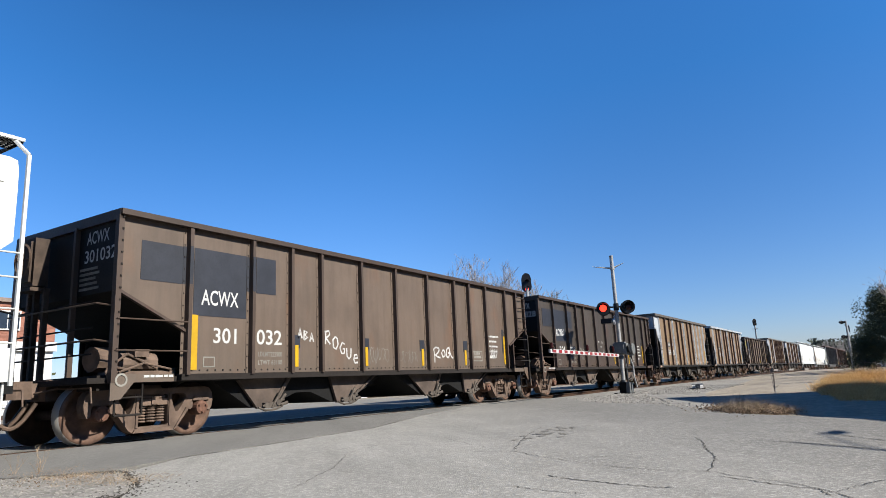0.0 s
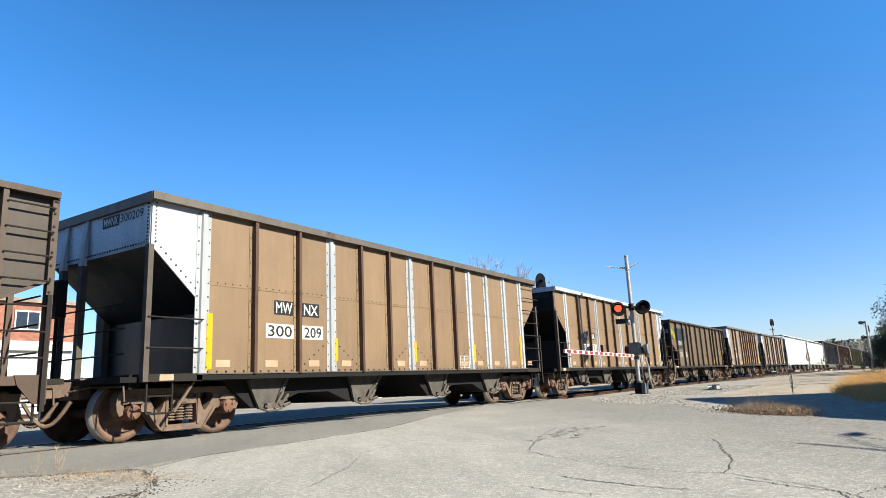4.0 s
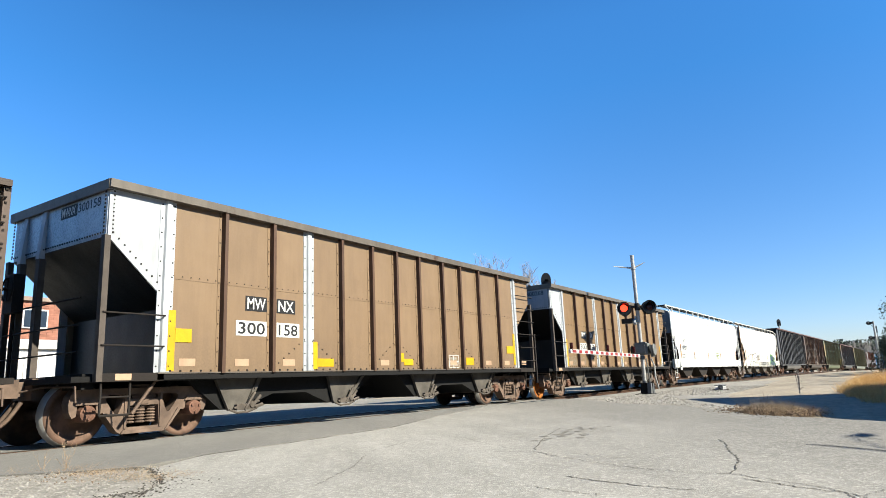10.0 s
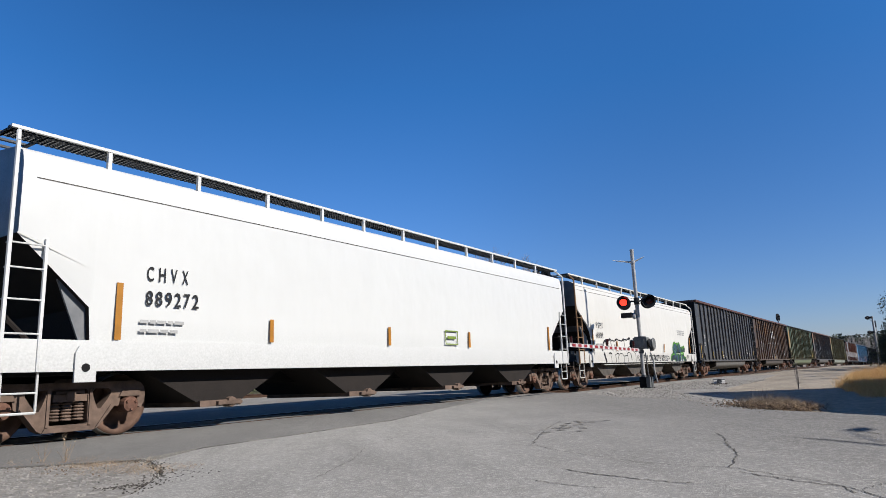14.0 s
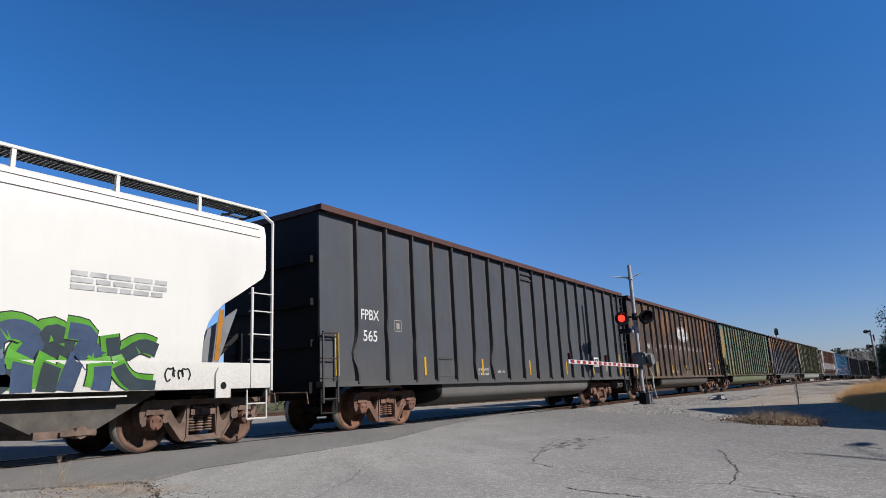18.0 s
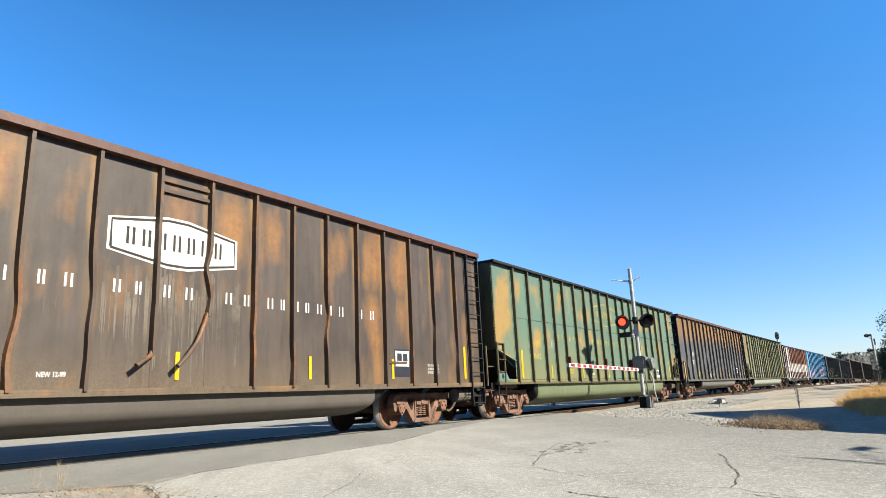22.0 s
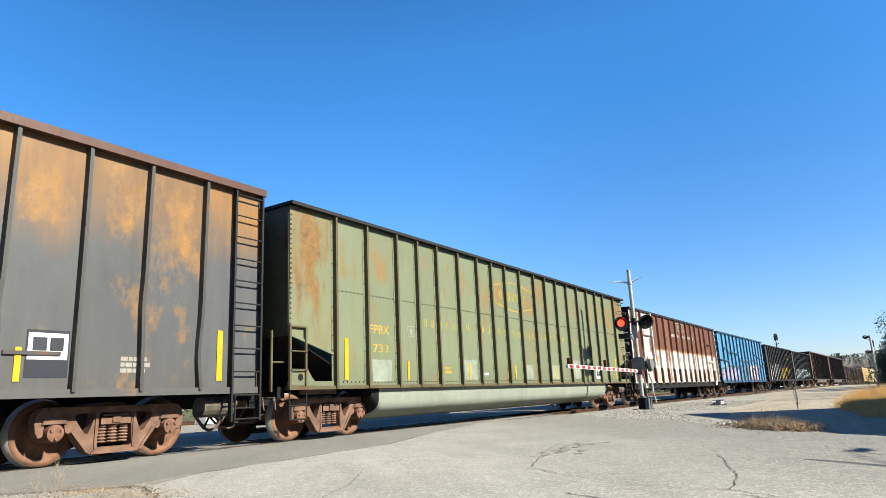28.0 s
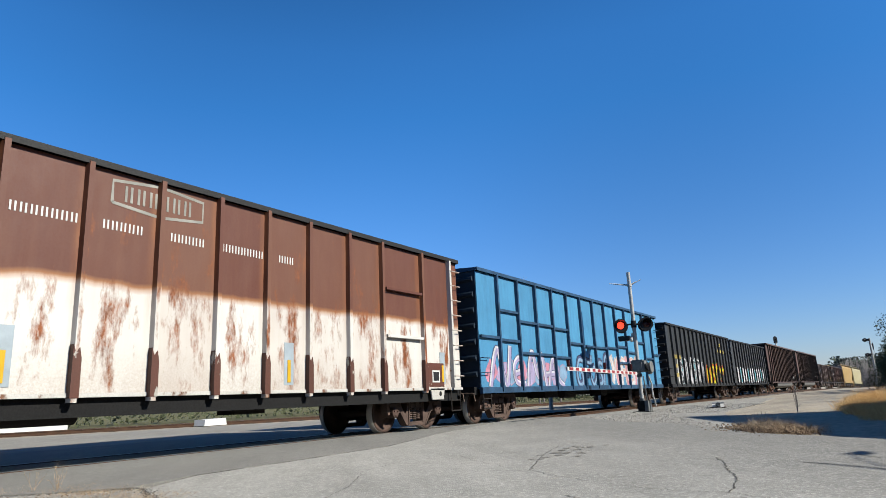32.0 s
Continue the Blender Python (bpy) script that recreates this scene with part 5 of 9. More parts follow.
            fl.box(b - 0.05 + (c + 0.2 - b + 0.05) * u - 0.014, -1.35, 0.9 - 0.46 * u, b - 0.05 + (c + 0.2 - b + 0.05) * u + 0.014, -1.335, 0.928 - 0.46 * u)
        part("chute_flange", fl, CHUTE if tan else CHUTEBROWN, car, "bolted chute flange")
    for (a, b, c), (a2, b2, c2) in ((g[0], g[1]), (g[2], g[3])):
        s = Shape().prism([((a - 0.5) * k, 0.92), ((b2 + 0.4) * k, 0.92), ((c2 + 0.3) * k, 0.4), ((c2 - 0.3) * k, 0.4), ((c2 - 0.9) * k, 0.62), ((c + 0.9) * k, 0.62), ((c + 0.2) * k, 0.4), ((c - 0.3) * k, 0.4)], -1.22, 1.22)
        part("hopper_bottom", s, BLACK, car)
    add_truck(car, 0.98, fresh)
    add_truck(car, length - (0.98 if tan else 1.25))
    # lettering
    if tan:
        plate(car, "mark_panel", 2.62, 2.1, 3.12, 2.37, DARKLET)
        plate(car, "mark_panel", 3.35, 2.1, 3.82, 2.37, DARKLET)
        word(car, mark[:2], 2.66, 2.13, 0.42, 0.21, WHITE, -HALF - 0.0075)
        word(car, mark[2:], 3.39, 2.13, 0.39, 0.21, WHITE, -HALF - 0.0075)
        plate(car, "number_panel", 2.42, 1.65, 3.12, 1.92, WHITE)
        plate(car, "number_panel", 3.35, 1.65, 3.93, 1.92, WHITE)
        word(car, num_a, 2.47, 1.68, 0.6, 0.21, DARKLET, -HALF - 0.0075)
        word(car, num_b, 3.4, 1.68, 0.48, 0.21, DARKLET, -HALF - 0.0075)
        for i, (a, b) in enumerate(zip(xs[1:], xs[2:])):
            if i not in (4, 7):
                plate(car, "stencil_label", a + 0.3, 1.12, a + 0.6, 1.24, SALMON)
        rng = random.Random(seed)
        for a in (xs[4], xs[7], xs[10]):
            s = Shape()
            for j in range(6):
                for q in (-1, 1):
                    x, z = a + q * (0.12 + j * 0.13), 1.62 - j * 0.09
                    s.box(x - 0.012, -HALF - 0.012, z - 0.012, x + 0.012, -HALF, z + 0.012)
            tagged(part("rivet_strip", s, SOOTSHADE, car, "rusty rivet heads in slanting rows"), kind="stuff")
        s = Shape()
        for j in range(9):
            x, z = 0.12 + j * 0.095, zd - 0.02 - j * 0.086
            s.box(x - 0.011, -HALF - 0.014, z + 0.08, x + 0.011, -HALF, z + 0.102)
        for j in range(12):
            z = 3.1 + j * 0.065
            s.box(0.1, -HALF - 0.012, z, 0.12, -HALF, z + 0.02)
        tagged(part("rivet_strip", s, SOOTSHADE, car, "rusty rivet heads along the panel edge"), kind="stuff")
        s = Shape()
        for x0 in np.arange(1.15, 13.6, 0.19):
            s.box(x0, -HALF - 0.012, 1.03, x0 + 0.03, -HALF, 1.06)
        tagged(part("rivet_strip", s, SOOTSHADE, car), kind="stuff")
        s = Shape()
        for a, b in zip(xs[1:-1], xs[2:-1]):
            s.box(a + 0.12, -HALF - 0.006, 2.52, b - 0.12, -HALF, 2.545)
            for j in range(6):
                x = a + 0.14 + (b - a - 0.28) * j / 5
                s.box(x - 0.008, -HALF - 0.01, 2.56, x + 0.008, -HALF, 2.576, 1)
        part("seam", s, [body, SOOTSHADE], car, "riveted lap seam")
        part("end_mark_panel", Shape().box(0.0255, -0.58, 3.53, 0.0295, -0.08, 3.73), DARKLET, car)
        word(car, mark, 0.12, 3.56, 0.42, 0.14, WHITE, 0.0225, True)
        word(car, num_a + num_b, 0.62, 3.56, 0.66, 0.15, PATCHBLUE, 0.025, True)
        s = Shape()
        for q in (0.0, 0.16, 0.36):
            s.box(9.2 + q * 1.27, -HALF - 0.005, 1.05, 9.22 + q * 1.27, -HALF, 1.38)
        for q in (1.05, 1.2, 1.365):
            s.box(9.2, -HALF - 0.005, q, 9.68, -HALF, q + 0.016)
        part("stencil_frame", s, WHITE, car)
        small_print(car, 9.23, 1.08, 0.42, 0.24, OFFWHITE, 3, seed)
        yellow_marks(car, [4.3, 6.19, 7.13, 9.97] if seed in (9, 3) else ([9.96] if seed == 5 else []), 1.22, 0.48, YELLOW, 0.13)
        if seed in (3, 5, 9):
            yellow_marks(car, [12.84], 1.12, 0.9, YELLOW, 0.11)
            if seed != 5:
                yellow_marks(car, [1.18], 1.08, 0.95, YELLOW, 0.12)
    else:
        plate(car, "paint_patch", 0.4, 2.5, 1.17, 3.14, patch or PATCHBLUE, label="faded dark blue paint patch")
        plate(car, "paint_patch", 1.39, 1.99, 2.53, 3.16, patch or PATCHBLUE, label="faded dark blue paint patch")
        plate(car, "paint_patch", 2.77, 2.49, 3.26, 3.18, patch or PATCHBLUE, label="faded dark blue paint patch")
        for x in (xs[1], xs[2]):
            s = Shape().box(x - 0.106, -HALF - 0.0105, 2.5, x + 0.106, -HALF - 0.0085, 3.15).box(x - 0.033, -OUT - 0.004, 2.5, x + 0.033, -OUT - 0.001, 3.15)
            part("paint_patch", s, patch or PATCHBLUE, car, "faded dark blue paint patch over the post")
        word(car, mark, 1.55, 2.18, 0.8, 0.27, WHITE, -HALF - 0.0075)
        word(car, num_a, 1.82, 1.53, 0.5, 0.27, WHITE)
        word(car, num_b, 2.79, 1.53, 0.63, 0.28, WHITE)
        if limits:
            word(car, limits[0], 2.83, 1.31, 0.6, 0.09, OFFWHITE)
            word(car, limits[1], 2.83, 1.16, 0.6, 0.09, OFFWHITE)
        else:
            small_print(car, 2.75, 1.14, 0.6, 0.2, OFFWHITE, 2, seed)
        plate(car, "data_panel", 10.87, 1.23, 11.46, 1.53, OFFWHITE)
        plate(car, "data_panel", 10.9, 1.26, 11.43, 1.5, body, -HALF - 0.005)
        small_print(car, 10.95, 1.29, 0.44, 0.2, OFFWHITE, 2, seed + 5, -HALF - 0.0095)
        if stencils:
            for i, (text, w) in enumerate(stencils):
                word(car, text, 11.93, 1.93 - 0.115 * i if i < 4 else 1.32, w, 0.075 if i < 4 else 0.13, WHITE)
        else:
            for i in range(4):
                small_print(car, 11.93, 1.93 - 0.15 * i, 0.66, 0.075, WHITE, 1, seed + 3 + i)
            small_print(car, 11.93, 1.28, 0.4, 0.13, WHITE, 1, seed + 8)
        s = Shape()
        for a, b in zip(xs[1:-2], xs[2:-1]):
            m = int((b - a) / 0.16)
            for j in range(m):
                x = a + 0.12 + (b - a - 0.24) * j / (m - 1)
                s.box(x - 0.012, -HALF - 0.012, 1.06, x + 0.012, -HALF, 1.084)
        tagged(part("rivet_strip", s, BLACK, car), "row of rivets along the lower edge", kind="stuff")
        yellow_marks(car, [1.43], 1.08, 0.92, YELLOW, 0.12)
        yellow_marks(car, [3.82, 6.02, 8.3, 10.48], 1.12, 0.42, YELLOW)
        yellow_marks(car, [12.93], 1.14, 0.87, YELLOW)
        for x, z in ((3.78, 1.74), (5.98, 1.74), (8.26, 1.76), (10.46, 1.8), (12.89, 2.22)):
            plate(car, "reflector_backing", x - 0.08, 1.48, x + 0.14, z, PATCHBLUE)
        word(car, mark, 0.6, 3.12, 0.62, 0.21, WHITE, 0.024, True)
        word(car, num_a + num_b, 0.56, 2.82, 0.87, 0.21, WHITE, 0.024, True)
        sp = Shape()
        for i in range(5):
            sp.box(0.018, 0.45, 2.38 + i * 0.08, 0.026, 1.0 - 0.05 * (i % 3), 2.42 + i * 0.08)
            for j in range(len(sp.v) - 8, len(sp.v)):
                sp.v[j] = (sp.v[j][0], -sp.v[j][1], sp.v[j][2])
        part("small_lettering", sp, OFFWHITE, car)
        plate(car, "stencil_box", 1.62, 1.12, 1.86, 1.3, OFFWHITE)
        plate(car, "stencil_box", 1.64, 1.14, 1.84, 1.28, body, -HALF - 0.005)
    return car


def covered(at, mark, number, body, style, seed=0, length=17.9):
    """Covered grain hopper with curved sides, roof walk and hopper bays."""
    car = start_car("covered_hopper", {"white": "clean white covered hopper car with roof walkway", "grey": "grey-white covered hopper car with black graffiti", "plain": "dusty yellow covered hopper car"}[style], "freight car", at, length)
    prof = [(-1.5, 0.0), (-1.53, 0.45), (-1.54, 0.8), (-1.5, 1.0)]
    zb, ze = 1.36, (2.8 if style != "grey" else 3.1)
    st = [(0.12, ze), (1.14, 1.86), (1.18, zb), (length - 1.18, zb), (length - 1.14, 1.86), (length - 0.12, ze)]
    if style == "grey":
        curve = [(0.16, ze), (0.23, 2.94), (0.68, 2.64), (1.08, 2.38), (1.25, 2.22), (1.36, 2.06), (1.43, 1.88), (1.46, 1.62), (1.47, zb)]
        st = curve + [(length - x, z) for x, z in reversed(curve)]

    def ring(x, lo):
        left = [(-1.5, lo), (-1.54, max(lo + 0.01, 2.4)), (-1.54, max(lo + 0.02, 3.5)), (-1.53, 3.78), (-1.48, 3.96), (-1.25, 4.07), (-0.5, 4.15)]
        return [(x, y, z) for y, z in left + [(-y, z) for y, z in reversed(left)]]
    s = Shape()
    rows = [ring(x, lo) for x, lo in st]
    k = len(rows[0])
    for r in rows:
        s.v += r
    for i in range(len(rows) - 1):
        for j in range(k):
            s.f.append((i * k + j, i * k + (j + 1) % k, (i + 1) * k + (j + 1) % k, (i + 1) * k + j))
            s.m.append(1 if j == k - 1 else 0)
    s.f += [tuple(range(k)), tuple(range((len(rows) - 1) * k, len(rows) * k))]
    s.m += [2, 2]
    ob = part("body", s, [body, SOOTSHADE, ENDSHADE], car)
    ob.data.shade_smooth()
    ob.data.set_sharp_from_angle(angle=radians(32))
    for z, y in ((3.72, 1.532), (3.88, 1.502)) if style == "grey" else ((3.6, 1.536),):
        for q in (-1, 1):
            s = Shape().box(0.3, min(q * y, q * (y + 0.006)), z - 0.007, length - 0.3, max(q * y, q * (y + 0.006)), z + 0.007)
            part("roof_seam", s, CHUTE, car)
    for y in (-1, 1):
        sm = Shape().box(0.05, min(y * 1.56, y * 1.42), 0.95, length - 0.05, max(y * 1.56, y * 1.42), 1.385)
        part("side_sill", sm, body, car)
        # roof walk: rail, brackets, open grating
        rail = Shape().box(0.0, min(y * 1.32, y * 1.37), 4.3, length, max(y * 1.32, y * 1.37), 4.345).box(0.0, min(y * 0.9, y * 0.94), 4.3, length, max(y * 0.9, y * 0.94), 4.36)
        part("walkway_rail", rail, body, car)
        gr = Shape()
        n = 240
        for i in range(n):
            x = length * (i + 0.5) / n
            gr.box(x - 0.014, min(y * 0.94, y * 1.32), 4.28, x + 0.014, max(y * 0.94, y * 1.32), 4.34)
        for q in (0.98, 1.05, 1.12, 1.19, 1.26):
            gr.box(0.0, min(y * q, y * (q + 0.03)), 4.28, length, max(y * q, y * (q + 0.03)), 4.31)
        part("walkway_grating", gr, GALVDARK, car, "dark open steel grating")
        bm = Shape().box(-0.03, min(y * 1.3, y * 1.36), 3.94, 0.03, max(y * 1.3, y * 1.36), 4.32).mesh("walkway_bracket", body)
        for x in (1.4, 3.0, 4.55, 6.05, 7.4, 8.9, 10.4, 11.9, 13.4, 14.9, 16.4):
            if x < length - 0.5:
                part("walkway_bracket", bm, body, car, at=(x, 0, 0))
    for e in (0.0, length - 0.5):
        gr = Shape().box(e, -1.32, 4.28, e + 0.05, 1.32, 4.31).box(e + 0.45, -1.32, 4.28, e + 0.5, 1.32, 4.31)
        for i in range(9):
            gr.box(e, -1.3 + i * 0.3, 4.31, e + 0.5, -1.24 + i * 0.3, 4.34)
        part("end_walkway", gr, GALVDARK, car)
    hm = Shape().box(-0.45, -0.4, 4.05, 0.45, 0.4, 4.16).mesh("roof_hatch", body)
    for x in np.arange(1.6, length - 1.2, 1.5):
        part("roof_hatch", hm, body, car, at=(float(x), 0, 0))
    for e, sgn in ((0.0, 1), (length, -1)):
        s = Shape().box(min(e, e + sgn * 1.5), -1.4, 0.9, max(e, e + sgn * 1.5), 1.4, 0.96)
        part("end_platform", s, BLACK, car)
        # end sheets take the grey that has shade mixed into it
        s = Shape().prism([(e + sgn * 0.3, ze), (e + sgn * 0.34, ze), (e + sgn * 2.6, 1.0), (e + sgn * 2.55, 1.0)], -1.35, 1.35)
        part("slope_sheet", s, ENDSHADE, car, "slope sheet with shade put into its grey")
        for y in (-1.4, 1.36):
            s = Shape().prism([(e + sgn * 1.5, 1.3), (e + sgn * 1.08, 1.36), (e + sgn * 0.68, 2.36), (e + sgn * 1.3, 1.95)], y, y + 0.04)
            part("shear_plate", s, ENDSHADE, car, "dark grey shear plate")
        lad = AMBERRUST if style == "grey" and sgn > 0 else body
        for y in (-1.5,):
            s = Shape().bar((e + sgn * 0.02, y - 0.06, 0.9), (e + sgn * 0.02, y - 0.06, 4.05), 0.03).bar((e + sgn * 0.02, y - 0.06, 4.05), (e + sgn * 0.12, -1.3, 4.32), 0.03)
            s.bar((e + sgn * 0.48, y - 0.06, 0.95), (e + sgn * 0.48, y - 0.06, 2.75), 0.028)
            part("ladder_stile", s, lad, car)
            rungs(car, min(e + sgn * 0.02, e + sgn * 0.48), max(e + sgn * 0.02, e + sgn * 0.48), [1.45, 1.9, 2.32, 2.65], y=-1.57, mat=lad)
        s = Shape()
        for i in range(7):
            z = 1.3 + i * 0.42
            s.bar((e - sgn * 0.05, 0.7, z), (e - sgn * 0.05, 1.2, z), 0.014)
        s.bar((e - sgn * 0.05, 0.7, 1.0), (e - sgn * 0.05, 0.7, 4.2), 0.02).bar((e - sgn * 0.05, 1.2, 1.0), (e - sgn * 0.05, 1.2, 4.2), 0.02)
        part("end_ladder", s, body, car)
        s = Shape().prism([(e + sgn * 0.95, 0.8), (e + sgn * 1.25, 0.8), (e + sgn * 1.25, 1.2), (e + sgn * 1.2, 1.3), (e + sgn * 1.0, 1.3), (e + sgn * 0.95, 1.2)], -1.6, -1.565)
        part("jacking_plate", s, body, car)
        s = Shape().lathe([(0.0, -1.604), (0.06, -1.604), (0.06, -1.6), (0, -1.6)], (e + sgn * 1.1, 0, 1.0), 14)
        part("jacking_hole", s, BLACK, car)
        # end frame: posts, braces and the pipes of the brake gear
        for y in (-0.75, 0.6):
            part("end_frame_post", Shape().box(min(e + sgn * 0.06, e + sgn * 0.14), y - 0.05, 0.95, max(e + sgn * 0.06, e + sgn * 0.14), y + 0.05, 2.0), COALSHADE, car)
            part("end_brace", Shape().bar((e + sgn * 0.1, y, 2.0), (e + sgn * 1.15, y + 0.1, 1.0), 0.045, 6), SOOTSHADE, car)
        part("end_hand_rail", Shape().wire([(e - sgn * 0.06, -1.5, 1.82), (e - sgn * 0.1, -0.7, 1.98), (e - sgn * 0.1, 1.2, 2.0)], 0.016, 6), SOOTSHADE, car)
        part("brake_pipe", Shape().wire([(e + sgn * 0.3, -1.3, 1.02), (e + sgn * 0.4, -1.0, 1.3), (e + sgn * 0.75, -0.7, 1.24), (e + sgn * 0.9, -0.4, 1.45), (e + sgn * 0.6, -0.2, 1.02)], 0.024, 6), GALV, car, "pale brake pipe")
        part("control_valve", Shape().box(min(e + sgn * 0.3, e + sgn * 0.62), -1.25, 0.96, max(e + sgn * 0.3, e + sgn * 0.62), -0.95, 1.3).bar((e + sgn * 0.46, -1.1, 1.3), (e + sgn * 0.46, -1.1, 1.42), 0.08, 8), BOXGREY, car)
        sill_step(car, e + sgn * 0.3, body)
        for q in (0.5, 0.9, 1.2):
            s = Shape().bar((e + sgn * 0.7, -0.8 + q, 1.2), (e + sgn * 1.3, -0.8 + q, 1.25), 0.14, 10)
            part("air_reservoir", s, SOOTSHADE, car)
    for a in (3.4, 6.9, 10.4, 13.9):
        a *= length / 17.3
        s = Shape().prism([(a - 1.45, 0.96), (a + 1.45, 0.96), (a + 0.45, 0.42), (a - 0.45, 0.42)], -1.3, 1.3)
        part("hopper_bay", s, CHUTE if style == "grey" else SOOTSHADE, car, "dusty hopper bay")
        s = Shape().box(a - 0.42, -1.36, 0.34, a + 0.42, 1.2, 0.44).bar((a + 0.2, -1.4, 0.4), (a + 0.2, -1.2, 0.4), 0.09, 8).box(a - 0.1, -1.42, 0.36, a + 0.4, -1.36, 0.42)
        part("outlet_gate", s, TRUCK, car)
    underframe(car, length, BLACK, 1.0)
    add_truck(car, 1.15)
    add_truck(car, length - 1.15)
    y = -1.565
    if mark:
        for text, z in ((mark, 2.32), (number, 1.94)):
            for i, c in enumerate(text):
                thin = 0.05 if c == "1" else 0.115
                word(car, c, 1.98 + i * (0.165 if len(text) > 4 else 0.205), z, thin, 0.23, DARKLET, -1.556)
        for z in (1.5, 1.64):
            small_print(car, 1.9, z, 0.76, 0.075, FADEPRINT, 1, seed + int(z * 100), -1.55)
        yellow_marks(car, [1.56], 1.4, 0.85, AMBER, 0.1)
        if style == "grey":
            for x, h in ((4.2, 0.43), (6.62, 0.43), (9.0, 0.43), (11.37, 0.43), (16.68, 0.87)):
                s = Shape().prism([(-0.045, 0.0), (0.045, 0.0), (0.135, h), (0.035, h)], -0.004, 0.004)
                part("reflector_strip", s, AMBER, car, "slanting amber reflective strip", at=(x, -HALF - 0.009, 1.42))
            part("lower_flange", Shape().box(2.6, -1.53, 0.868, length - 2.76, -1.4, 0.89), body, car, "thin white flange under the sill")
        else:
            for x in (4.5, 8.0, 11.5):
                yellow_marks(car, [x], 1.42, 0.42, AMBER, 0.09)
            yellow_marks(car, [length - 1.5], 1.4, 0.78, AMBER, 0.1)
        for o in car.children:
            if o.name.startswith("reflector_strip"):
                o.location.y = -1.55
    return car


def gondola(at, mark, number, body, end, chord, post, tub, style, seed=0, first=None):
    """High-sided wood-chip car with a rounded belly between the trucks."""
    green = style in ("green", "olive")
    label = {"grey": "dark grey high-sided wood-chip car with rust marks", "brown": "rust-streaked dark brown high-sided wood-chip car", "green": "faded green high-sided wood-chip car with rust patches", "olive": "olive-green high-sided wood-chip car with primer patches", "mixed": "grey high-sided wood-chip car with an orange rusty top", "far": "dark brown high-sided wood-chip car"}[style]
    if green:
        xs = [0.03, 1.29, 2.32, 3.43, 4.28, 5.16, 6.2, 7.24, 8.08, 8.94, 9.93, 11.0, 11.87, 12.78, 13.75, 14.77, 15.77, 16.71, 17.62, 18.9, 20.2]
        length, belly, bend = 20.23, (2.78, 17.3), 1.55
    else:
        xs = [0.03, 1.13, 2.18, 3.24, 4.13, 5.06, 6.08, 7.05, 8.02, 9.03, 10.01, 11.0, 11.95, 12.9, 13.85, 14.8, 15.8, 16.8, 17.85, 19.07]
        length, belly, bend = 19.1, (4.49, 14.5), 2.6
    car = start_car("wood_chip_car", label, "freight car", at, length)
    z0, z1, rim = 1.03, 4.595, 0.13
    if green:
        z1, rim = 4.63, 0.07
    worn = {0: first[0], len(xs) - 2: first[0]} if first else {}
    if first and len(first) > 1:
        worn.update({i: first[1] for i in (9, 10, 11, 12, 13)})
        worn.update({i: first[2] for i in range(1, 9)})
    side_sheets(car, xs, z0, z1, body, cut=(2.02, 1.68) if green else None, tail=(2.02, 1.68) if green else None, special=worn)
    posts(car, xs[1:-1], z0 - 0.03, z1 + 0.02, post, 0.085, flange=green, sheet=body, bent=0 if green or style == "far" else 7 + seed, broken={8: 1.53, 9: 2.2} if style == "brown" else {})
    for y in (-1, 1):
        s = Shape().box(-0.03, min(y * 1.63, y * 1.42), z1, length + 0.03, max(y * 1.63, y * 1.42), z1 + rim)
        part("top_chord", s, chord, car)
        s = Shape().box(0.0, min(y * 1.57, y * 1.42), z0 - (0.06 if green else 0.1), length, max(y * 1.57, y * 1.42), z0 + 0.01)
        part("side_sill", s, body if not green else post, car)
    for e, sgn in ((0.02, 1), (length - 0.02, -1)):
        s = Shape().box(min(e, e + sgn * 0.05), -HALF + 0.03, 2.0 if green else z0, max(e, e + sgn * 0.05), HALF - 0.03, z1)
        part("end_sheet", s, end, car)
        s = Shape().box(min(e - sgn * 0.05, e + sgn * 0.1), -1.6, z1, max(e - sgn * 0.05, e + sgn * 0.1), 1.6, z1 + rim)
        part("end_chord", s, chord, car)
        if green:
            s = Shape().prism([(e, 2.0), (e + sgn * 0.05, 2.0), (e + sgn * 2.3, 1.0), (e + sgn * 2.25, 1.0)], -HALF + 0.04, HALF - 0.04)
            part("slope_sheet", s, BLACK, car)
            s = Shape().prism([(e + sgn * 0.05, 2.04), (e + sgn * 0.05, 1.99), (e + sgn * 1.22, 1.66), (e + sgn * 1.22, 1.71)], -HALF - 0.03, -HALF + 0.03)
            part("slope_flange", s, body, car, "bent flange along the sloping cut")
            s = Shape().box(min(e, e + sgn * 1.25), -HALF - 0.02, 1.0, max(e, e + sgn * 1.25), -HALF + 0.03, 1.13)
            part("end_sill", s, body, car)
            pm = Shape().box(-0.05, -0.06, z0, 0.05, 0.06, z1).mesh("end_post", end)
            for y in (-0.6, 0.6):
                part("end_post", pm, end, car, at=(e - sgn * 0.05, y, 0))
            s = Shape().bar((e, -1.54, 1.0), (e, -1.54, 2.2), 0.035).bar((e + sgn * 0.42, -1.54, 1.0), (e + sgn * 0.42, -1.54, 2.18), 0.03).bar((e, -1.54, 2.18), (e + sgn * 0.42, -1.54, 2.18), 0.02)
            part("corner_ladder", s, post, car)
            rungs(car, min(e, e + sgn * 0.42), max(e, e + sgn * 0.42), [1.35, 1.7], y=-1.58, mat=post)
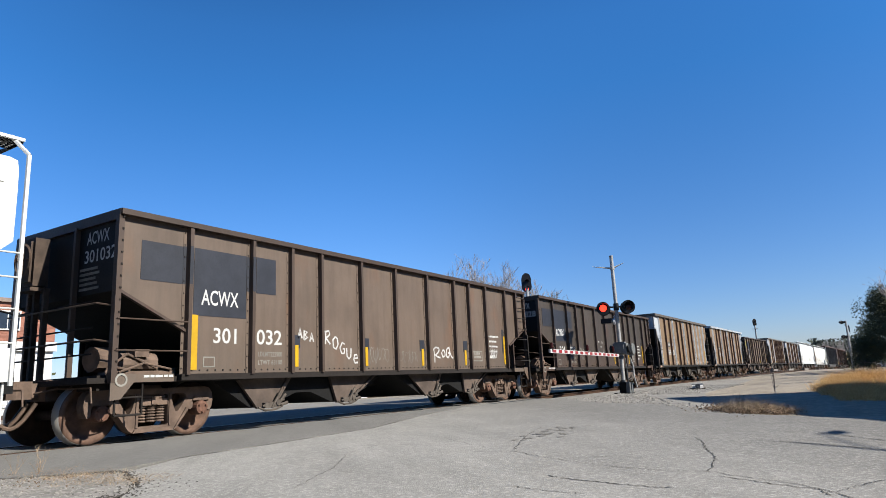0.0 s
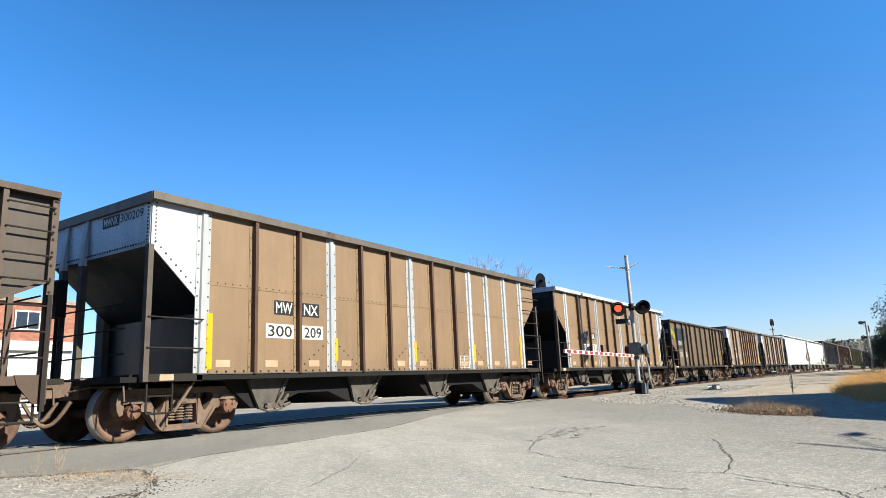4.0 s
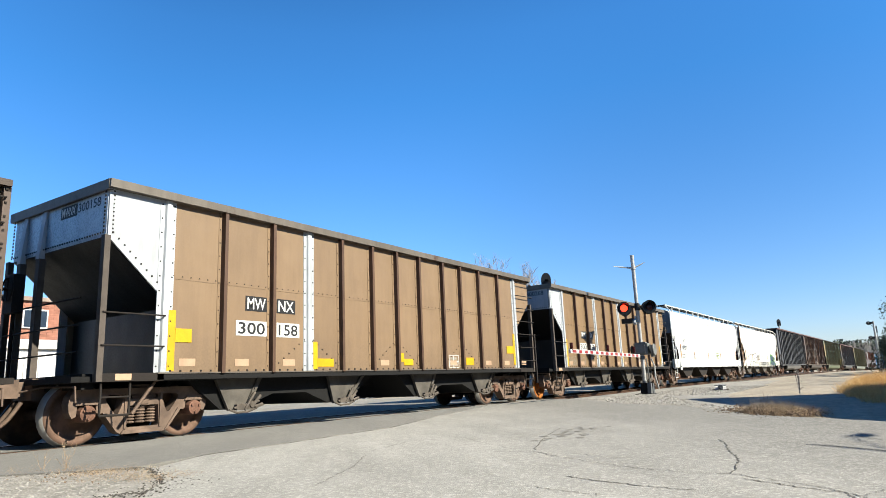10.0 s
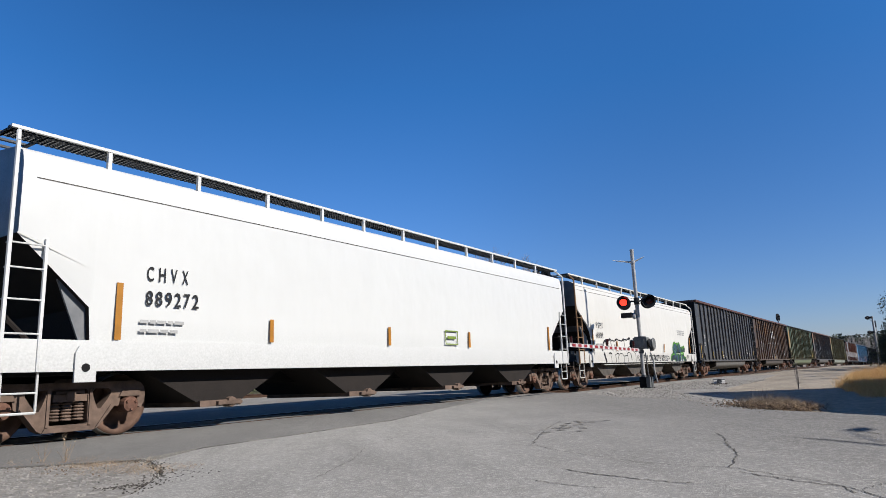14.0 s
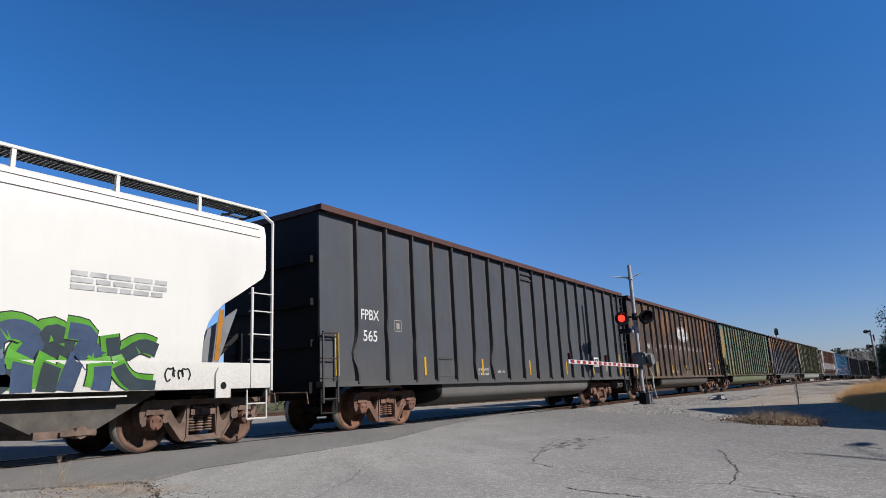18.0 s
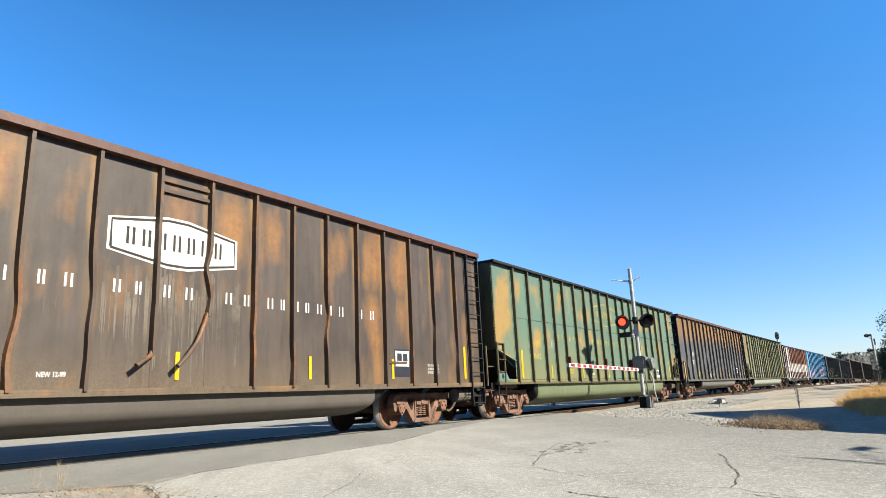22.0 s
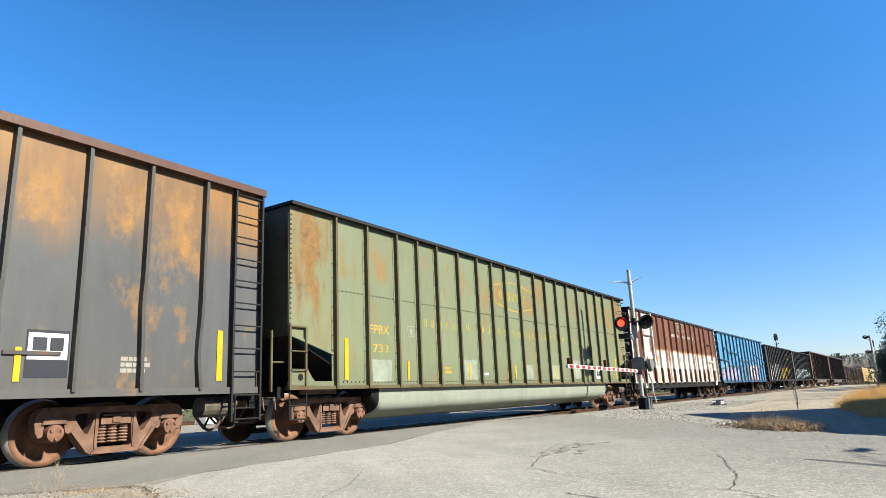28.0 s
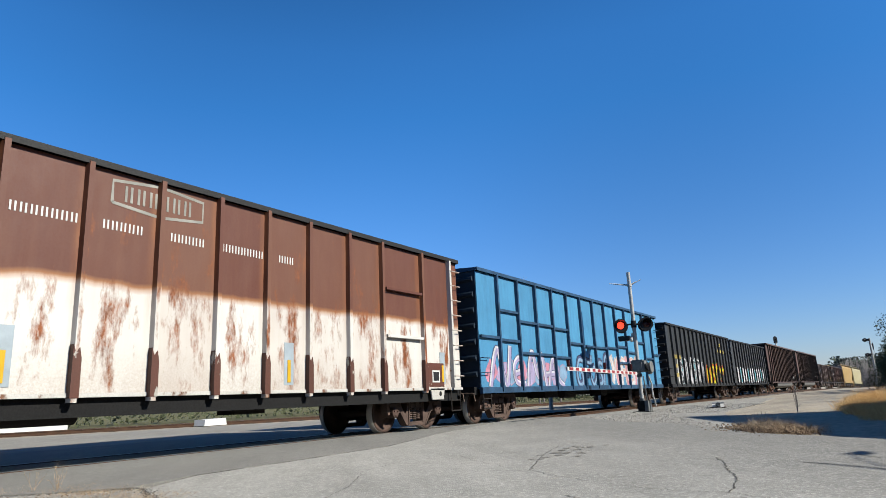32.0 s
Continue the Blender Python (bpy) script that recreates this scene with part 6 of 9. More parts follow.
            s = Shape().bar((e - sgn * 0.25, -1.3, 0.95), (e - sgn * 0.25, -1.3, 2.1), 0.03).bar((e - sgn * 0.25, -1.3, 1.5), (e, -1.4, 1.5), 0.02)
            part("end_hand_rail", s, end, car)
        if not green:
            for z in (1.75, 2.6, 3.5):
                s = Shape().box(min(e - sgn * 0.1, e), -1.35, z, max(e - sgn * 0.1, e), 1.35, z + 0.14)
                part("end_rib", s, end, car)
        if not green and sgn == 1:
            s = Shape().wire([(e + sgn * 0.0, -1.6, 0.62), (e + sgn * 0.0, -1.6, 2.02), (e + sgn * 0.42, -1.6, 2.02), (e + sgn * 0.42, -1.6, 0.62)], 0.028)
            part("corner_ladder", s, post, car)
            rungs(car, min(e, e + sgn * 0.42), max(e, e + sgn * 0.42), [0.7, 1.1, 1.5, 1.95], y=-1.6, mat=post)
        sill_step(car, e + sgn * 0.25, SOOTSHADE)
    steps = chord if green else (post if style == "grey" else DARKPOST)
    rungs(car, length - 0.62, length - 0.05, [(1.3 if green else 0.5) + i * 0.4 for i in range(9 if green else 11)], mat=steps)
    if not green:
        s = Shape().box(-0.02, -0.05, 0.46, 0.02, 0.03, z1).mesh("ladder_stile", steps)
        part("ladder_stile", s, steps, car, at=(length - 0.64, -1.56, 0))
        part("ladder_stile", s, steps, car, at=(length - 0.03, -1.56, 0))
    if green:
        s = Shape()
        for a, b in zip(xs[1:-2], xs[2:-1]):
            m = max(5, int((b - a) / 0.13))
            for z in (1.1, 3.02):
                for j in range(m):
                    x = a + 0.13 + (b - a - 0.26) * j / (m - 1)
                    s.box(x - 0.012, -HALF - 0.012, z, x + 0.012, -HALF, z + 0.024, 1)
            s.box(a + 0.1, -HALF - 0.004, 3.04, b - 0.1, -HALF, 3.055)
        for x in (0.055, length - 0.055):
            for j in range(24):
                z = 2.12 + j * 0.1
                s.box(x - 0.014, -HALF - 0.014, z, x + 0.014, -HALF, z + 0.028, 1)
        tagged(part("rivet_strip", s, [body, SOOTSHADE], car), "line of rivets along the sheet seam", kind="stuff")
        s = Shape().prism([(0.06, 1.06), (0.78, 1.06), (0.62, 1.2), (0.5, 1.36), (0.06, 1.36)], -HALF - 0.03, -HALF)
        part("corner_gusset", s, GUSSET if style == "green" else body, car, "blue-green corner gusset" if style == "green" else "")
        part("gusset_hole", Shape().lathe([(0.0, -0.004), (0.07, -0.004), (0.07, 0.0), (0.0, 0.0)], (0.3, -HALF - 0.03, 1.21), 14), BLACK, car)
    if style == "brown":
        rng = random.Random(5)
        s = Shape()
        for i in range(90):
            x, z = 8.2 + 2.5 * rng.random(), 3.06 - rng.uniform(0, 0.7)
            w, d = rng.uniform(0.006, 0.03), rng.uniform(0.4, 1.5)
            y = -HALF - 0.0025 - 0.00001 * i
            s.face([(x - w, y, z), (x + w, y, z), (x + 0.3 * w, y, z - d), (x - 0.3 * w, y, z - d)])
        for x0, x1, z in ((2.4, 3.0, 1.85), (4.6, 7.6, 2.3)):
            for i in range(26):
                x, w, y = rng.uniform(x0, x1), rng.uniform(0.003, 0.008), -HALF - 0.0025 - 0.00001 * i
                s.face([(x - w, y, z), (x + w, y, z), (x, y, z - rng.uniform(0.3, 0.8))])
        s.v = [(x, y, max(1.1, z)) for x, y, z in s.v]
        tagged(part("paint_streak", s, PAINTRUN, car, "faded white paint runs", fix=False), kind="stuff")
        plate(car, "primer_patch", 0.5, 1.05, 1.08, 1.92, BUFFPATCH, label="dull buff repaint patch")
        plate(car, "primer_patch", 3.28, 1.05, 4.08, 1.75, BUFFPATCH, label="dull buff repaint patch")
        scrawl(car, 1.6, 1.45, 0.4, 0.5, PAINTRUN, 5, 75, 0.007)
        # post ends torn loose and bent outward
        for x, z, pts in ((xs[9], 1.53, ((-0.04, 0.02, -0.07), (-0.18, 0.08, -0.14), (-0.33, 0.13, -0.23))), (xs[10], 2.2, ((-0.06, 0.0, -0.18), (-0.14, 0.02, -0.36), (-0.24, 0.05, -0.53), (-0.42, 0.1, -0.72), (-0.62, 0.13, -0.9)))):
            a = Vector((x, -HALF - 0.05, z + 0.06))
            s = Shape().wire([tuple(a)] + [tuple(a + Vector((u, -v, w))) for u, v, w in pts], 0.038, 8)
            part("bent_post_end", s, post, car, "post end torn loose and bent outward")
    # belly
    n = 24
    sec = [(1.45 * math.cos(math.pi * i / n) * (1.0 if 0 < i < n else 1.0), 0.98 - (0.71 if green else 0.6) * abs(math.sin(math.pi * i / n)) ** 0.4) for i in range(n + 1)]
    a, b = belly
    s = Shape()
    for x, q in ((a - 0.25, 0.45), (a, 0.92), (a + 0.15, 1.0), (b - 0.15, 1.0), (b, 0.92), (b + 0.35, 0.4)):
        s.v += [(x, y, 1.0 - (1.0 - z) * q) for y, z in sec]
    k = n + 1
    for i in range(5):
        for j in range(n):
            s.f.append((i * k + j, i * k + j + 1, (i + 1) * k + j + 1, (i + 1) * k + j))
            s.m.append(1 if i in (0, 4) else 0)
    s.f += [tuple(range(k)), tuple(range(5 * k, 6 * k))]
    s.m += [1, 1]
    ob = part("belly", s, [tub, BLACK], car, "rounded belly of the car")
    ob.data.shade_smooth()
    ob.data.set_sharp_from_angle(angle=radians(40))
    if style == "olive":
        # riveted seams round the belly
        for x in (9.87, 16.6):
            s = Shape()
            for (y0, q0), (y1, q1) in zip(sec, sec[1:]):
                s.face([(x - 0.035, 1.004 * y0, q0 - 0.004), (x + 0.035, 1.004 * y0, q0 - 0.004), (x + 0.035, 1.004 * y1, q1 - 0.004), (x - 0.035, 1.004 * y1, q1 - 0.004)])
                for u in (-0.06, 0.06):
                    s.box(x + u - 0.008, 0.5 * (y0 + y1) - 0.006, 0.5 * (q0 + q1) - 0.012, x + u + 0.008, 0.5 * (y0 + y1) + 0.006, 0.5 * (q0 + q1) + 0.004, 1)
            part("belly_seam", s, [tub, SOOTSHADE], car, "riveted seam band round the belly", fix=False)
    underframe(car, length, BLACK, 1.02)
    s = Shape().bar((length - 1.0, -1.2, 0.72), (length - 0.35, -1.2, 0.72), 0.17, 14).bar((length - 0.72, -1.2, 0.72), (length - 0.66, -1.2, 0.72), 0.18, 14)
    part("air_reservoir", s, LATCH, car)
    s = Shape().box(1.55 if not green else 0.5, -1.35, 0.88, 2.9 if not green else 1.5, -1.28, 0.98)
    part("bracket", s, TRUCK, car)
    add_truck(car, bend, tone="tan")
    add_truck(car, length - bend + (0.2 if not green else 0.0), tone="tan")
    # lettering
    lm = GOLD if green else WHITE
    o = 1.1 if green else (0.0 if style in ("grey",) else 1.05)
    if mark and green:
        word(car, mark, 2.44, 2.18, 0.7, 0.2, lm)
        word(car, number, 2.54, 1.76, 0.56, 0.19, lm)
    elif mark:
        word(car, mark, 1.32 + o, 2.38, 0.62, 0.23, lm)
        word(car, number, 1.38 + o, 1.9, 0.48, 0.25, lm)
    s = Shape()
    for q in ((0, 0, 0.28, 0.02), (0, 0.25, 0.28, 0.27), (0, 0, 0.02, 0.27), (0.26, 0, 0.28, 0.27), (0.08, 0.06, 0.2, 0.2)):
        s.box(2.5 + q[0] + (1.35 if o > 0.5 else 0), -HALF - 0.004, 2.17 + q[1], 2.5 + q[2] + (1.35 if o > 0.5 else 0), -HALF, 2.17 + q[3])
    part("stencil_box", s, OFFWHITE, car)
    if style in ("brown", "green", "olive"):
        hx, hz = (8.22, 2.93) if style == "brown" else (8.34, 3.27)
        hw, hh = (2.4, 0.86) if style == "brown" else (2.6, 0.9)
        out = [(0, 0.2), (0.42, 0.0), (0.58, 0.0), (1, 0.2), (1, 0.8), (0.58, 1.0), (0.42, 1.0), (0, 0.8)]
        s = Shape()
        ring = [(hx + a * hw, hz + b * hh) for a, b in out]
        if style == "brown":
            s.face([(a, -HALF - 0.005, b) for a, b in ring])
            ob = part("emblem", s, WHITE, car, "white six-sided emblem", fix=False)
            s = Shape()
            stroke(s, [(hx + hw * (0.5 + (a - 0.5) * 0.95), hz + hh * (0.5 + (b - 0.5) * 0.86)) for a, b in out + out[:1]], 0.022, -HALF - 0.0065)
            for i in range(7):
                a = hx + 0.3 + i * 0.27
                s.box(a, -HALF - 0.0075, hz + 0.3, a + 0.045, -HALF - 0.006, hz + 0.58).box(a + 0.1, -HALF - 0.0075, hz + 0.3, a + 0.145, -HALF - 0.006, hz + 0.58)
            part("emblem_lettering", s, DARKBROWN, car)
        else:
            stroke(s, ring + ring[:1], 0.022, -HALF - 0.006)
            for i in range(7):
                a = hx + 0.3 + i * 0.27
                s.box(a, -HALF - 0.006, hz + 0.3, a + 0.045, -HALF - 0.0045, hz + 0.58).box(a + 0.1, -HALF - 0.006, hz + 0.3, a + 0.145, -HALF - 0.0045, hz + 0.58)
            part("emblem", s, GOLD, car, "yellow six-sided outline emblem")
        # the painted name: plain marks of each character's size
        marks = [Shape().box(0, -0.002, 0, 0.034, 0, 0.2).box(wide - 0.034, -0.002, 0, wide, 0, 0.2).mesh("name_mark", lm) for wide in (0.1, 0.12, 0.135)]
        n = seed
        for count, x0, x1 in (((7, 4.55, 6.59), (5, 7.45, 8.75), (5, 9.35, 10.74), (7, 11.3, 13.58), (3, 13.94, 14.61)) if green else ((7, 4.6, 6.78), (5, 7.3, 8.72), (5, 9.2, 10.8), (7, 11.35, 13.3), (3, 13.95, 14.7))):
            for i in range(count):
                x = x0 + (x1 - x0) * i / (count - 1)
                if all(abs(x + 0.06 - q) > 0.11 for q in xs):
                    part("name_mark", marks[n % 3], lm, car, at=(x, -HALF - 0.003, 2.46))
                n += 1 + i % 2
    yellow_marks(car, [0.53 if not green else 1.65], 1.15, 0.88, YELLOW, 0.12)
    for x in ([3.69, 6.5, 9.5, 12.45, 15.09] if not green else [3.84, 6.66, 9.38, 12.4, 15.27]):
        yellow_marks(car, [x], 1.15, 0.45, YELLOW, 0.08)
    yellow_marks(car, [length - 0.85 if not green else length - 1.6], 1.15, 0.85, YELLOW, 0.11)
    if green:
        small_print(car, 5.42, 1.28, 0.38, 0.2, GOLD, 2, seed)
    else:
        if style == "grey":
            word(car, "LD LMT 191200", 6.24, 1.27, 0.6, 0.072, WHITE)
            word(car, "LT WT 71600", 6.24, 1.14, 0.6, 0.072, WHITE)
        else:
            small_print(car, 6.22, 1.14, 0.6, 0.2, WHITE, 2, seed)
    if style in ("brown", "grey"):
        word(car, "NEW 12-99" if style == "brown" else "NEW 11-99", 7.4, 1.2, 0.38, 0.075, WHITE)
    else:
        small_print(car, 7.35, 1.24, 0.42, 0.1, WHITE, 1, seed + 1)
    small_print(car, length - 2.6, 1.25, 0.5, 0.26, OFFWHITE, 3, seed + 2)
    px = length - 4.0 if green else 15.18
    if not green:
        plate(car, "data_backing", px, 1.2, px + 0.56, 1.84, NAVYPATCH, label="dark panel behind the data stencil")
    pz = 1.15 if green else 1.44
    plate(car, "data_panel", px + 0.02, pz, px + 0.54, pz + 0.36, WHITE, -HALF - 0.006)
    for u in (0.08, 0.3):
        plate(car, "data_mark", px + u, pz + 0.12, px + u + 0.18, pz + 0.3, PATCHBLUE, -HALF - 0.009)
    if style in ("grey", "brown", "mixed"):
        for x, z in ((4.2, 1.55), (14.9, 1.5)):
            s = Shape().box(x, -HALF - 0.03, z, x + 0.72, -HALF, z + 0.05)
            part("side_bracket", s, post, car)
        for z in (4.2, 4.38):
            s = Shape().box(9.08, -HALF - 0.05, z, 9.97, -HALF, z + 0.06)
            part("side_bracket", s, post, car)
    return car


def boxcar(at, body, upper, end, post, style, length, tall=4.42, label="", bays=13, seed=0):
    """Ribbed boxcar with a corrugated end and low side sill."""
    car = start_car("boxcar", label, "freight car", at, length)
    z0, z1 = 0.98, tall - 0.1
    if style == "rust":
        xs = [0.03, 0.48, 1.59, 3.18, 4.37, 5.55, 6.71, 7.86, 9.05, 10.2, 11.3, 12.4, 13.6, 14.75, 16.35, length - 0.04]
    else:
        xs = [0.03] + [length * (i + 0.9) / (bays + 0.8) for i in range(bays)] + [length - 0.03]
    special = {0: BOXBROWN, 1: BOXBROWN, 2: upper} if style == "rust" else None
    side_sheets(car, xs, z0, z1, body, special=special)
    posts(car, xs[1:-1], z0 - 0.1, z1 + 0.03, post, 0.12, flange=False)
    s = Shape()
    ridge = [(-1.56, z1), (-1.5, z1 + 0.09), (0, z1 + 0.2), (1.5, z1 + 0.09), (1.56, z1)]
    s.prism(ridge, -0.02, length + 0.02, 0, "x")
    edge = DARKPOST if style == "rust" else post
    part("roof", s, edge, car)
    for y in (-1, 1):
        s = Shape().box(0.0, min(y * 1.58, y * 1.45), z1, length, max(y * 1.58, y * 1.45), z1 + 0.1)
        part("top_chord", s, edge, car)
        s = Shape().box(0.0, min(y * 1.56, y * 1.45), z0 - 0.15, length, max(y * 1.56, y * 1.45), z0 + 0.02)
        if style != "rust":
            part("side_sill", s, post, car)
        else:
            s = Shape().box(0.0, min(y * 1.53, y * 1.45), z0 - 0.03, length, max(y * 1.53, y * 1.45), z0 + 0.03)
            part("side_sill", s, BOXWHITE, car, "chipped white sill edge")
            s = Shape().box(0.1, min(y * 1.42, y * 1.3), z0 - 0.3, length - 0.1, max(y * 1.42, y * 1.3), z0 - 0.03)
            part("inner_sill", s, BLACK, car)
    for e, sgn in ((0.02, 1), (length - 0.02, -1)):
        s = Shape().box(min(e, e + sgn * 0.05), -HALF + 0.03, z0, max(e, e + sgn * 0.05), HALF - 0.03, z1)
        part("end_sheet", s, end, car)
        cm = Shape().prism([(-0.055, -0.03), (-0.055, 0.03), (0.0, 0.085), (0.06, 0.03), (0.06, -0.03), (0.0, -0.085)], -1.4, 1.4).mesh("end_corrugation", RIBGREY if style == "rust" else end)
        for i in range(7):
            part("end_corrugation", cm, end, car, at=(e - sgn * 0.02, 0, 1.37 + i * (z1 - z0 - 0.6) / 6.05))
        sill_step(car, e + sgn * 0.3, SOOTSHADE)
    rungs(car, 0.05, 0.42, [1.4 + i * 0.42 for i in range(2)], y=-1.6, mat=post)
    rungs(car, length - 0.5, length - 0.05, [1.3 + i * 0.4 for i in range(8)], mat=post)
    underframe(car, length, BLACK, 1.0)
    part("brake_valve", Shape().box(length * 0.3, -0.9, 0.62, length * 0.36, -0.2, 0.95), SOOTSHADE, car)
    part("air_reservoir", Shape().bar((length * 0.4, -0.7, 0.75), (length * 0.46, -0.7, 0.75), 0.18, 12), SOOTSHADE, car)
    part("brake_cylinder", Shape().box(length * 0.62, -0.8, 0.6, length * 0.66, -0.3, 0.95), SOOTSHADE, car)
    add_truck(car, 1.62, tone="sooty")
    add_truck(car, length - 1.62, tone="sooty")
    return car, xs


# ---------------------------------------------------------------- car paints
FADEPRINT = plain("faded_grey_lettering", lin(196, 196, 193, 1.2), 0.6)
WHITEPAINT = paint("white_car_paint", lin(208, 213, 218, 1.05), lin(150, 150, 150), lin(128, 96, 74), 0.7, 0.45)
TANA = paint("tan_car_paint", lin(158, 131, 101), lin(134, 110, 86), lin(120, 82, 56), 0.76, 0.4)
TANB = paint("darker_tan_car_paint", lin(154, 126, 92), lin(130, 104, 76), lin(108, 74, 52), 0.74, 0.4)
RIVET = plain("brown_rivet", lin(92, 70, 52), 0.7)
TANPOST = paint("tan_post_paint", lin(110, 80, 60), lin(76, 55, 43), lin(92, 60, 44), 0.56, 0.6)
TANCHORD = paint("pale_chord_paint", lin(126, 117, 106), lin(92, 82, 72), lin(104, 76, 56), 0.6, 0.6)
BROWNA = paint("brown_grey_car_paint", lin(130, 112, 97), lin(102, 87, 75), lin(154, 112, 82), 0.57, 0.55, patch=0.9, soft=0.28, grain=(4.0, 0.55), tone=0.75, mud=(112, 104, 94), muddy=0.6)
BROWNB = paint("sooty_brown_car_paint", lin(88, 78, 69), lin(64, 57, 51), lin(116, 80, 58), 0.58, 0.6, patch=0.9, grain=(4.0, 0.55), soft=0.28, tone=0.75, mud=(122, 84, 62), muddy=0.5)
BROWNC = paint("warm_brown_car_paint", lin(126, 108, 86), lin(100, 84, 66), lin(144, 104, 70), 0.62, 0.5, patch=0.9, soft=0.28, grain=(4.0, 0.55), tone=0.75)
BROWNPOST = paint("brown_post_paint", lin(98, 80, 68), lin(74, 60, 52), lin(110, 70, 48), 0.66, 0.5)
SOOTCHORD = paint("sooty_chord_paint", lin(88, 70, 58), lin(66, 54, 46), lin(116, 80, 60), 0.66, 0.5)
ENDWHITE = paint("grimy_white_end_paint", lin(208, 213, 219), lin(158, 164, 171), lin(90, 86, 84), 0.7, 0.5, 0.25)
REDCHORD = paint("rusty_chord_paint", lin(116, 76, 62), lin(84, 60, 52), lin(132, 84, 58), 0.6, 0.5)
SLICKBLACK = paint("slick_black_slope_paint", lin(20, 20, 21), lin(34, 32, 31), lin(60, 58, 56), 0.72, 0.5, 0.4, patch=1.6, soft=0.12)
# coal-black steel, set darker still so the colour carries the end shade
COALSHADE = plain("coal_black_steel_deepened_for_shade", lin(12, 12, 12), 0.75)
# brown ends turned from the sun: their shade is painted in as near-black
ENDBROWN = plain("brown_end_sheet_darkened_for_shade", lin(34, 31, 31), 0.75)
HOPWHITE = paint("clean_white_hopper_paint", lin(236, 237, 234, 1.24), lin(216, 216, 209, 1.3), None, 0.8, 0.1, 0.4)
HOPGREY = paint("greyish_white_hopper_paint", lin(230, 228, 220, 1.26), lin(214, 211, 201, 1.36), lin(150, 110, 70), 0.84, 0.12, 0.45)
# white end paint; the shade of the sunless ends is put into this grey
ENDSHADE = plain("white_end_paint_greyed_for_shade", lin(150, 152, 154), 0.35)
GALVDARK = plain("dark_grating_steel", lin(96, 98, 100), 0.6, 0.3)
AMBERRUST = plain("orange_rusty_ladder", lin(176, 138, 100), 0.7)
DARKBROWN = plain("dark_brown_lettering", lin(58, 48, 44), 0.7)
SLATE = paint("slate_grey_car_paint", lin(90, 94, 99), lin(78, 81, 85), lin(132, 128, 118), 0.64, 0.5, patch=0.9, soft=0.3, grain=(3.0, 0.5), tone=0.85, mud=(124, 110, 92), muddy=0.5, edge=lin(122, 114, 100))
SLATEPOST = paint("slate_post_paint", lin(86, 84, 82), lin(70, 66, 62), lin(156, 100, 66), 0.58, 0.5, patch=3.0, soft=0.1)
SLATETUB = paint("pale_grey_belly_paint", lin(140, 138, 134), lin(114, 111, 106), lin(124, 96, 76), 0.72, 0.4)
BROWNTUB = paint("brown_grey_belly_paint", lin(122, 114, 107), lin(100, 92, 85), lin(124, 96, 76), 0.7, 0.4)
RUSTBROWN = paint("rust_blotched_brown_paint", lin(94, 81, 74), lin(66, 58, 54), lin(178, 126, 72), 0.49, 0.8, patch=1.5, stretch=0.26, soft=0.26, grain=(3.5, 0.55), core=0.07, tone=0.7, mud=(150, 126, 92), muddy=0.6, panels=0.06, fleck=lin(150, 92, 62), edge=lin(168, 128, 76))
RUSTPOST = paint("brown_rusty_post_paint", lin(96, 76, 62), lin(78, 62, 52), lin(176, 116, 66), 0.5, 0.35, patch=1.0, soft=0.2)
LIMEPAINT = plain("lime_green_label_paint", lin(150, 176, 70), 0.5)
TEALBLUE = plain("dusky_blue_spray_paint", lin(66, 88, 122), 0.5)
TEALDARK = plain("dark_teal_spray_paint", lin(52, 68, 76), 0.5)
PAINTRUN = plain("thin_white_paint_runs", lin(118, 106, 95), 0.7, 0.0, 0.5, 1.5)
BUFFPATCH = plain("dull_buff_paint", lin(134, 122, 98), 0.7)
DUSK = plain("dusky_blue_grey_spray_paint", lin(84, 92, 128), 0.5)
BLUEHAZE = plain("hazy_pale_blue_spray_paint", lin(150, 184, 214), 0.55)
NAVY = plain("navy_spray_paint", lin(40, 48, 78), 0.5)
LILAC = plain("lilac_spray_paint", lin(190, 178, 214), 0.55)
PEACH = plain("peach_spray_paint", lin(226, 190, 176), 0.55)
GREENA = paint("faded_green_rusted_paint", lin(106, 132, 115), lin(96, 116, 101), lin(184, 150, 90), 0.53, 0.25, patch=1.2, soft=0.13, grain=(3.5, 0.5), core=0.07, tone=0.85, panels=0.05, fleck=lin(150, 112, 88), mud=(150, 142, 100), muddy=0.4, bands=[(lin(128, 138, 106), 2.0, 0.9)], wave=0.8)
GREENDUSTY = paint("faded_green_paint_under_ochre_dust", lin(106, 132, 115), lin(96, 116, 101), lin(184, 150, 90), 0.53, 0.25, patch=1.2, soft=0.13, grain=(3.5, 0.5), core=0.07, tone=0.85, panels=0.05, fleck=lin(150, 112, 88), mud=(150, 142, 100), muddy=0.4, bands=[(lin(150, 146, 98), 2.7, 1.0)], wave=1.0)
GREENFIRST = paint("green_paint_worn_to_rust", lin(106, 132, 115), lin(96, 116, 101), lin(184, 150, 90), 0.4, 0.25, patch=1.0, soft=0.16, grain=(3.5, 0.5), core=0.06, tone=0.85, fleck=lin(150, 112, 88), mud=(150, 142, 100), muddy=0.4, bands=[(lin(150, 146, 98), 2.7, 1.0)], wave=1.0)
GREENCLEAN = paint("sound_green_paint", lin(106, 132, 115), lin(96, 116, 101), lin(184, 150, 90), 0.64, 0.25, patch=1.2, soft=0.13, grain=(3.5, 0.5), tone=0.85, mud=(150, 142, 100), muddy=0.4)
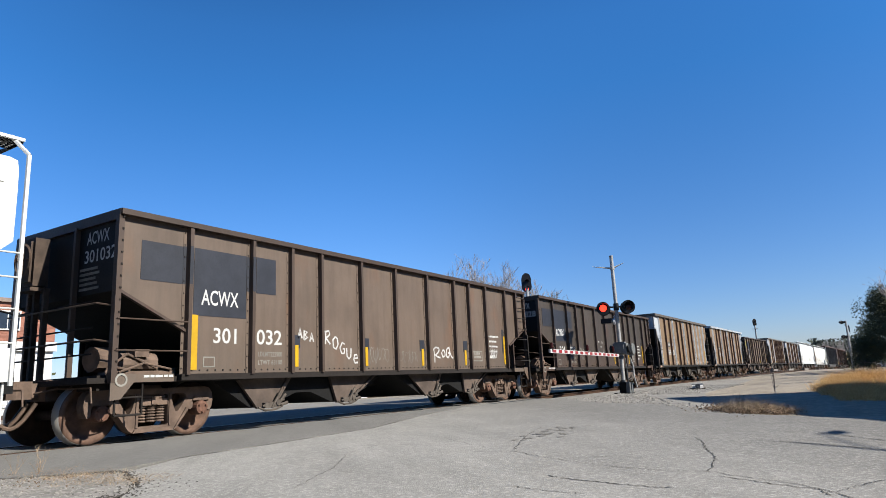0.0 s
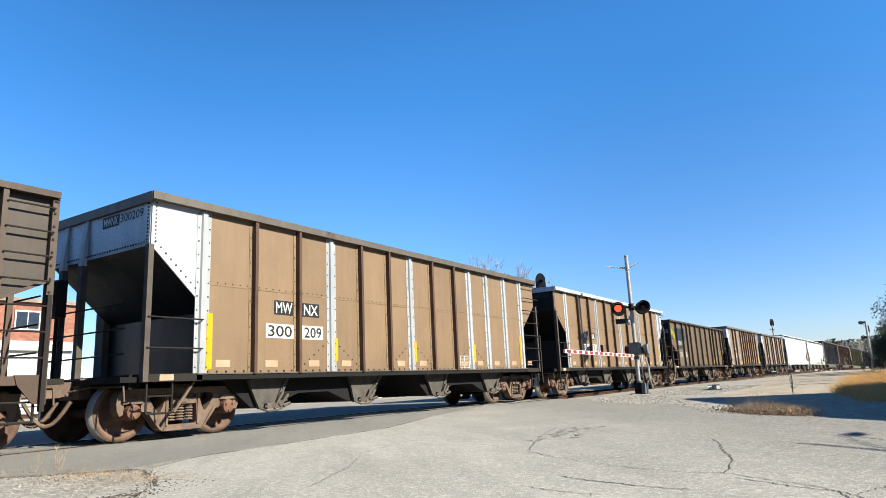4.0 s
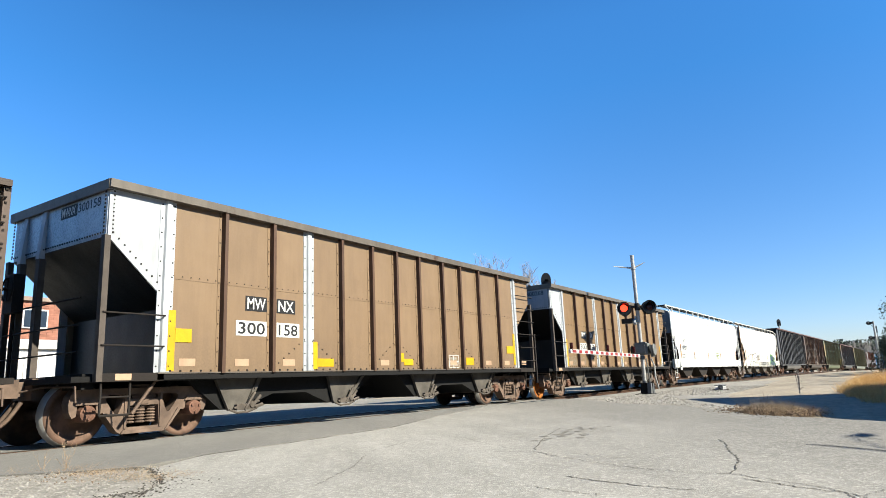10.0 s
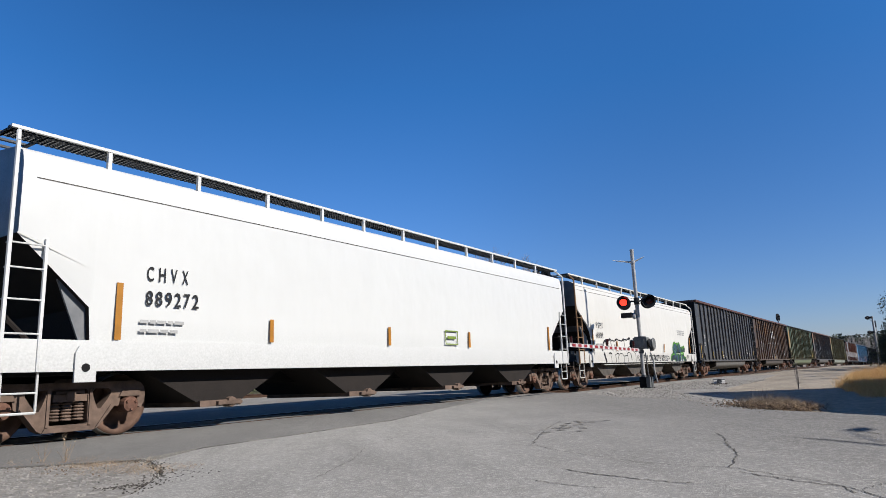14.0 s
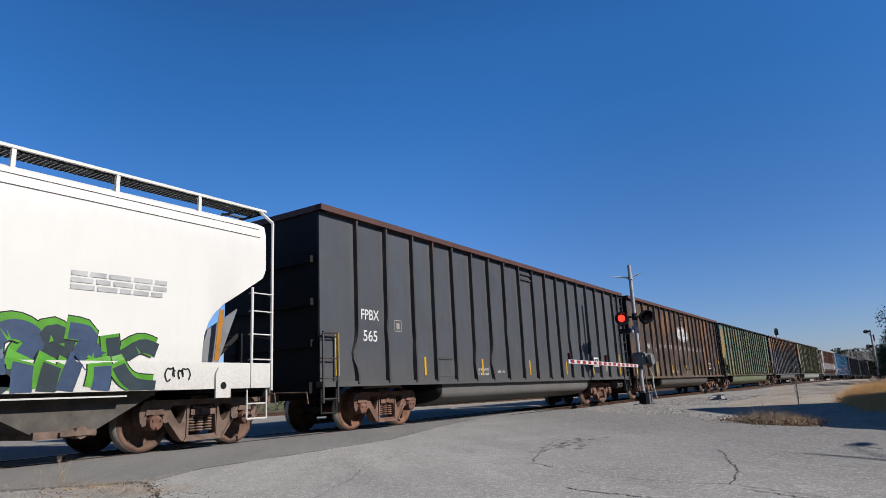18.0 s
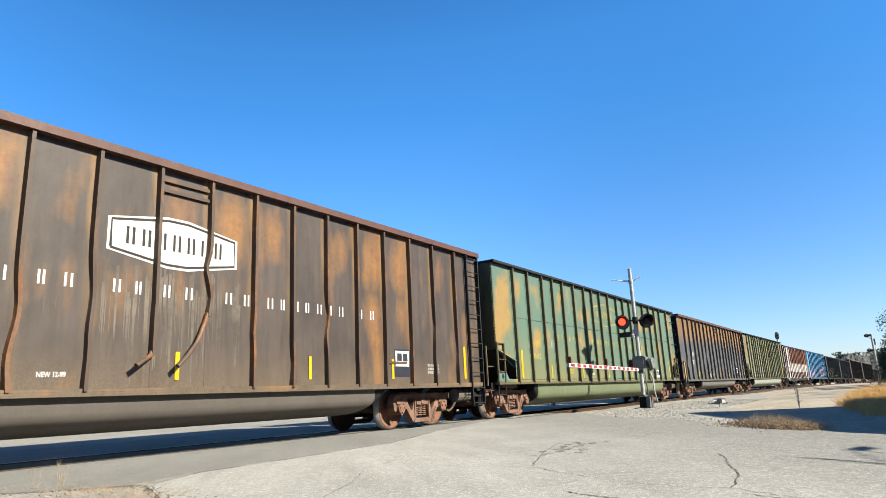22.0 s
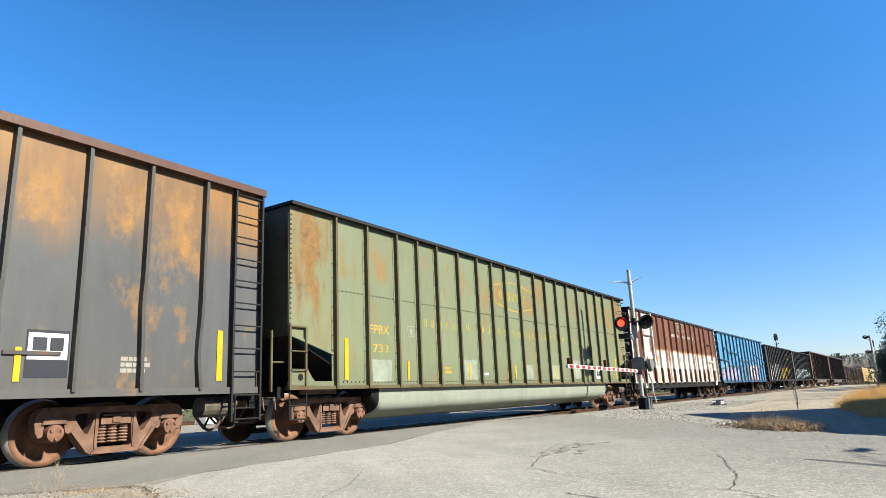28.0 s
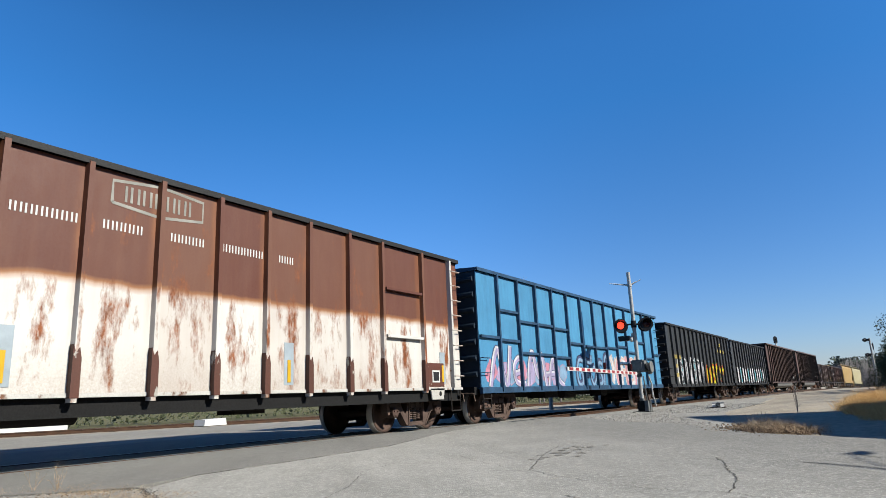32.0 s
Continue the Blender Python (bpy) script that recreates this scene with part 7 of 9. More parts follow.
OLIVEFIRST = paint("olive_paint_running_with_rust", lin(138, 142, 108), lin(128, 130, 100), lin(166, 126, 70), 0.45, 0.25, patch=2.2, stretch=0.22, soft=0.14, grain=(4.5, 0.55), core=0.05, tone=0.62, fleck=lin(96, 68, 60))
OLIVE = paint("olive_green_paint", lin(134, 142, 112), lin(126, 132, 104), lin(174, 134, 74), 0.53, 0.25, patch=2.2, stretch=0.22, soft=0.14, grain=(5.0, 0.58), core=0.07, tone=0.8, lobes=(1.0, 0.1), panels=0.04)
GREENPOST = paint("green_post_paint_worn_to_ochre_rust", lin(116, 108, 74), lin(88, 76, 54), lin(122, 86, 52), 0.5, 0.5, patch=3.0, soft=0.2)
GREENTUB = paint("pale_green_belly_paint", lin(138, 148, 112), lin(118, 126, 96), lin(140, 110, 80), 0.74, 0.4)
PALETUB = paint("pale_cream_belly_paint", lin(182, 190, 176), lin(156, 162, 146), lin(130, 110, 90), 0.76, 0.4)
MIXEDTOP = paint("grey_paint_rusty_top", lin(98, 100, 103), lin(80, 80, 82), lin(194, 142, 74), 0.53, 0.45, patch=1.3, soft=0.16, grain=(7.0, 0.68), core=0.06, tone=0.7, lobes=(1.0, 0.05), bands=[(lin(178, 128, 68), 3.05, 4.1)], wave=1.9, mud=(110, 96, 78), panels=0.05)
BOXRUST = paint("brown_over_white_paint", lin(236, 233, 226, 1.06), lin(172, 128, 98), lin(176, 100, 48), 0.53, 0.14, band=(lin(206, 144, 88), 2.52, 2.64), bands=[(lin(116, 66, 50), 2.6, 2.7)], patch=2.6, soft=0.12, grain=(9.0, 0.72), core=0.06, lobes=(0.3, 1.0), foot=(-0.1, 0.05), wave=0.24, panels=0.04, stretch=0.3, fleck=lin(120, 70, 46), edge=lin(170, 108, 66), mud=(150, 112, 80), muddy=0.5)
BOXWHITE = paint("chipped_white_paint", lin(230, 228, 222, 1.1), lin(200, 190, 176), lin(158, 104, 72), 0.57, 0.25, patch=1.8, soft=0.05)
BOXBROWN = paint("chipped_brown_paint", lin(112, 64, 48), lin(84, 52, 41), lin(222, 216, 206), 0.585, 0.3, patch=1.4, soft=0.02, tone=0.85)
BLUE = paint("bright_blue_paint", lin(92, 166, 210), lin(72, 132, 176), lin(120, 172, 204), 0.6, 0.6, patch=1.6, soft=0.2, stretch=0.35)
RIBGREY = paint("chipped_pale_rib_paint", lin(176, 178, 178), lin(120, 116, 112), lin(112, 72, 52), 0.52, 0.5, patch=1.6, soft=0.05)
BLUEPOST = plain("dark_blue_post", lin(52, 88, 122), 0.55, 0.0, 0.45)
DARKBOX = paint("black_boxcar_paint", lin(62, 64, 66), lin(48, 49, 50), lin(104, 88, 76), 0.76, 0.4)
DARKBOX2 = paint("charcoal_boxcar_paint", lin(76, 78, 80), lin(58, 58, 60), lin(110, 90, 70), 0.78, 0.4)
DARKPOST = plain("black_post", lin(34, 34, 35), 0.7)
FARBROWN = paint("dark_brown_far_paint", lin(104, 78, 66), lin(80, 62, 54), lin(110, 76, 56), 0.66, 0.4)
FARDUST = paint("dusty_brown_far_paint", lin(120, 98, 86), lin(96, 78, 70), lin(140, 100, 76), 0.6, 0.4)
FARRED = paint("red_brown_far_paint", lin(112, 74, 62), lin(92, 62, 54), lin(130, 90, 70), 0.66, 0.4)
FARYELLOW = paint("dull_yellow_far_paint", lin(196, 158, 84), lin(170, 140, 84), lin(140, 110, 70), 0.7, 0.4)
FARCREAM = paint("cream_far_paint", lin(196, 182, 136), lin(170, 156, 120), lin(150, 120, 80), 0.7, 0.4)


XNOR = [[(8.81, 1.88), (8.86, 1.72), (8.96, 1.57), (9.08, 1.5)], [(9.07, 1.75), (8.99, 1.53), (8.91, 1.32)], [(8.93, 1.54), (9.01, 1.37), (9.15, 1.3), (9.17, 1.48)],
        [(9.26, 1.14), (9.28, 1.38), (9.3, 1.62), (9.35, 1.71), (9.41, 1.54), (9.4, 1.33)], [(9.26, 1.4), (9.39, 1.43), (9.44, 1.3), (9.35, 1.27)],
        [(9.44, 1.38), (9.52, 1.27), (9.54, 1.11), (9.27, 1.17)], [(9.73, 1.58), (9.6, 1.38), (9.52, 1.25)]]
ROGU = [[(8.83, 1.54), (8.86, 1.38), (8.86, 1.2)], [(8.8, 1.52), (8.93, 1.59), (9.08, 1.56), (9.05, 1.47), (8.89, 1.38)], [(8.92, 1.38), (9.02, 1.34), (9.14, 1.32)],
        [(9.21, 1.47), (9.26, 1.35), (9.38, 1.39), (9.33, 1.52), (9.23, 1.5)], [(9.59, 1.59), (9.48, 1.55), (9.45, 1.39), (9.54, 1.33), (9.62, 1.44), (9.54, 1.45)],
        [(9.6, 1.62), (9.64, 1.46), (9.74, 1.33), (9.86, 1.36), (9.87, 1.51)]]


# ---------------------------------------------------------------- the train
def build_train():
    w = covered(-13.62, "CHVX", "889", HOPWHITE, "white", 1)
    h1 = hopper(5.65, "ACWX", "301", "032", BROWNA, COALSHADE, BROWNPOST, SOOTCHORD, style="plain", seed=1, limits=("LDLMT222900", "LTWT 63100"))
    tag(h1, "ROGUE", 4.66, 1.58, 1.12, 0.28, -0.1, CHALK, 0.02, "white sprayed word in slanting capitals")
    brush(h1, [(0.022, p) for p in ROGU], CHALK, -HALF - 0.006, "white sprayed word")
    tag(h1, "ABA", 3.86, 1.68, 0.5, 0.2, -0.03, CHALK, 0.02, "white sprayed scribble")
    scrawl(h1, 6.05, 1.2, 0.8, 0.35, OFFWHITE, 6, 24, 0.005)
    scrawl(h1, 7.3, 1.2, 0.8, 0.3, OFFWHITE, 6, 25, 0.005)
    scrawl(h1, 11.98, 1.34, 0.45, 0.28, CHALK, 7, 26, 0.008)
    h2 = hopper(21.37, "ACWX", "301", "828", BROWNB, COALSHADE, BROWNPOST, SOOTCHORD, style="dark", seed=2, limits=("LDLMT223200", "LTWT 62800"))
    s = Shape()
    stroke(s, [(6.59 + 0.32 * math.cos(t), 1.8 + 0.27 * math.sin(t)) for t in np.linspace(3.55, 6.1, 14)], 0.022, -HALF - 0.005)
    for x, z in ((6.31, 2.07), (6.72, 2.06), (6.54, 1.86)):
        s.face([(x + 0.05 * math.cos(t), -HALF - 0.005, z + 0.045 * math.sin(t)) for t in np.linspace(0, 6.28, 11)[:-1]])
    part("graffiti_face", s, CHALK, h2, "white sprayed smile", fix=False)
    brush(h2, [(0.02, p) for p in XNOR], CHALK, -HALF - 0.006, "white sprayed tag")
    plate(h2, "primer_patch", 8.3, 1.15, 8.48, 1.72, PATCHBLUE)
    scrawl(h2, 3.9, 1.3, 0.5, 0.5, OFFWHITE, 4, 32, 0.01)
    hopper(37.32, "MWNX", "300", "209", TANA, COALSHADE, TANPOST, TANCHORD, (0, 3, 6, 9, 10, 11, 12), 3.92, "tan", 3)
    h4 = hopper(53.07, "MWNX", "300", "121", TANA, COALSHADE, TANPOST, WHITEPAINT, (0, 3, 6, 9, 12), 3.92, "tan", 5, front=False, tailwhite=True)
    s = Shape()
    s.face([(8.15, -HALF - 0.004, 1.3), (8.66, -HALF - 0.004, 1.36), (8.6, -HALF - 0.004, 1.56), (8.48, -HALF - 0.004, 1.75), (8.3, -HALF - 0.004, 1.9), (8.11, -HALF - 0.004, 1.93)])
    part("bare_patch", s, GREYPATCH, h4, "pale scraped patch", fix=False)
    h5 = hopper(68.5, "ACWX", "300", "955", BROWNC, COALSHADE, BROWNPOST, SOOTCHORD, style="plain", seed=4, patch=NAVYPATCH, stencils=(("REBODY 03-99", 0.62), ("EXW 10-8 H 12-4", 0.57), ("EW 10-0 H 12-2", 0.57), ("CUFT 3030", 0.55), ("H-62R", 0.36)), limits=("LDLMT221700", "LTWT 64300"))
    brush(h5, [(0.036, [(0.31, 3.06), (0.37, 2.95), (0.4, 2.73)]), (0.03, [(0.36, 3.04), (0.43, 3.06), (0.5, 2.82), (0.5, 3.09)]), (0.03, [(0.5, 3.09), (0.55, 3.02), (0.6, 2.8), (0.63, 2.84), (0.62, 3.09)]), (0.034, [(0.74, 3.1), (0.84, 3.16), (0.86, 3.05), (0.78, 2.75), (0.76, 2.6)]),
               (0.034, [(0.76, 2.6), (0.86, 2.62), (0.95, 2.54), (1.0, 2.86)]), (0.014, [(0.52, 2.69), (0.6, 2.73), (0.68, 2.69)])], SPRAYYELLOW, -HALF - 0.009, "yellow sprayed tag")
    h6 = hopper(84.36, "MWNX", "300", "158", TANA, COALSHADE, TANPOST, TANCHORD, (0, 3, 12), 3.92, "tan", 7)
    for x, z, ww, hh in ((1.1, 1.05, 0.13, 0.96), (1.234, 1.5, 0.3, 0.22), (4.3, 1.05, 0.12, 0.54), (4.424, 1.1, 0.46, 0.16), (7.12, 1.2, 0.14, 0.2), (7.264, 1.12, 0.36, 0.15), (10.03, 1.12, 0.4, 0.2), (12.37, 1.46, 0.42, 0.22), (12.794, 1.12, 0.12, 0.93)):
        plate(h6, "reflector_patch", x, z, x + ww, z + hh, YELLOW, -HALF - 0.0085)
    h7 = hopper(100.09, "MWNX", "300", "268", TANB, COALSHADE, TANPOST, TANCHORD, (0, 3, 6, 9, 12), 3.92, "tan", 9, fresh=(0,))
    scrawl(h7, 1.25, 1.1, 0.85, 0.34, OFFWHITE, 5, 51, 0.01)
    scrawl(h7, 2.3, 1.12, 0.6, 0.3, OFFWHITE, 4, 52, 0.01)
    w8 = covered(115.35, "CHVX", "889272", HOPWHITE, "white", 2, 18.15)
    s = Shape()
    for a, b, c, d in ((0, 0, 0.6, 0.03), (0, 0.34, 0.6, 0.37), (0, 0.03, 0.03, 0.34), (0.57, 0.03, 0.6, 0.34), (0.1, 0.15, 0.5, 0.22)):
        s.box(10.3 + a, -1.558, 1.48 + b, 10.3 + c, -1.552, 1.48 + d)
    part("label_frame", s, LIMEPAINT, w8, "thin lime-green label frame")
    w9 = covered(134.55, "PSPX", "6881", HOPGREY, "grey", 3)
    skin = lambda z: -1.566 if z < 1.39 else -1.508 - 0.04 * (z - 1.36)
    # a big black-outlined throw-up over sill and body
    brush(w9, [(0.07, [(2.82, 0.96), (2.71, 1.17), (2.6, 1.33)]), (0.05, [(2.6, 1.41), (2.62, 1.49), (2.68, 1.66), (2.79, 1.79), (2.92, 1.83)]),
               (0.024, [(2.92, 1.83), (3.2, 1.82), (3.38, 1.89), (3.53, 1.91), (3.69, 1.85), (3.79, 1.88), (4.0, 1.84), (4.16, 1.9), (4.33, 1.94), (4.5, 1.9), (4.74, 1.89), (4.92, 1.86)])], SPRAYBLACK, skin, "black-outlined sprayed letters")
    brush(w9, [(0.024, [(4.92, 1.86), (5.11, 1.95), (5.21, 1.96), (5.4, 1.94), (5.63, 1.93), (5.84, 2.01), (6.01, 2.04), (6.07, 1.85), (6.11, 1.64), (6.3, 1.61), (6.5, 1.45), (6.59, 1.27), (6.57, 1.05), (6.53, 0.97)]),
               (0.05, [(3.3, 1.86), (3.42, 1.9), (3.55, 1.9)]), (0.045, [(4.1, 1.89), (4.3, 1.93)]), (0.045, [(5.0, 1.9), (5.2, 1.95)]), (0.045, [(5.78, 1.97), (6.0, 2.02)]),
               (0.02, [(3.55, 1.83), (3.61, 1.7), (3.72, 1.55), (3.83, 1.41)]), (0.022, [(3.9, 1.3), (3.96, 1.1), (3.96, 0.97)]), (0.02, [(4.35, 1.87), (4.43, 1.68), (4.51, 1.54), (4.53, 1.41)])], SPRAYBLACK, skin, "black-outlined sprayed letters")
    brush(w9, [(0.017, [(4.48, 1.32), (4.76, 1.32), (4.91, 1.25), (4.99, 1.13), (4.95, 0.97)]), (0.02, [(5.21, 1.93), (5.28, 1.76), (5.31, 1.59)]),
               (0.018, [(4.79, 1.45), (5.05, 1.52), (5.31, 1.58), (5.44, 1.54), (5.47, 1.41)]), (0.018, [(5.47, 1.36), (5.44, 1.26), (5.0, 1.22)]), (0.015, [(5.42, 1.33), (5.57, 1.37), (5.78, 1.38), (5.87, 1.34)]),
              ], SPRAYBLACK, skin)
    brush(w9, [(0.018, [(5.44, 1.26), (5.5, 1.13), (5.48, 0.97)]), (0.02, [(5.6, 1.57), (5.84, 1.62), (6.11, 1.64)]), (0.02, [(3.22, 1.71), (3.25, 1.62), (3.26, 1.5)]), (0.022, [(4.05, 1.71), (4.09, 1.5)]),
               (0.03, [(3.13, 1.29), (3.24, 1.34), (3.32, 1.35), (3.41, 1.33), (3.51, 1.29)]), (0.016, [(3.32, 1.31), (3.39, 1.17), (3.44, 0.97)]), (0.026, [(4.03, 1.26), (4.13, 1.32), (4.26, 1.33), (4.4, 1.26)]),
               (0.016, [(4.22, 1.28), (4.26, 0.97)]), (0.035, [(5.9, 1.33), (5.98, 1.2), (6.0, 1.04)])], SPRAYBLACK, skin)
    # smaller tags after it
    brush(w9, [(0.016, [(6.5, 1.84), (6.6, 1.66)]), (0.016, [(6.42, 1.72), (6.66, 1.78)]), (0.016, [(6.75, 1.86), (6.9, 1.7)]), (0.016, [(6.9, 1.88), (6.76, 1.7)]), (0.018, [(6.6, 1.66), (6.72, 1.5), (6.9, 1.41), (7.06, 1.56), (7.1, 2.0)]),
               (0.015, [(6.86, 1.66), (6.74, 1.6), (6.9, 1.57), (6.78, 1.5), (6.92, 1.47)]), (0.02, [(7.1, 1.7), (7.22, 1.86), (7.24, 1.7), (7.36, 1.98), (7.34, 2.12)]), (0.018, [(7.34, 1.66), (7.4, 1.5), (7.6, 1.46), (7.84, 1.55), (7.94, 1.76), (7.82, 1.94), (7.62, 1.92), (7.52, 1.75), (7.48, 1.5)]),
              ], SPRAYBLACK, skin)
    brush(w9, [(0.016, [(7.64, 1.7), (7.86, 1.76)]), (0.016, [(7.74, 1.85), (7.76, 1.64)]), (0.02, [(6.8, 1.26), (6.82, 1.0)]), (0.018, [(6.92, 1.24), (7.06, 1.2), (6.94, 1.13), (7.08, 1.07), (6.92, 1.0)]), (0.016, [(7.2, 1.16), (7.42, 1.18)]), (0.016, [(7.2, 1.06), (7.42, 1.08)])], SPRAYBLACK, skin)
    for text, x0, x1 in (("AZEK", 7.5, 8.42), ("INSANITY", 8.6, 10.5), ("KILLS", 10.68, 11.78)):
        tag(w9, text, x0, 1.0, x1 - x0, 0.28, 0.0, SPRAYBLACK, 0.027, "black sprayed letter", BLADE, skin)
    for pts in ([(11.82, 1.24), (11.95, 1.2), (12.12, 1.19)], [(11.82, 1.08), (11.95, 1.1), (12.12, 1.1)], [(8.5, 1.16), (8.53, 1.15)], [(10.57, 1.15), (10.6, 1.14)]):
        brush(w9, [(0.02, pts)], SPRAYBLACK, skin)
    forms = [[[(0.04, 0.0), (0.1, 0.2), (0.22, 0.26), (0.36, 0.22)], [(0.3, 0.2), (0.36, 0.05)]], [[(0.3, 0.25), (0.29, 0.72), (0.36, 0.9), (0.44, 0.76), (0.4, 0.42), (0.4, 0.02)]],
             [[(0.47, 0.5), (0.5, 0.86), (0.56, 0.74), (0.51, 0.4), (0.49, 0.02)]], [[(0.57, 0.92), (0.66, 0.84), (0.6, 0.45), (0.56, 0.02)], [(0.62, 0.44), (0.7, 0.62), (0.72, 0.3), (0.71, 0.02)]],
             [[(0.76, 0.84), (0.79, 0.4), (0.86, 0.12), (0.97, 0.06)], [(0.8, 0.5), (0.9, 0.72), (0.98, 0.66)]]]
    wild(w9, 12.3, 0.98, 3.32, 0.94, 5, (SPRAYGREEN, TEALDARK, TEALBLUE), SPRAYBLACK, 64, skin, "bright green sprayed shapes filled dark blue-grey", 0.34, forms, 0.36, (0.045, -0.04), 0.018)
    small_print(w9, 14.2, 2.36, 1.5, 0.3, FADEPRINT, 3, 66, -1.549)
    scrawl(w9, 15.75, 1.08, 0.4, 0.25, SPRAYBLACK, 4, 67, 0.012, -1.567)
    g10 = gondola(153.72, "FPBX", "565", SLATE, COALSHADE, REDCHORD, SLATEPOST, SLATETUB, "grey", 1)
    scrawl(g10, 4.3, 1.18, 0.6, 0.34, CHALK, 4, 71, 0.01)
    plate(g10, "panel_cover", 4.2, 1.12, 5.0, 1.55, SLATE)
    gondola(173.74, "FPBX", "660", RUSTBROWN, COALSHADE, REDCHORD, RUSTPOST, BROWNTUB, "brown", 2)
    gondola(193.77, "FPBX", "842", GREENA, GREENPOST, DARKPOST, GREENPOST, GREENTUB, "green", 3, (GREENFIRST, GREENCLEAN, GREENDUSTY))
    gondola(215.15, "FPBX", "537", MIXEDTOP, COALSHADE, REDCHORD, SLATEPOST, SLATETUB, "mixed", 4)
    g14 = gondola(234.97, "FPBX", "733", OLIVE, GREENPOST, DARKPOST, GREENPOST, PALETUB, "olive", 5, (OLIVEFIRST,))
    for x, ww, z, hh in ((2.5, 0.7, 1.1, 0.5), (6.26, 0.78, 1.15, 0.53), (10.0, 0.62, 1.16, 0.44), (12.0, 0.7, 1.16, 0.46), (13.9, 0.74, 1.17, 0.65)):
        plate(g14, "primer_patch", x, z, x + ww, z + hh, PRIMER, label="pale grey-green primer patch")
    b15, xs = boxcar(256.08, BOXRUST, BOXWHITE, plain("dark_navy_end", lin(44, 50, 60), 0.6), BOXRUST, "rust", 18.1, 4.47, "boxcar with brown upper and rust-streaked white lower sides")
    fm = Shape().prism([(-0.064, -0.04), (0.064, -0.04), (0.062, 0.5), (0.03, 0.66), (-0.02, 0.58), (-0.062, 0.7)], -0.108, -0.004).mesh("post_foot", BOXBROWN)
    for x in xs[2:-1]:
        part("post_foot", fm, BOXBROWN, b15, "rusty brown post foot", at=(x, -HALF, 0.98))
    for x, n in ((6.84, 7), (8.13, 5), (9.27, 5), (10.3, 7), (11.62, 3)):
        s = Shape()
        for i in range(n):
            a = x + i * 0.136
            if all(abs(a + 0.05 - q) > 0.09 for q in xs):
                s.box(a, -HALF - 0.006, 3.44, a + 0.026, -HALF - 0.003, 3.58).box(a + 0.064, -HALF - 0.006, 3.44, a + 0.09, -HALF - 0.003, 3.58)
        part("name_lettering", s, WHITE, b15)
    s = Shape()
    hx, hz, hw, hh = 8.24, 3.8, 1.62, 0.5
    ring = [(hx + a * hw, hz + b * hh) for a, b in ((0, 0.15), (0.44, 0.0), (0.56, 0.0), (1, 0.15), (1, 0.85), (0.56, 1.0), (0.44, 1.0), (0, 0.85))]
    stroke(s, ring + ring[:1], 0.025, -HALF - 0.006)
    for i in range(6):
        a = hx + 0.2 + i * 0.21
        s.box(a, -HALF - 0.007, hz + 0.12, a + 0.04, -HALF - 0.004, hz + 0.38).box(a + 0.09, -HALF - 0.007, hz + 0.12, a + 0.13, -HALF - 0.004, hz + 0.38)
    part("emblem", s, OFFWHITE, b15, "faded white six-sided emblem")
    for x in (0.9, 4.6, 6.95, 11.9, 17.2):
        plate(b15, "reflector_backing", x - 0.12, 1.1, x + 0.12, 2.35 if x < 1 else 1.9, TAPEGREY)
    yellow_marks(b15, [0.87], 1.15, 0.95, YELLOW, 0.1)
    yellow_marks(b15, [4.6, 6.95, 11.9, 17.2], 1.15, 0.42, YELLOW, 0.08)
    plate(b15, "corner_strip", 0.03, 0.98, 0.17, 4.36, BOXWHITE, -HALF - 0.02, "chipped white corner strip")
    part("white_post", Shape().prism([(-0.045, 0.0), (-0.035, -0.112), (0.035, -0.112), (0.045, 0.0)], 1.9, 4.38, 0, "z"), BOXWHITE, b15, "chipped white side post", at=(0.48, -HALF, 0))
    part("white_post", Shape().prism([(-0.065, 0.0), (-0.05, -0.114), (0.05, -0.114), (0.065, 0.0)], 1.75, 4.38, 0, "z"), BOXWHITE, b15, "chipped white door post", at=(3.18, -HALF, 0))
    for x in (1.2, 16.6):
        s = Shape().prism([(x, 0.99), (x + 0.62, 0.99), (x + 0.56, 0.72), (x + 0.06, 0.72)], -HALF - 0.03, -HALF)
        part("jacking_plate", s, BOXWHITE, b15, "chipped white jacking plate")
        part("jacking_hole", Shape().lathe([(0.0, -0.004), (0.06, -0.004), (0.06, 0.0), (0.0, 0.0)], (x + 0.42, -HALF - 0.031, 0.86), 12), BLACK, b15)
    for z in (3.2, 2.05):
        part("door_bar", Shape().box(1.66, -HALF - 0.04, z, 3.12, -HALF, z + 0.07), BOXBROWN, b15)
    for z in (3.28, 2.17):
        part("side_shelf", Shape().box(14.85, -HALF - 0.1, z, 16.28, -HALF, z + 0.06), BOXWHITE if z < 3 else BOXBROWN, b15, "chipped shelf between two posts")
    plate(b15, "repaint_patch", 16.42, 1.03, 17.25, 1.62, BOXBROWN, -HALF - 0.004, "brown repaint patch at the corner")
    plate(b15, "stencil_box", 16.72, 1.14, 17.05, 1.44, WHITE, -HALF - 0.009)
    plate(b15, "stencil_box", 16.76, 1.18, 17.01, 1.4, DARKLET, -HALF - 0.012)
    part("white_post", Shape().prism([(-0.05, 0.0), (-0.04, -0.112), (0.04, -0.112), (0.05, 0.0)], 1.0, 4.38, 0, "z"), BOXWHITE, b15, "chipped white corner post", at=(17.62, -HALF, 0))
    b16, xs = boxcar(275.2, BLUE, BLUE, plain("dark_blue_end", lin(40, 56, 72), 0.6), BLUEPOST, "blue", 18.2, 4.45, "bright blue boxcar covered in graffiti", 13)
    rng = random.Random(8)
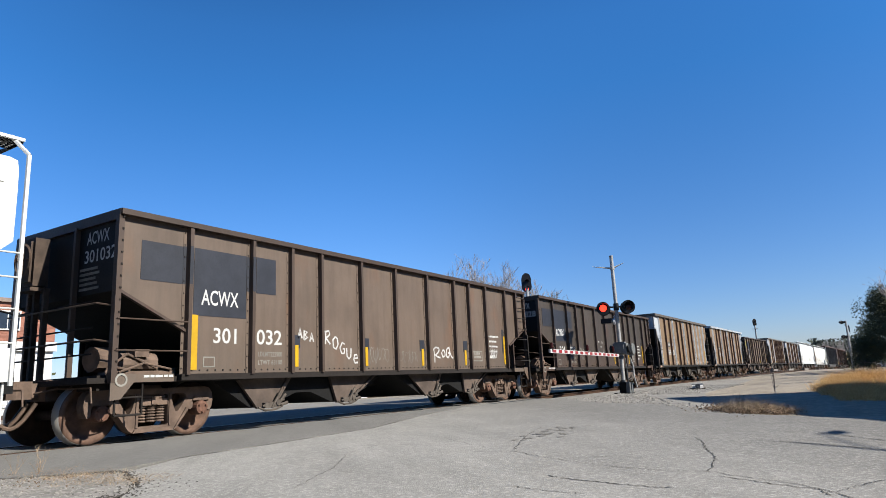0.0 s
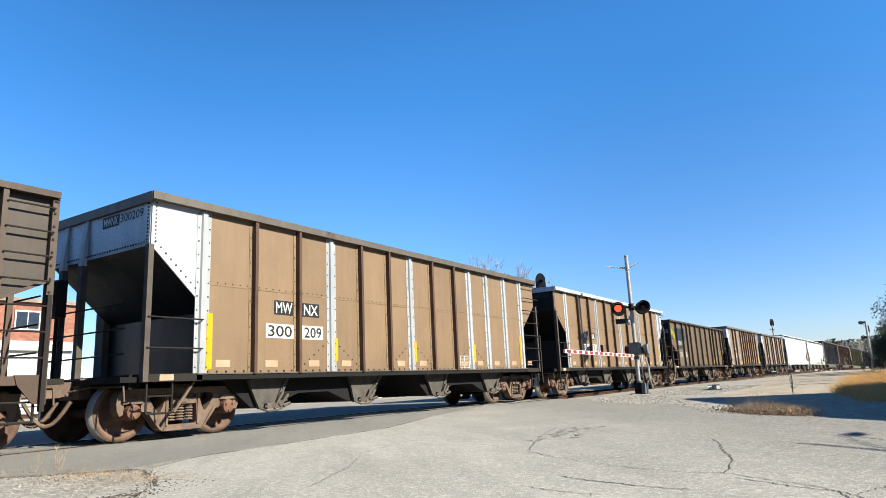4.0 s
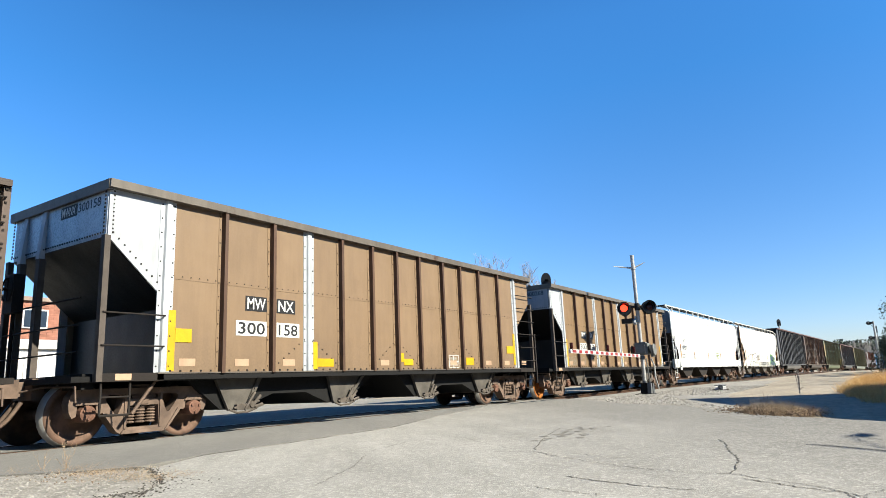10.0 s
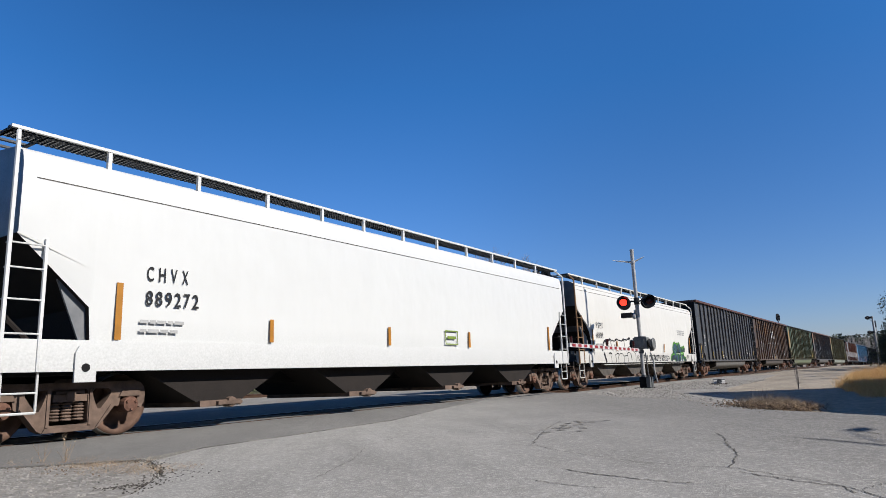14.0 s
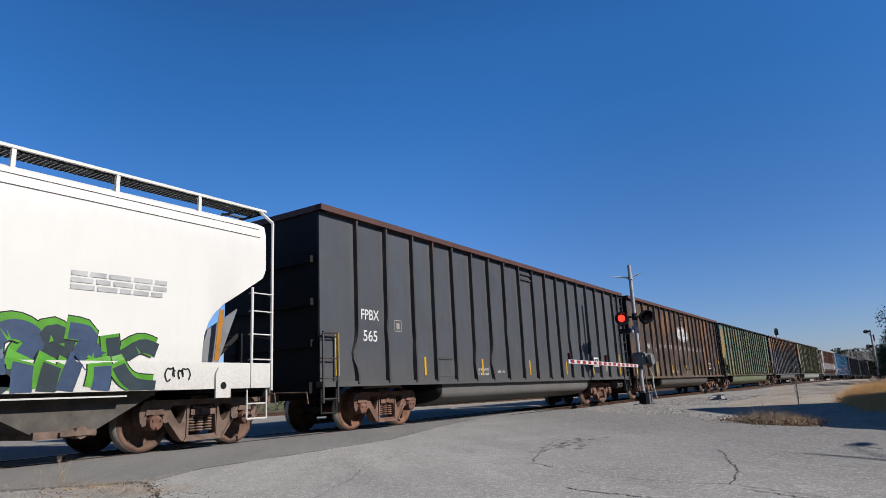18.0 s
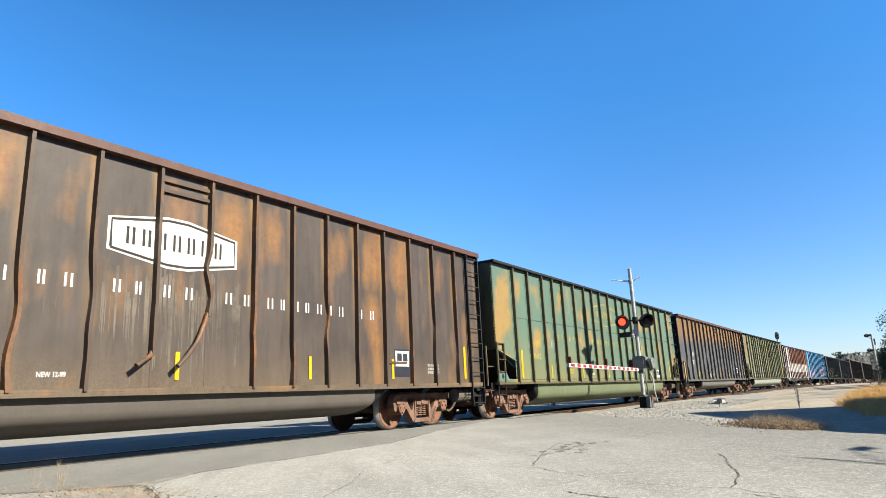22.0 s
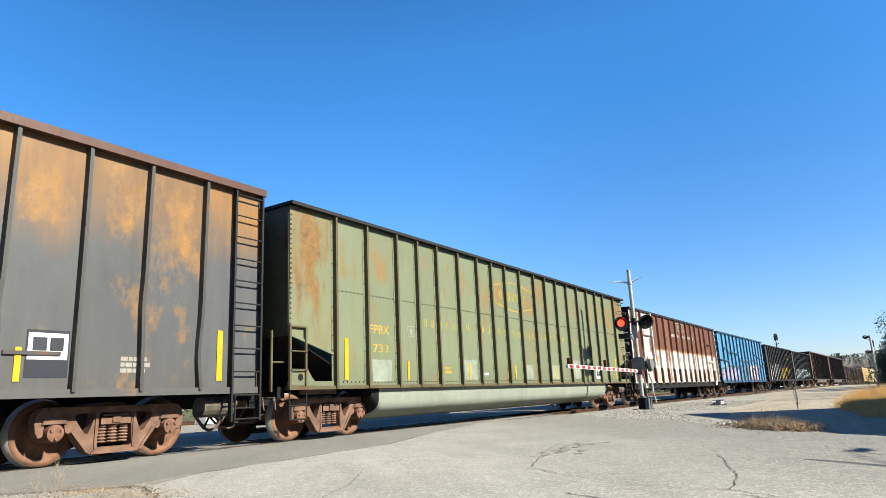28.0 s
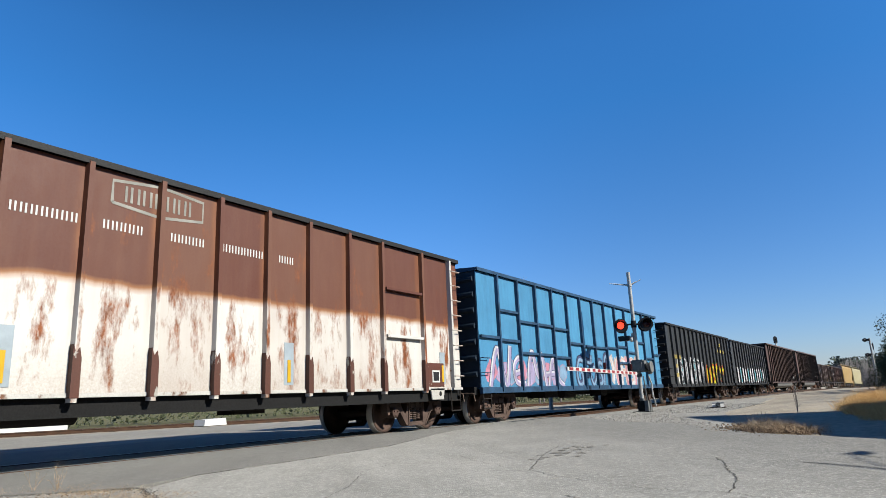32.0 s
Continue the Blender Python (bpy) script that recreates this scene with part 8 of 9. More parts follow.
    for i, (a, b) in enumerate(zip(xs[:-1], xs[1:])):
        for z in ([2.4], [3.25, 2.35], [3.0, 2.0], [3.0, 2.0], [2.95, 1.95], [2.5], [2.45], [2.45, 1.5], [2.5], [2.6, 1.9], [2.4, 3.1], [2.9, 1.95], [2.2], [2.4])[i % 14]:
            part("side_bar", Shape().box(a + 0.03, -HALF - 0.08, z, b - 0.03, -HALF, z + 0.08), BLUEPOST, b16)
    blocks(b16, 0.3, 1.05, 5.8, 0.75, 9, (SPRAYPINK, LILAC, BLUEHAZE), SPRAYPINK, 80, -HALF - 0.002, "pink sprayed ground of the letters", 0.01)
    forms = [[[(0.0, 0.0), (0.05, 0.62), (0.1, 0.85), (0.15, 0.3), (0.2, 0.08), (0.25, 0.95)]], [[(0.28, 0.3), (0.38, 0.4), (0.36, 0.68), (0.29, 0.5), (0.31, 0.12), (0.43, 0.06)]],
             [[(0.46, 0.0), (0.49, 0.55), (0.54, 0.85), (0.6, 0.25), (0.67, 0.8), (0.72, 0.02)]], [[(0.76, 0.0), (0.8, 0.5), (0.85, 0.7), (0.91, 0.2), (1.0, 0.0)], [(0.72, 0.3), (0.86, 0.34)]]]
    wild(b16, 0.55, 1.0, 5.3, 1.3, 4, (SPRAYWHITE, LILAC), DUSK, 81, -HALF - 0.008, "white and lilac sprayed zigzag letters", 0.2, forms, 0.3, (0.03, -0.03), 0.03)
    wild(b16, 7.0, 1.0, 3.6, 1.25, 5, (DUSK, BLUEHAZE), NAVY, 82, -HALF - 0.006, "dark blue sprayed letters", 0.24)
    wild(b16, 10.8, 1.0, 3.8, 1.3, 6, (PEACH, SPRAYWHITE, SPRAYPINK), SPRAYWHITE, 83, -HALF - 0.006, "pale sprayed letters", 0.3)
    b17, xs = boxcar(295.2, DARKBOX, DARKBOX, DARKPOST, DARKPOST, "dark", 16.7, 4.3, "black boxcar with silver and red graffiti", 16)
    blocks(b17, 1.6, 1.0, 6.2, 1.5, 7, (SPRAYWHITE, SPRAYTEAL, SPRAYWHITE), SPRAYWHITE, 90, -HALF - 0.003, "silver sprayed ground", 0.03)
    wild(b17, 1.8, 1.0, 5.8, 1.5, 6, (SPRAYWHITE,), SPRAYBLACK, 91, -HALF - 0.009, "silver sprayed letters", 0.3)
    wild(b17, 8.6, 1.0, 5.0, 1.25, 4, (SPRAYRED, SPRAYYELLOW), SPRAYGREEN, 92, -HALF - 0.006, "red sprayed letters", 0.5)
    for x, z, ww in ((1.2, 2.3, 1.4), (1.4, 1.8, 1.2), (1.3, 1.3, 0.8), (12.6, 3.0, 2.0), (13.0, 3.45, 1.4)):
        small_print(b17, x, z, ww, 0.3, GOLD, 1, int(x * 10))
    b18, xs = boxcar(312.6, DARKBOX2, DARKBOX2, DARKPOST, DARKPOST, "dark", 15.0, 4.25, "charcoal boxcar with white and teal graffiti", 14)
    blocks(b18, 1.2, 1.0, 12.0, 1.2, 12, (SPRAYWHITE, SPRAYTEAL, SPRAYWHITE), SPRAYWHITE, 95, -HALF - 0.006, "white sprayed letters", 0.03)
    gondola(329.0, "", "", FARBROWN, COALSHADE, FARBROWN, SOOTSHADE, SLATETUB, "far", 6)
    gondola(349.4, "", "", FARBROWN, COALSHADE, FARBROWN, SOOTSHADE, SLATETUB, "far", 7)
    hopper(369.6, "ACWX", "301", "660", FARDUST, COALSHADE, BROWNPOST, SOOTCHORD, style="plain", seed=11)
    hopper(385.2, "ACWX", "301", "411", FARRED, COALSHADE, BROWNPOST, SOOTCHORD, style="plain", seed=12)
    covered(401.0, "", "", FARYELLOW, "plain", 9, 15.0)
    covered(417.0, "", "", FARCREAM, "plain", 10, 15.0)


build_train()


# ---------------------------------------------------------------- signals by the crossing
def disc_lamp(parent, name, at, facing, lit, size=0.25):
    """Crossing flasher: black background disc, visor hood and red lens. facing: degrees, 0 looks along -y."""
    s = Shape().lathe([(0.0, -0.03), (size, -0.03), (size, 0.0), (0.0, 0.0)], (0, 0, 0), 28)
    s.lathe([(0.0, 0.26), (0.13, 0.24), (0.17, 0.1), (0.17, 0.0)], (0, 0, 0), 16)
    lamp = part(name, s, LAMPBLACK, parent, at=at)
    lamp.rotation_euler.z = radians(facing)
    hood = Shape()
    n = 14
    for i in range(n):
        a, b = math.pi * (-0.15 + 1.3 * i / n), math.pi * (-0.15 + 1.3 * (i + 1) / n)
        for r in (0.175, 0.185):
            hood.face([(r * math.cos(a), -0.03, r * math.sin(a)), (r * math.cos(b), -0.03, r * math.sin(b)), (r * math.cos(b), -0.36 * max(0.25, math.sin(max(0.0, min(math.pi, b)))), r * math.sin(b)), (r * math.cos(a), -0.36 * max(0.25, math.sin(max(0.0, min(math.pi, a)))), r * math.sin(a))])
    part("visor", hood, LAMPBLACK, lamp, fix=False)
    part("lens", Shape().lathe([(0.0, -0.07), (0.075, -0.06), (0.135, -0.035), (0.135, -0.03)], (0, 0, 0), 24), REDGLOW if lit else REDLENS, lamp, "lit red lens" if lit else "unlit red lens", smooth=True)
    return lamp


def crossing_mast():
    x, y = 24.4, 7.45
    m = thing("crossing_signal", "silver crossing signal mast with red flashers and lowered gate", "crossing signal", pose(x, y, -0.06))
    part("mast", Shape().bar((0, 0, 0.3), (0, 0, 5.18), 0.07, 16), GALV, m, "galvanised pole")
    part("mast_cap", Shape().bar((0, 0, 5.18), (0, 0, 5.22), 0.075, 16), GALV, m)
    part("mast_sleeve", Shape().bar((0, 0, 1.28), (0, 0, 1.4), 0.1, 14).bar((0, 0, 0.3), (0, 0, 0.5), 0.09, 14), BOXGREY, m, "grey pole collars")
    part("foundation", Shape().prism([(-0.14, 0.0), (0.14, 0.0), (0.09, 0.42), (-0.09, 0.42)], -0.14, 0.14).box(-0.26, -0.32, -0.1, 0.26, 0.32, 0.04), BLACK, m, "dark junction base")
    for dx in (-0.16, 0.12):
        part("base_box", Shape().prism([(dx - 0.11, 0.04), (dx + 0.11, 0.04), (dx + 0.08, 0.4), (dx - 0.06, 0.42)], -0.28, -0.15), BOXGREY, m)
    for sx, sy, l in ((-0.22, 0.7, 0.13), (0.12, -0.42, 0.18)):
        s = Shape()
        d = Vector((sx, sy, l))
        s.bar((0, 0, 4.72), tuple(Vector((0, 0, 4.72)) + d), 0.04, 8, 0, 0.012)
        part("sign_blade", s, WHITE, m, "thin white blade seen edge-on")
    part("clamp", Shape().bar((0, 0, 4.66), (0, 0, 4.78), 0.09, 12), GALV, m)
    part("lamp_arm", Shape().bar((-0.22, 0.6, 3.24), (0.16, -0.5, 3.22), 0.035, 10), LAMPBLACK, m)
    part("lamp_bracket", Shape().bar((0, 0, 3.1), (0, 0, 3.36), 0.1, 12), LAMPBLACK, m)
    disc_lamp(m, "flasher", (-0.26, 0.43, 3.2), -62, True)
    disc_lamp(m, "flasher", (0.02, -0.46, 3.2), -62, False)
    disc_lamp(m, "flasher", (0.2, 0.55, 3.2), 110, False)
    disc_lamp(m, "flasher", (0.35, -0.3, 3.2), 110, False)
    part("bell", Shape().lathe([(0.0, 0.0), (0.1, 0.01), (0.12, 0.06), (0.1, 0.12), (0.03, 0.14)], (-0.06, 0.05, 2.68), 16).bar((0, 0.1, 2.6), (0, 0.1, 2.9), 0.04), SIDING, m, "white bell")
    part("lamp_box", Shape().box(-0.3, 0.15, 2.62, -0.06, 0.55, 2.8), LAMPBLACK, m)
    part("gate_machine", Shape().box(-0.13, -0.26, 1.44, 0.2, 0.24, 1.86).box(-0.17, -0.18, 1.5, -0.13, 0.16, 1.8).box(-0.1, -0.2, 1.86, 0.12, 0.2, 1.9), MACHINE, m, "grey gate machine cabinet")
    for dy in (-0.34, 0.34):
        part("machine_cover", Shape().lathe([(0.0, -0.03), (0.15, -0.03), (0.17, 0.0), (0.15, 0.03), (0.0, 0.03)], (0.0, dy, 1.64), 18), LAMPBLACK, m)
    part("counterweight", Shape().box(0.2, 0.22, 1.36, 0.4, 0.3, 1.74), MACHINE, m, "grey counterweight plate")
    part("counterweight", Shape().box(0.2, -0.36, 1.36, 0.42, -0.26, 1.78).lathe([(0.0, -0.42), (0.2, -0.42), (0.22, -0.4), (0.22, -0.37), (0.0, -0.37)], (0.3, 0, 1.62), 18), MACHINE, m, "grey counterweight plates")
    part("conduit", Shape().wire([(-0.06, -0.16, 1.3), (-0.12, -0.2, 0.9), (-0.05, -0.2, 0.4)], 0.022, 8), BOXGREY, m)
    part("conduit", Shape().wire([(0.1, -0.3, 1.3), (0.2, -0.36, 1.0), (0.12, -0.38, 0.6), (0.24, -0.42, 0.2)], 0.03, 8), GALV, m)
    arm = part("gate_arm", Shape().bar((-0.3, 0, 1.4), (-6.75, 0, 1.48), 0.03, 8), WHITESTRIPE, m, "red and white striped gate arm")
    part("gate_board", Shape().prism([(-6.75, 1.425), (-0.35, 1.345), (-0.35, 1.455), (-6.75, 1.535)], -0.03, 0.03), WHITESTRIPE, arm, "white gate board")
    for i in range(14):
        a, b = -0.55 - i * 0.445, -0.79 - i * 0.445
        za, zb = 1.4 - (a + 0.35) * 0.0125, 1.4 - (b + 0.35) * 0.0125
        part("gate_stripe", Shape().prism([(b, zb - 0.042), (a, za - 0.042), (a, za + 0.042), (b, zb + 0.042)], -0.034, 0.034), REDSTRIPE, arm, "red reflective square")
    for q in (6.6, 3.6, 0.9):
        part("gate_lamp", Shape().bar((-q, 0, 1.55), (-q, 0, 1.72), 0.05, 10).box(-q - 0.03, -0.03, 1.45, -q + 0.03, 0.03, 1.56), REDLENS, arm, "small red gate lamp")
    return m


def block_signal(x, y, z, head, label, red=False):
    m = thing("railway_signal", label, "railway signal", pose(x, y, z))
    part("mast", Shape().bar((0, 0, 0), (0, 0, head), 0.09, 12), GALV, m)
    s = Shape()
    out = [(0.28 * math.cos(t), head + 0.16 + (0.42 if math.sin(t) > 0 else 0.3) * math.sin(t) + (0.18 if math.sin(t) > 0 else -0.18)) for t in np.linspace(0, 2 * math.pi, 21)[:-1]]
    s.prism(out, -0.03, 0.03)
    ob = part("signal_head", s, LAMPBLACK, m, "black oval backing board")
    ob.rotation_euler.z = radians(-58)
    hd = Shape()
    for dz, r in ((0.25, 0.12), (-0.12, 0.12)):
        for i in range(10):
            a, b = math.pi * i / 10, math.pi * (i + 1) / 10
            hd.face([(r * math.cos(a), -0.03, head + dz + r * math.sin(a)), (r * math.cos(b), -0.03, head + dz + r * math.sin(b)), (r * math.cos(b), -0.22, head + dz + r * math.sin(b)), (r * math.cos(a), -0.22, head + dz + r * math.sin(a))])
    v = part("signal_visor", hd, LAMPBLACK, m, fix=False)
    v.rotation_euler.z = radians(-58)
    l = part("signal_lens", Shape().lathe([(0.0, -0.05), (0.09, -0.04), (0.1, -0.03)], (0, 0, head - 0.14), 16), REDGLOW if red else REDLENS, m, "lit red lens" if red else "")
    l.rotation_euler.z = radians(-58)
    part("ladder", Shape().bar((0.25, 0.2, 0), (0.15, 0.1, head - 0.4), 0.02).bar((0.45, 0.1, 0), (0.3, 0.0, head - 0.4), 0.02), GALV, m)
    part("platform", Shape().box(-0.35, -0.35, head - 0.75, 0.35, 0.35, head - 0.7), GALV, m)
    return m


def bracket_signal(x, y):
    m = thing("bracket_signal", "grey trackside mast with two black signal heads on brackets", "railway signal", pose(x, y, -0.06 + fall(x), 0, 0, 20))
    part("mast", Shape().bar((0, 0, 0), (0, 0, 4.5), 0.12, 10, 0, 0.07), GALV, m)
    for z in (4.35, 3.05):
        part("bracket", Shape().bar((0, 0, z), (-0.2, 0.45, z), 0.03).bar((0, 0, z - 0.4), (-0.2, 0.4, z), 0.02), LAMPBLACK, m)
        ob = part("signal_head", Shape().lathe([(0.0, 0.0), (0.17, 0.0), (0.17, 0.05), (0.11, 0.09), (0.1, 0.26), (0.0, 0.28)], (0, 0, 0), 16), LAMPBLACK, m, at=(-0.25, 0.45, z))
        ob.rotation_euler.z = radians(40)
        part("visor", Shape().bar((-0.25, 0.45, z), (-0.5, 0.2, z), 0.1, 10), LAMPBLACK, m)
    part("cross_brace", Shape().bar((0, 0, 2.6), (0.5, -0.4, 3.4), 0.025).bar((0, 0, 3.8), (0.6, -0.4, 4.1), 0.025).bar((0.6, -0.4, 4.1), (0.6, -0.4, 3.5), 0.06), LAMPBLACK, m)


def ground_box():
    m = thing("switch_machine", "low white and grey trackside switch machine on planks", "track equipment", pose(27.4, 5.45, -0.1, 0, 0, 12))
    part("plank", Shape().box(-0.6, -0.3, 0, 0.6, -0.12, 0.08), TIE, m)
    part("plank", Shape().box(-0.6, 0.12, 0, 0.6, 0.3, 0.08), TIE, m)
    part("housing", Shape().prism([(-0.36, 0.08), (0.36, 0.08), (0.32, 0.2), (0.1, 0.22), (-0.3, 0.17)], -0.2, 0.2), SIDING, m, "white cast housing")
    part("lid", Shape().box(-0.12, -0.22, 0.21, 0.2, 0.22, 0.25), GALV, m)
    part("motor", Shape().bar((-0.55, 0, 0.17), (-0.3, 0, 0.17), 0.09, 10), BOXGREY, m)
    part("throw_rod", Shape().bar((-0.9, -0.05, 0.1), (-0.5, 0.0, 0.14), 0.03), BOXGREY, m)
    part("conduit_box", Shape().box(0.36, -0.14, 0.06, 0.56, 0.12, 0.18), GALV, m)


def white_block(x, y, turn):
    m = thing("concrete_block", "low white concrete block lying beyond the track", "block", pose(x, y, -0.03, 0, 0, turn))
    part("slab", Shape().prism([(-0.8, 0), (0.8, 0), (0.72, 0.34), (-0.76, 0.3)], -0.35, 0.35), SIDING, m)


# ---------------------------------------------------------------- buildings
def brick_building():
    """Two-storey brick block with a white shop front, beyond the railway."""
    b = thing("brick_building", "red brick building with a white painted ground floor front", "building", pose(-12, 38, -0.05))
    w, d, top, low = 31.6, 14.0, 6.05, 3.95
    part("wall", Shape().box(0, 0.2, low, w, d, top), BRICKWALL, b, "red brick upper wall")
    part("ground_floor_wall", Shape().box(0.05, 0.2, 0, w - 0.05, d, low), SIDING, b, "white painted ground floor")
    part("cornice", Shape().box(-0.1, 0.02, top, w + 0.1, d, top + 0.22), MORTAR, b)
    part("fascia", Shape().box(-0.05, 0.0, low - 0.5, w + 0.05, 0.2, low), SIDING, b, "white fascia board")
    bm = {}
    n = 0
    for r in range(17):
        z = low + 0.06 + r * 0.12
        for k in range(17):
            x = w - 0.35 - k * 0.62 - (0.31 if r % 2 else 0)
            if n < 290 and x > 20.6:
                if not bm:
                    bm["m"] = Shape().box(-0.29, -0.015, 0, 0.29, 0.03, 0.1).mesh("brick", BRICKWALL)
                part("brick", bm["m"], BRICKWALL, b, at=(x, 0.2, z))
                n += 1
    for i in range(9):
        x = 2.0 + i * 3.3
        win = part("window", Shape().box(x, 0.1, 4.55, x + 1.3, 0.2, 5.6), SIDING, b)
        for q in (0, 1):
            part("pane", Shape().box(x + 0.08 + q * 0.6, 0.08, 4.63, x + 0.62 + q * 0.6, 0.11, 5.52), GLASS, win)
        shop = part("shop_window", Shape().box(x - 0.6, 0.1, 0.5, x + 1.7, 0.2, 3.1), SIDING, b)
        for q in range(3):
            part("pane", Shape().box(x - 0.5 + q * 0.74, 0.06, 0.65, x + 0.16 + q * 0.74, 0.11, 3.0), GLASS if i % 3 == 1 else SIDING, shop)
    part("door", Shape().box(26.5, 0.08, 0, 27.6, 0.2, 2.1), GLASS, b)
    part("roof", Shape().box(0.1, 0.3, top + 0.1, w - 0.1, d - 0.1, top + 0.14), SOOTSHADE, b)


def shed_behind():
    """A plain shed beside the road that shades the verge."""
    b = thing("shed", "plain white-sided shed with a flat roof by the road", "building", Matrix.Translation((20.2, -3.7, -0.06)) @ pose(0, 0, 0, 0, 0, 27))
    part("wall", Shape().box(-14.0, -7.0, 0, 0.0, 0.0, 5.9), SIDING, b)
    part("roof", Shape().box(-14.1, -7.1, 5.9, 0.1, 0.1, 6.06), BOXGREY, b)
    part("door", Shape().box(-6, -0.02, 0, -3, 0.03, 3.0), BOXGREY, b)


def sky_block_behind():
    """A made-up, unseen brick wall behind the camera that cuts low sky light."""
    s = Shape().box(-60, -25, -0.06, 62, -22, 11.0)
    tagged(part("wall_south", s, OLDBRICK), "unseen dark brick wall added behind the road to block sky light", "wall", kind="structure")


# ---------------------------------------------------------------- plants
def branch(s, p, d, length, r, depth, rng, twigs):
    """Grow one limb and what stands on it."""
    steps = 3
    for i in range(steps):
        q = p + d * (length / steps)
        (s if depth > 1 else twigs).bar(p, q, r * (1 - 0.22 * i), 5 if depth > 1 else 3, 0, r * (1 - 0.22 * (i + 1)))
        p = q
        d = (d + Vector((rng.uniform(-0.2, 0.2), rng.uniform(-0.2, 0.2), rng.uniform(-0.05, 0.15)))).normalized()
        if depth == 0:
            for _ in range(3):
                e = (d + Vector((rng.uniform(-0.9, 0.9), rng.uniform(-0.9, 0.9), rng.uniform(-0.1, 0.7)))).normalized()
                twigs.bar(p, p + e * length * rng.uniform(0.35, 0.9), 0.011, 3, 0, 0.005)
        if depth > 0:
            for _ in range(rng.choice((1, 2)) if i > 0 or depth < 3 else 1):
                side_way = Vector((rng.uniform(-1, 1), rng.uniform(-1, 1), rng.uniform(0.1, 0.8))).normalized()
                branch(s, p, (d * 0.75 + side_way * 0.75).normalized(), length * rng.uniform(0.5, 0.72), r * 0.5, depth - 1, rng, twigs)
    return p


def bare_tree(x, y, height, seed, depth=4):
    rng = random.Random(seed)
    m = thing("bare_tree", "leafless grey winter tree behind the railway", "tree", pose(x, y, -0.1 + fall(x)), "bare trees")
    s, tw = Shape(), Shape()
    branch(s, Vector((0, 0, 0)), Vector((rng.uniform(-0.05, 0.05), 0, 1)).normalized(), height * 0.5, height * 0.0085, depth, rng, tw)
    part("trunk", s, BARK, m, fix=False)
    part("crown", tw, TWIG, m, "fine bare twigs", fix=False)


def leaf(s, p, size, rng, slot=0):
    a = Vector((rng.uniform(-1, 1), rng.uniform(-1, 1), rng.uniform(-1, 1))).normalized() * size
    b = a.orthogonal().normalized() * size * 0.6
    p = Vector(p)
    s.face([p - a, p + b, p + a, p - b], slot)


def evergreen(x, y, height, radius, seed, leaves=5000, label="dense dark evergreen tree", lean=0.0, size=0.16):
    rng = random.Random(seed)
    m = thing("evergreen_tree", label, "tree", pose(x, y, -0.1 + fall(x)))
    t = Shape().bar((0, 0, 0), (lean, 0, height * 0.85), 0.16, 8, 0, 0.04)
    clumps = []
    for i in range(46):
        h = rng.uniform(0.06, 1.0)
        r = radius * (1.05 - h) ** 0.55 * rng.uniform(0.35, 1.0)
        a = rng.uniform(0, 6.28)
        c = Vector((r * math.cos(a), r * math.sin(a), height * h))
        clumps.append((c, rng.uniform(0.35, 0.8) * radius * 0.4))
        if i % 2 == 0:
            t.bar((lean * h, 0, height * h * 0.8), tuple(c), 0.035, 4, 0, 0.012)
    part("trunk", t, BARK, m, fix=False)
    s = Shape()
    for i in range(leaves):
        c, r = clumps[i % len(clumps)]
        d = Vector((rng.gauss(0, 1), rng.gauss(0, 1), rng.gauss(0, 0.8))).normalized() * r * 1.25 * rng.random() ** 0.45
        leaf(s, c + d, size * rng.uniform(0.5, 1.3), rng)
    part("crown", s, LEAFDARK, m, fix=False)


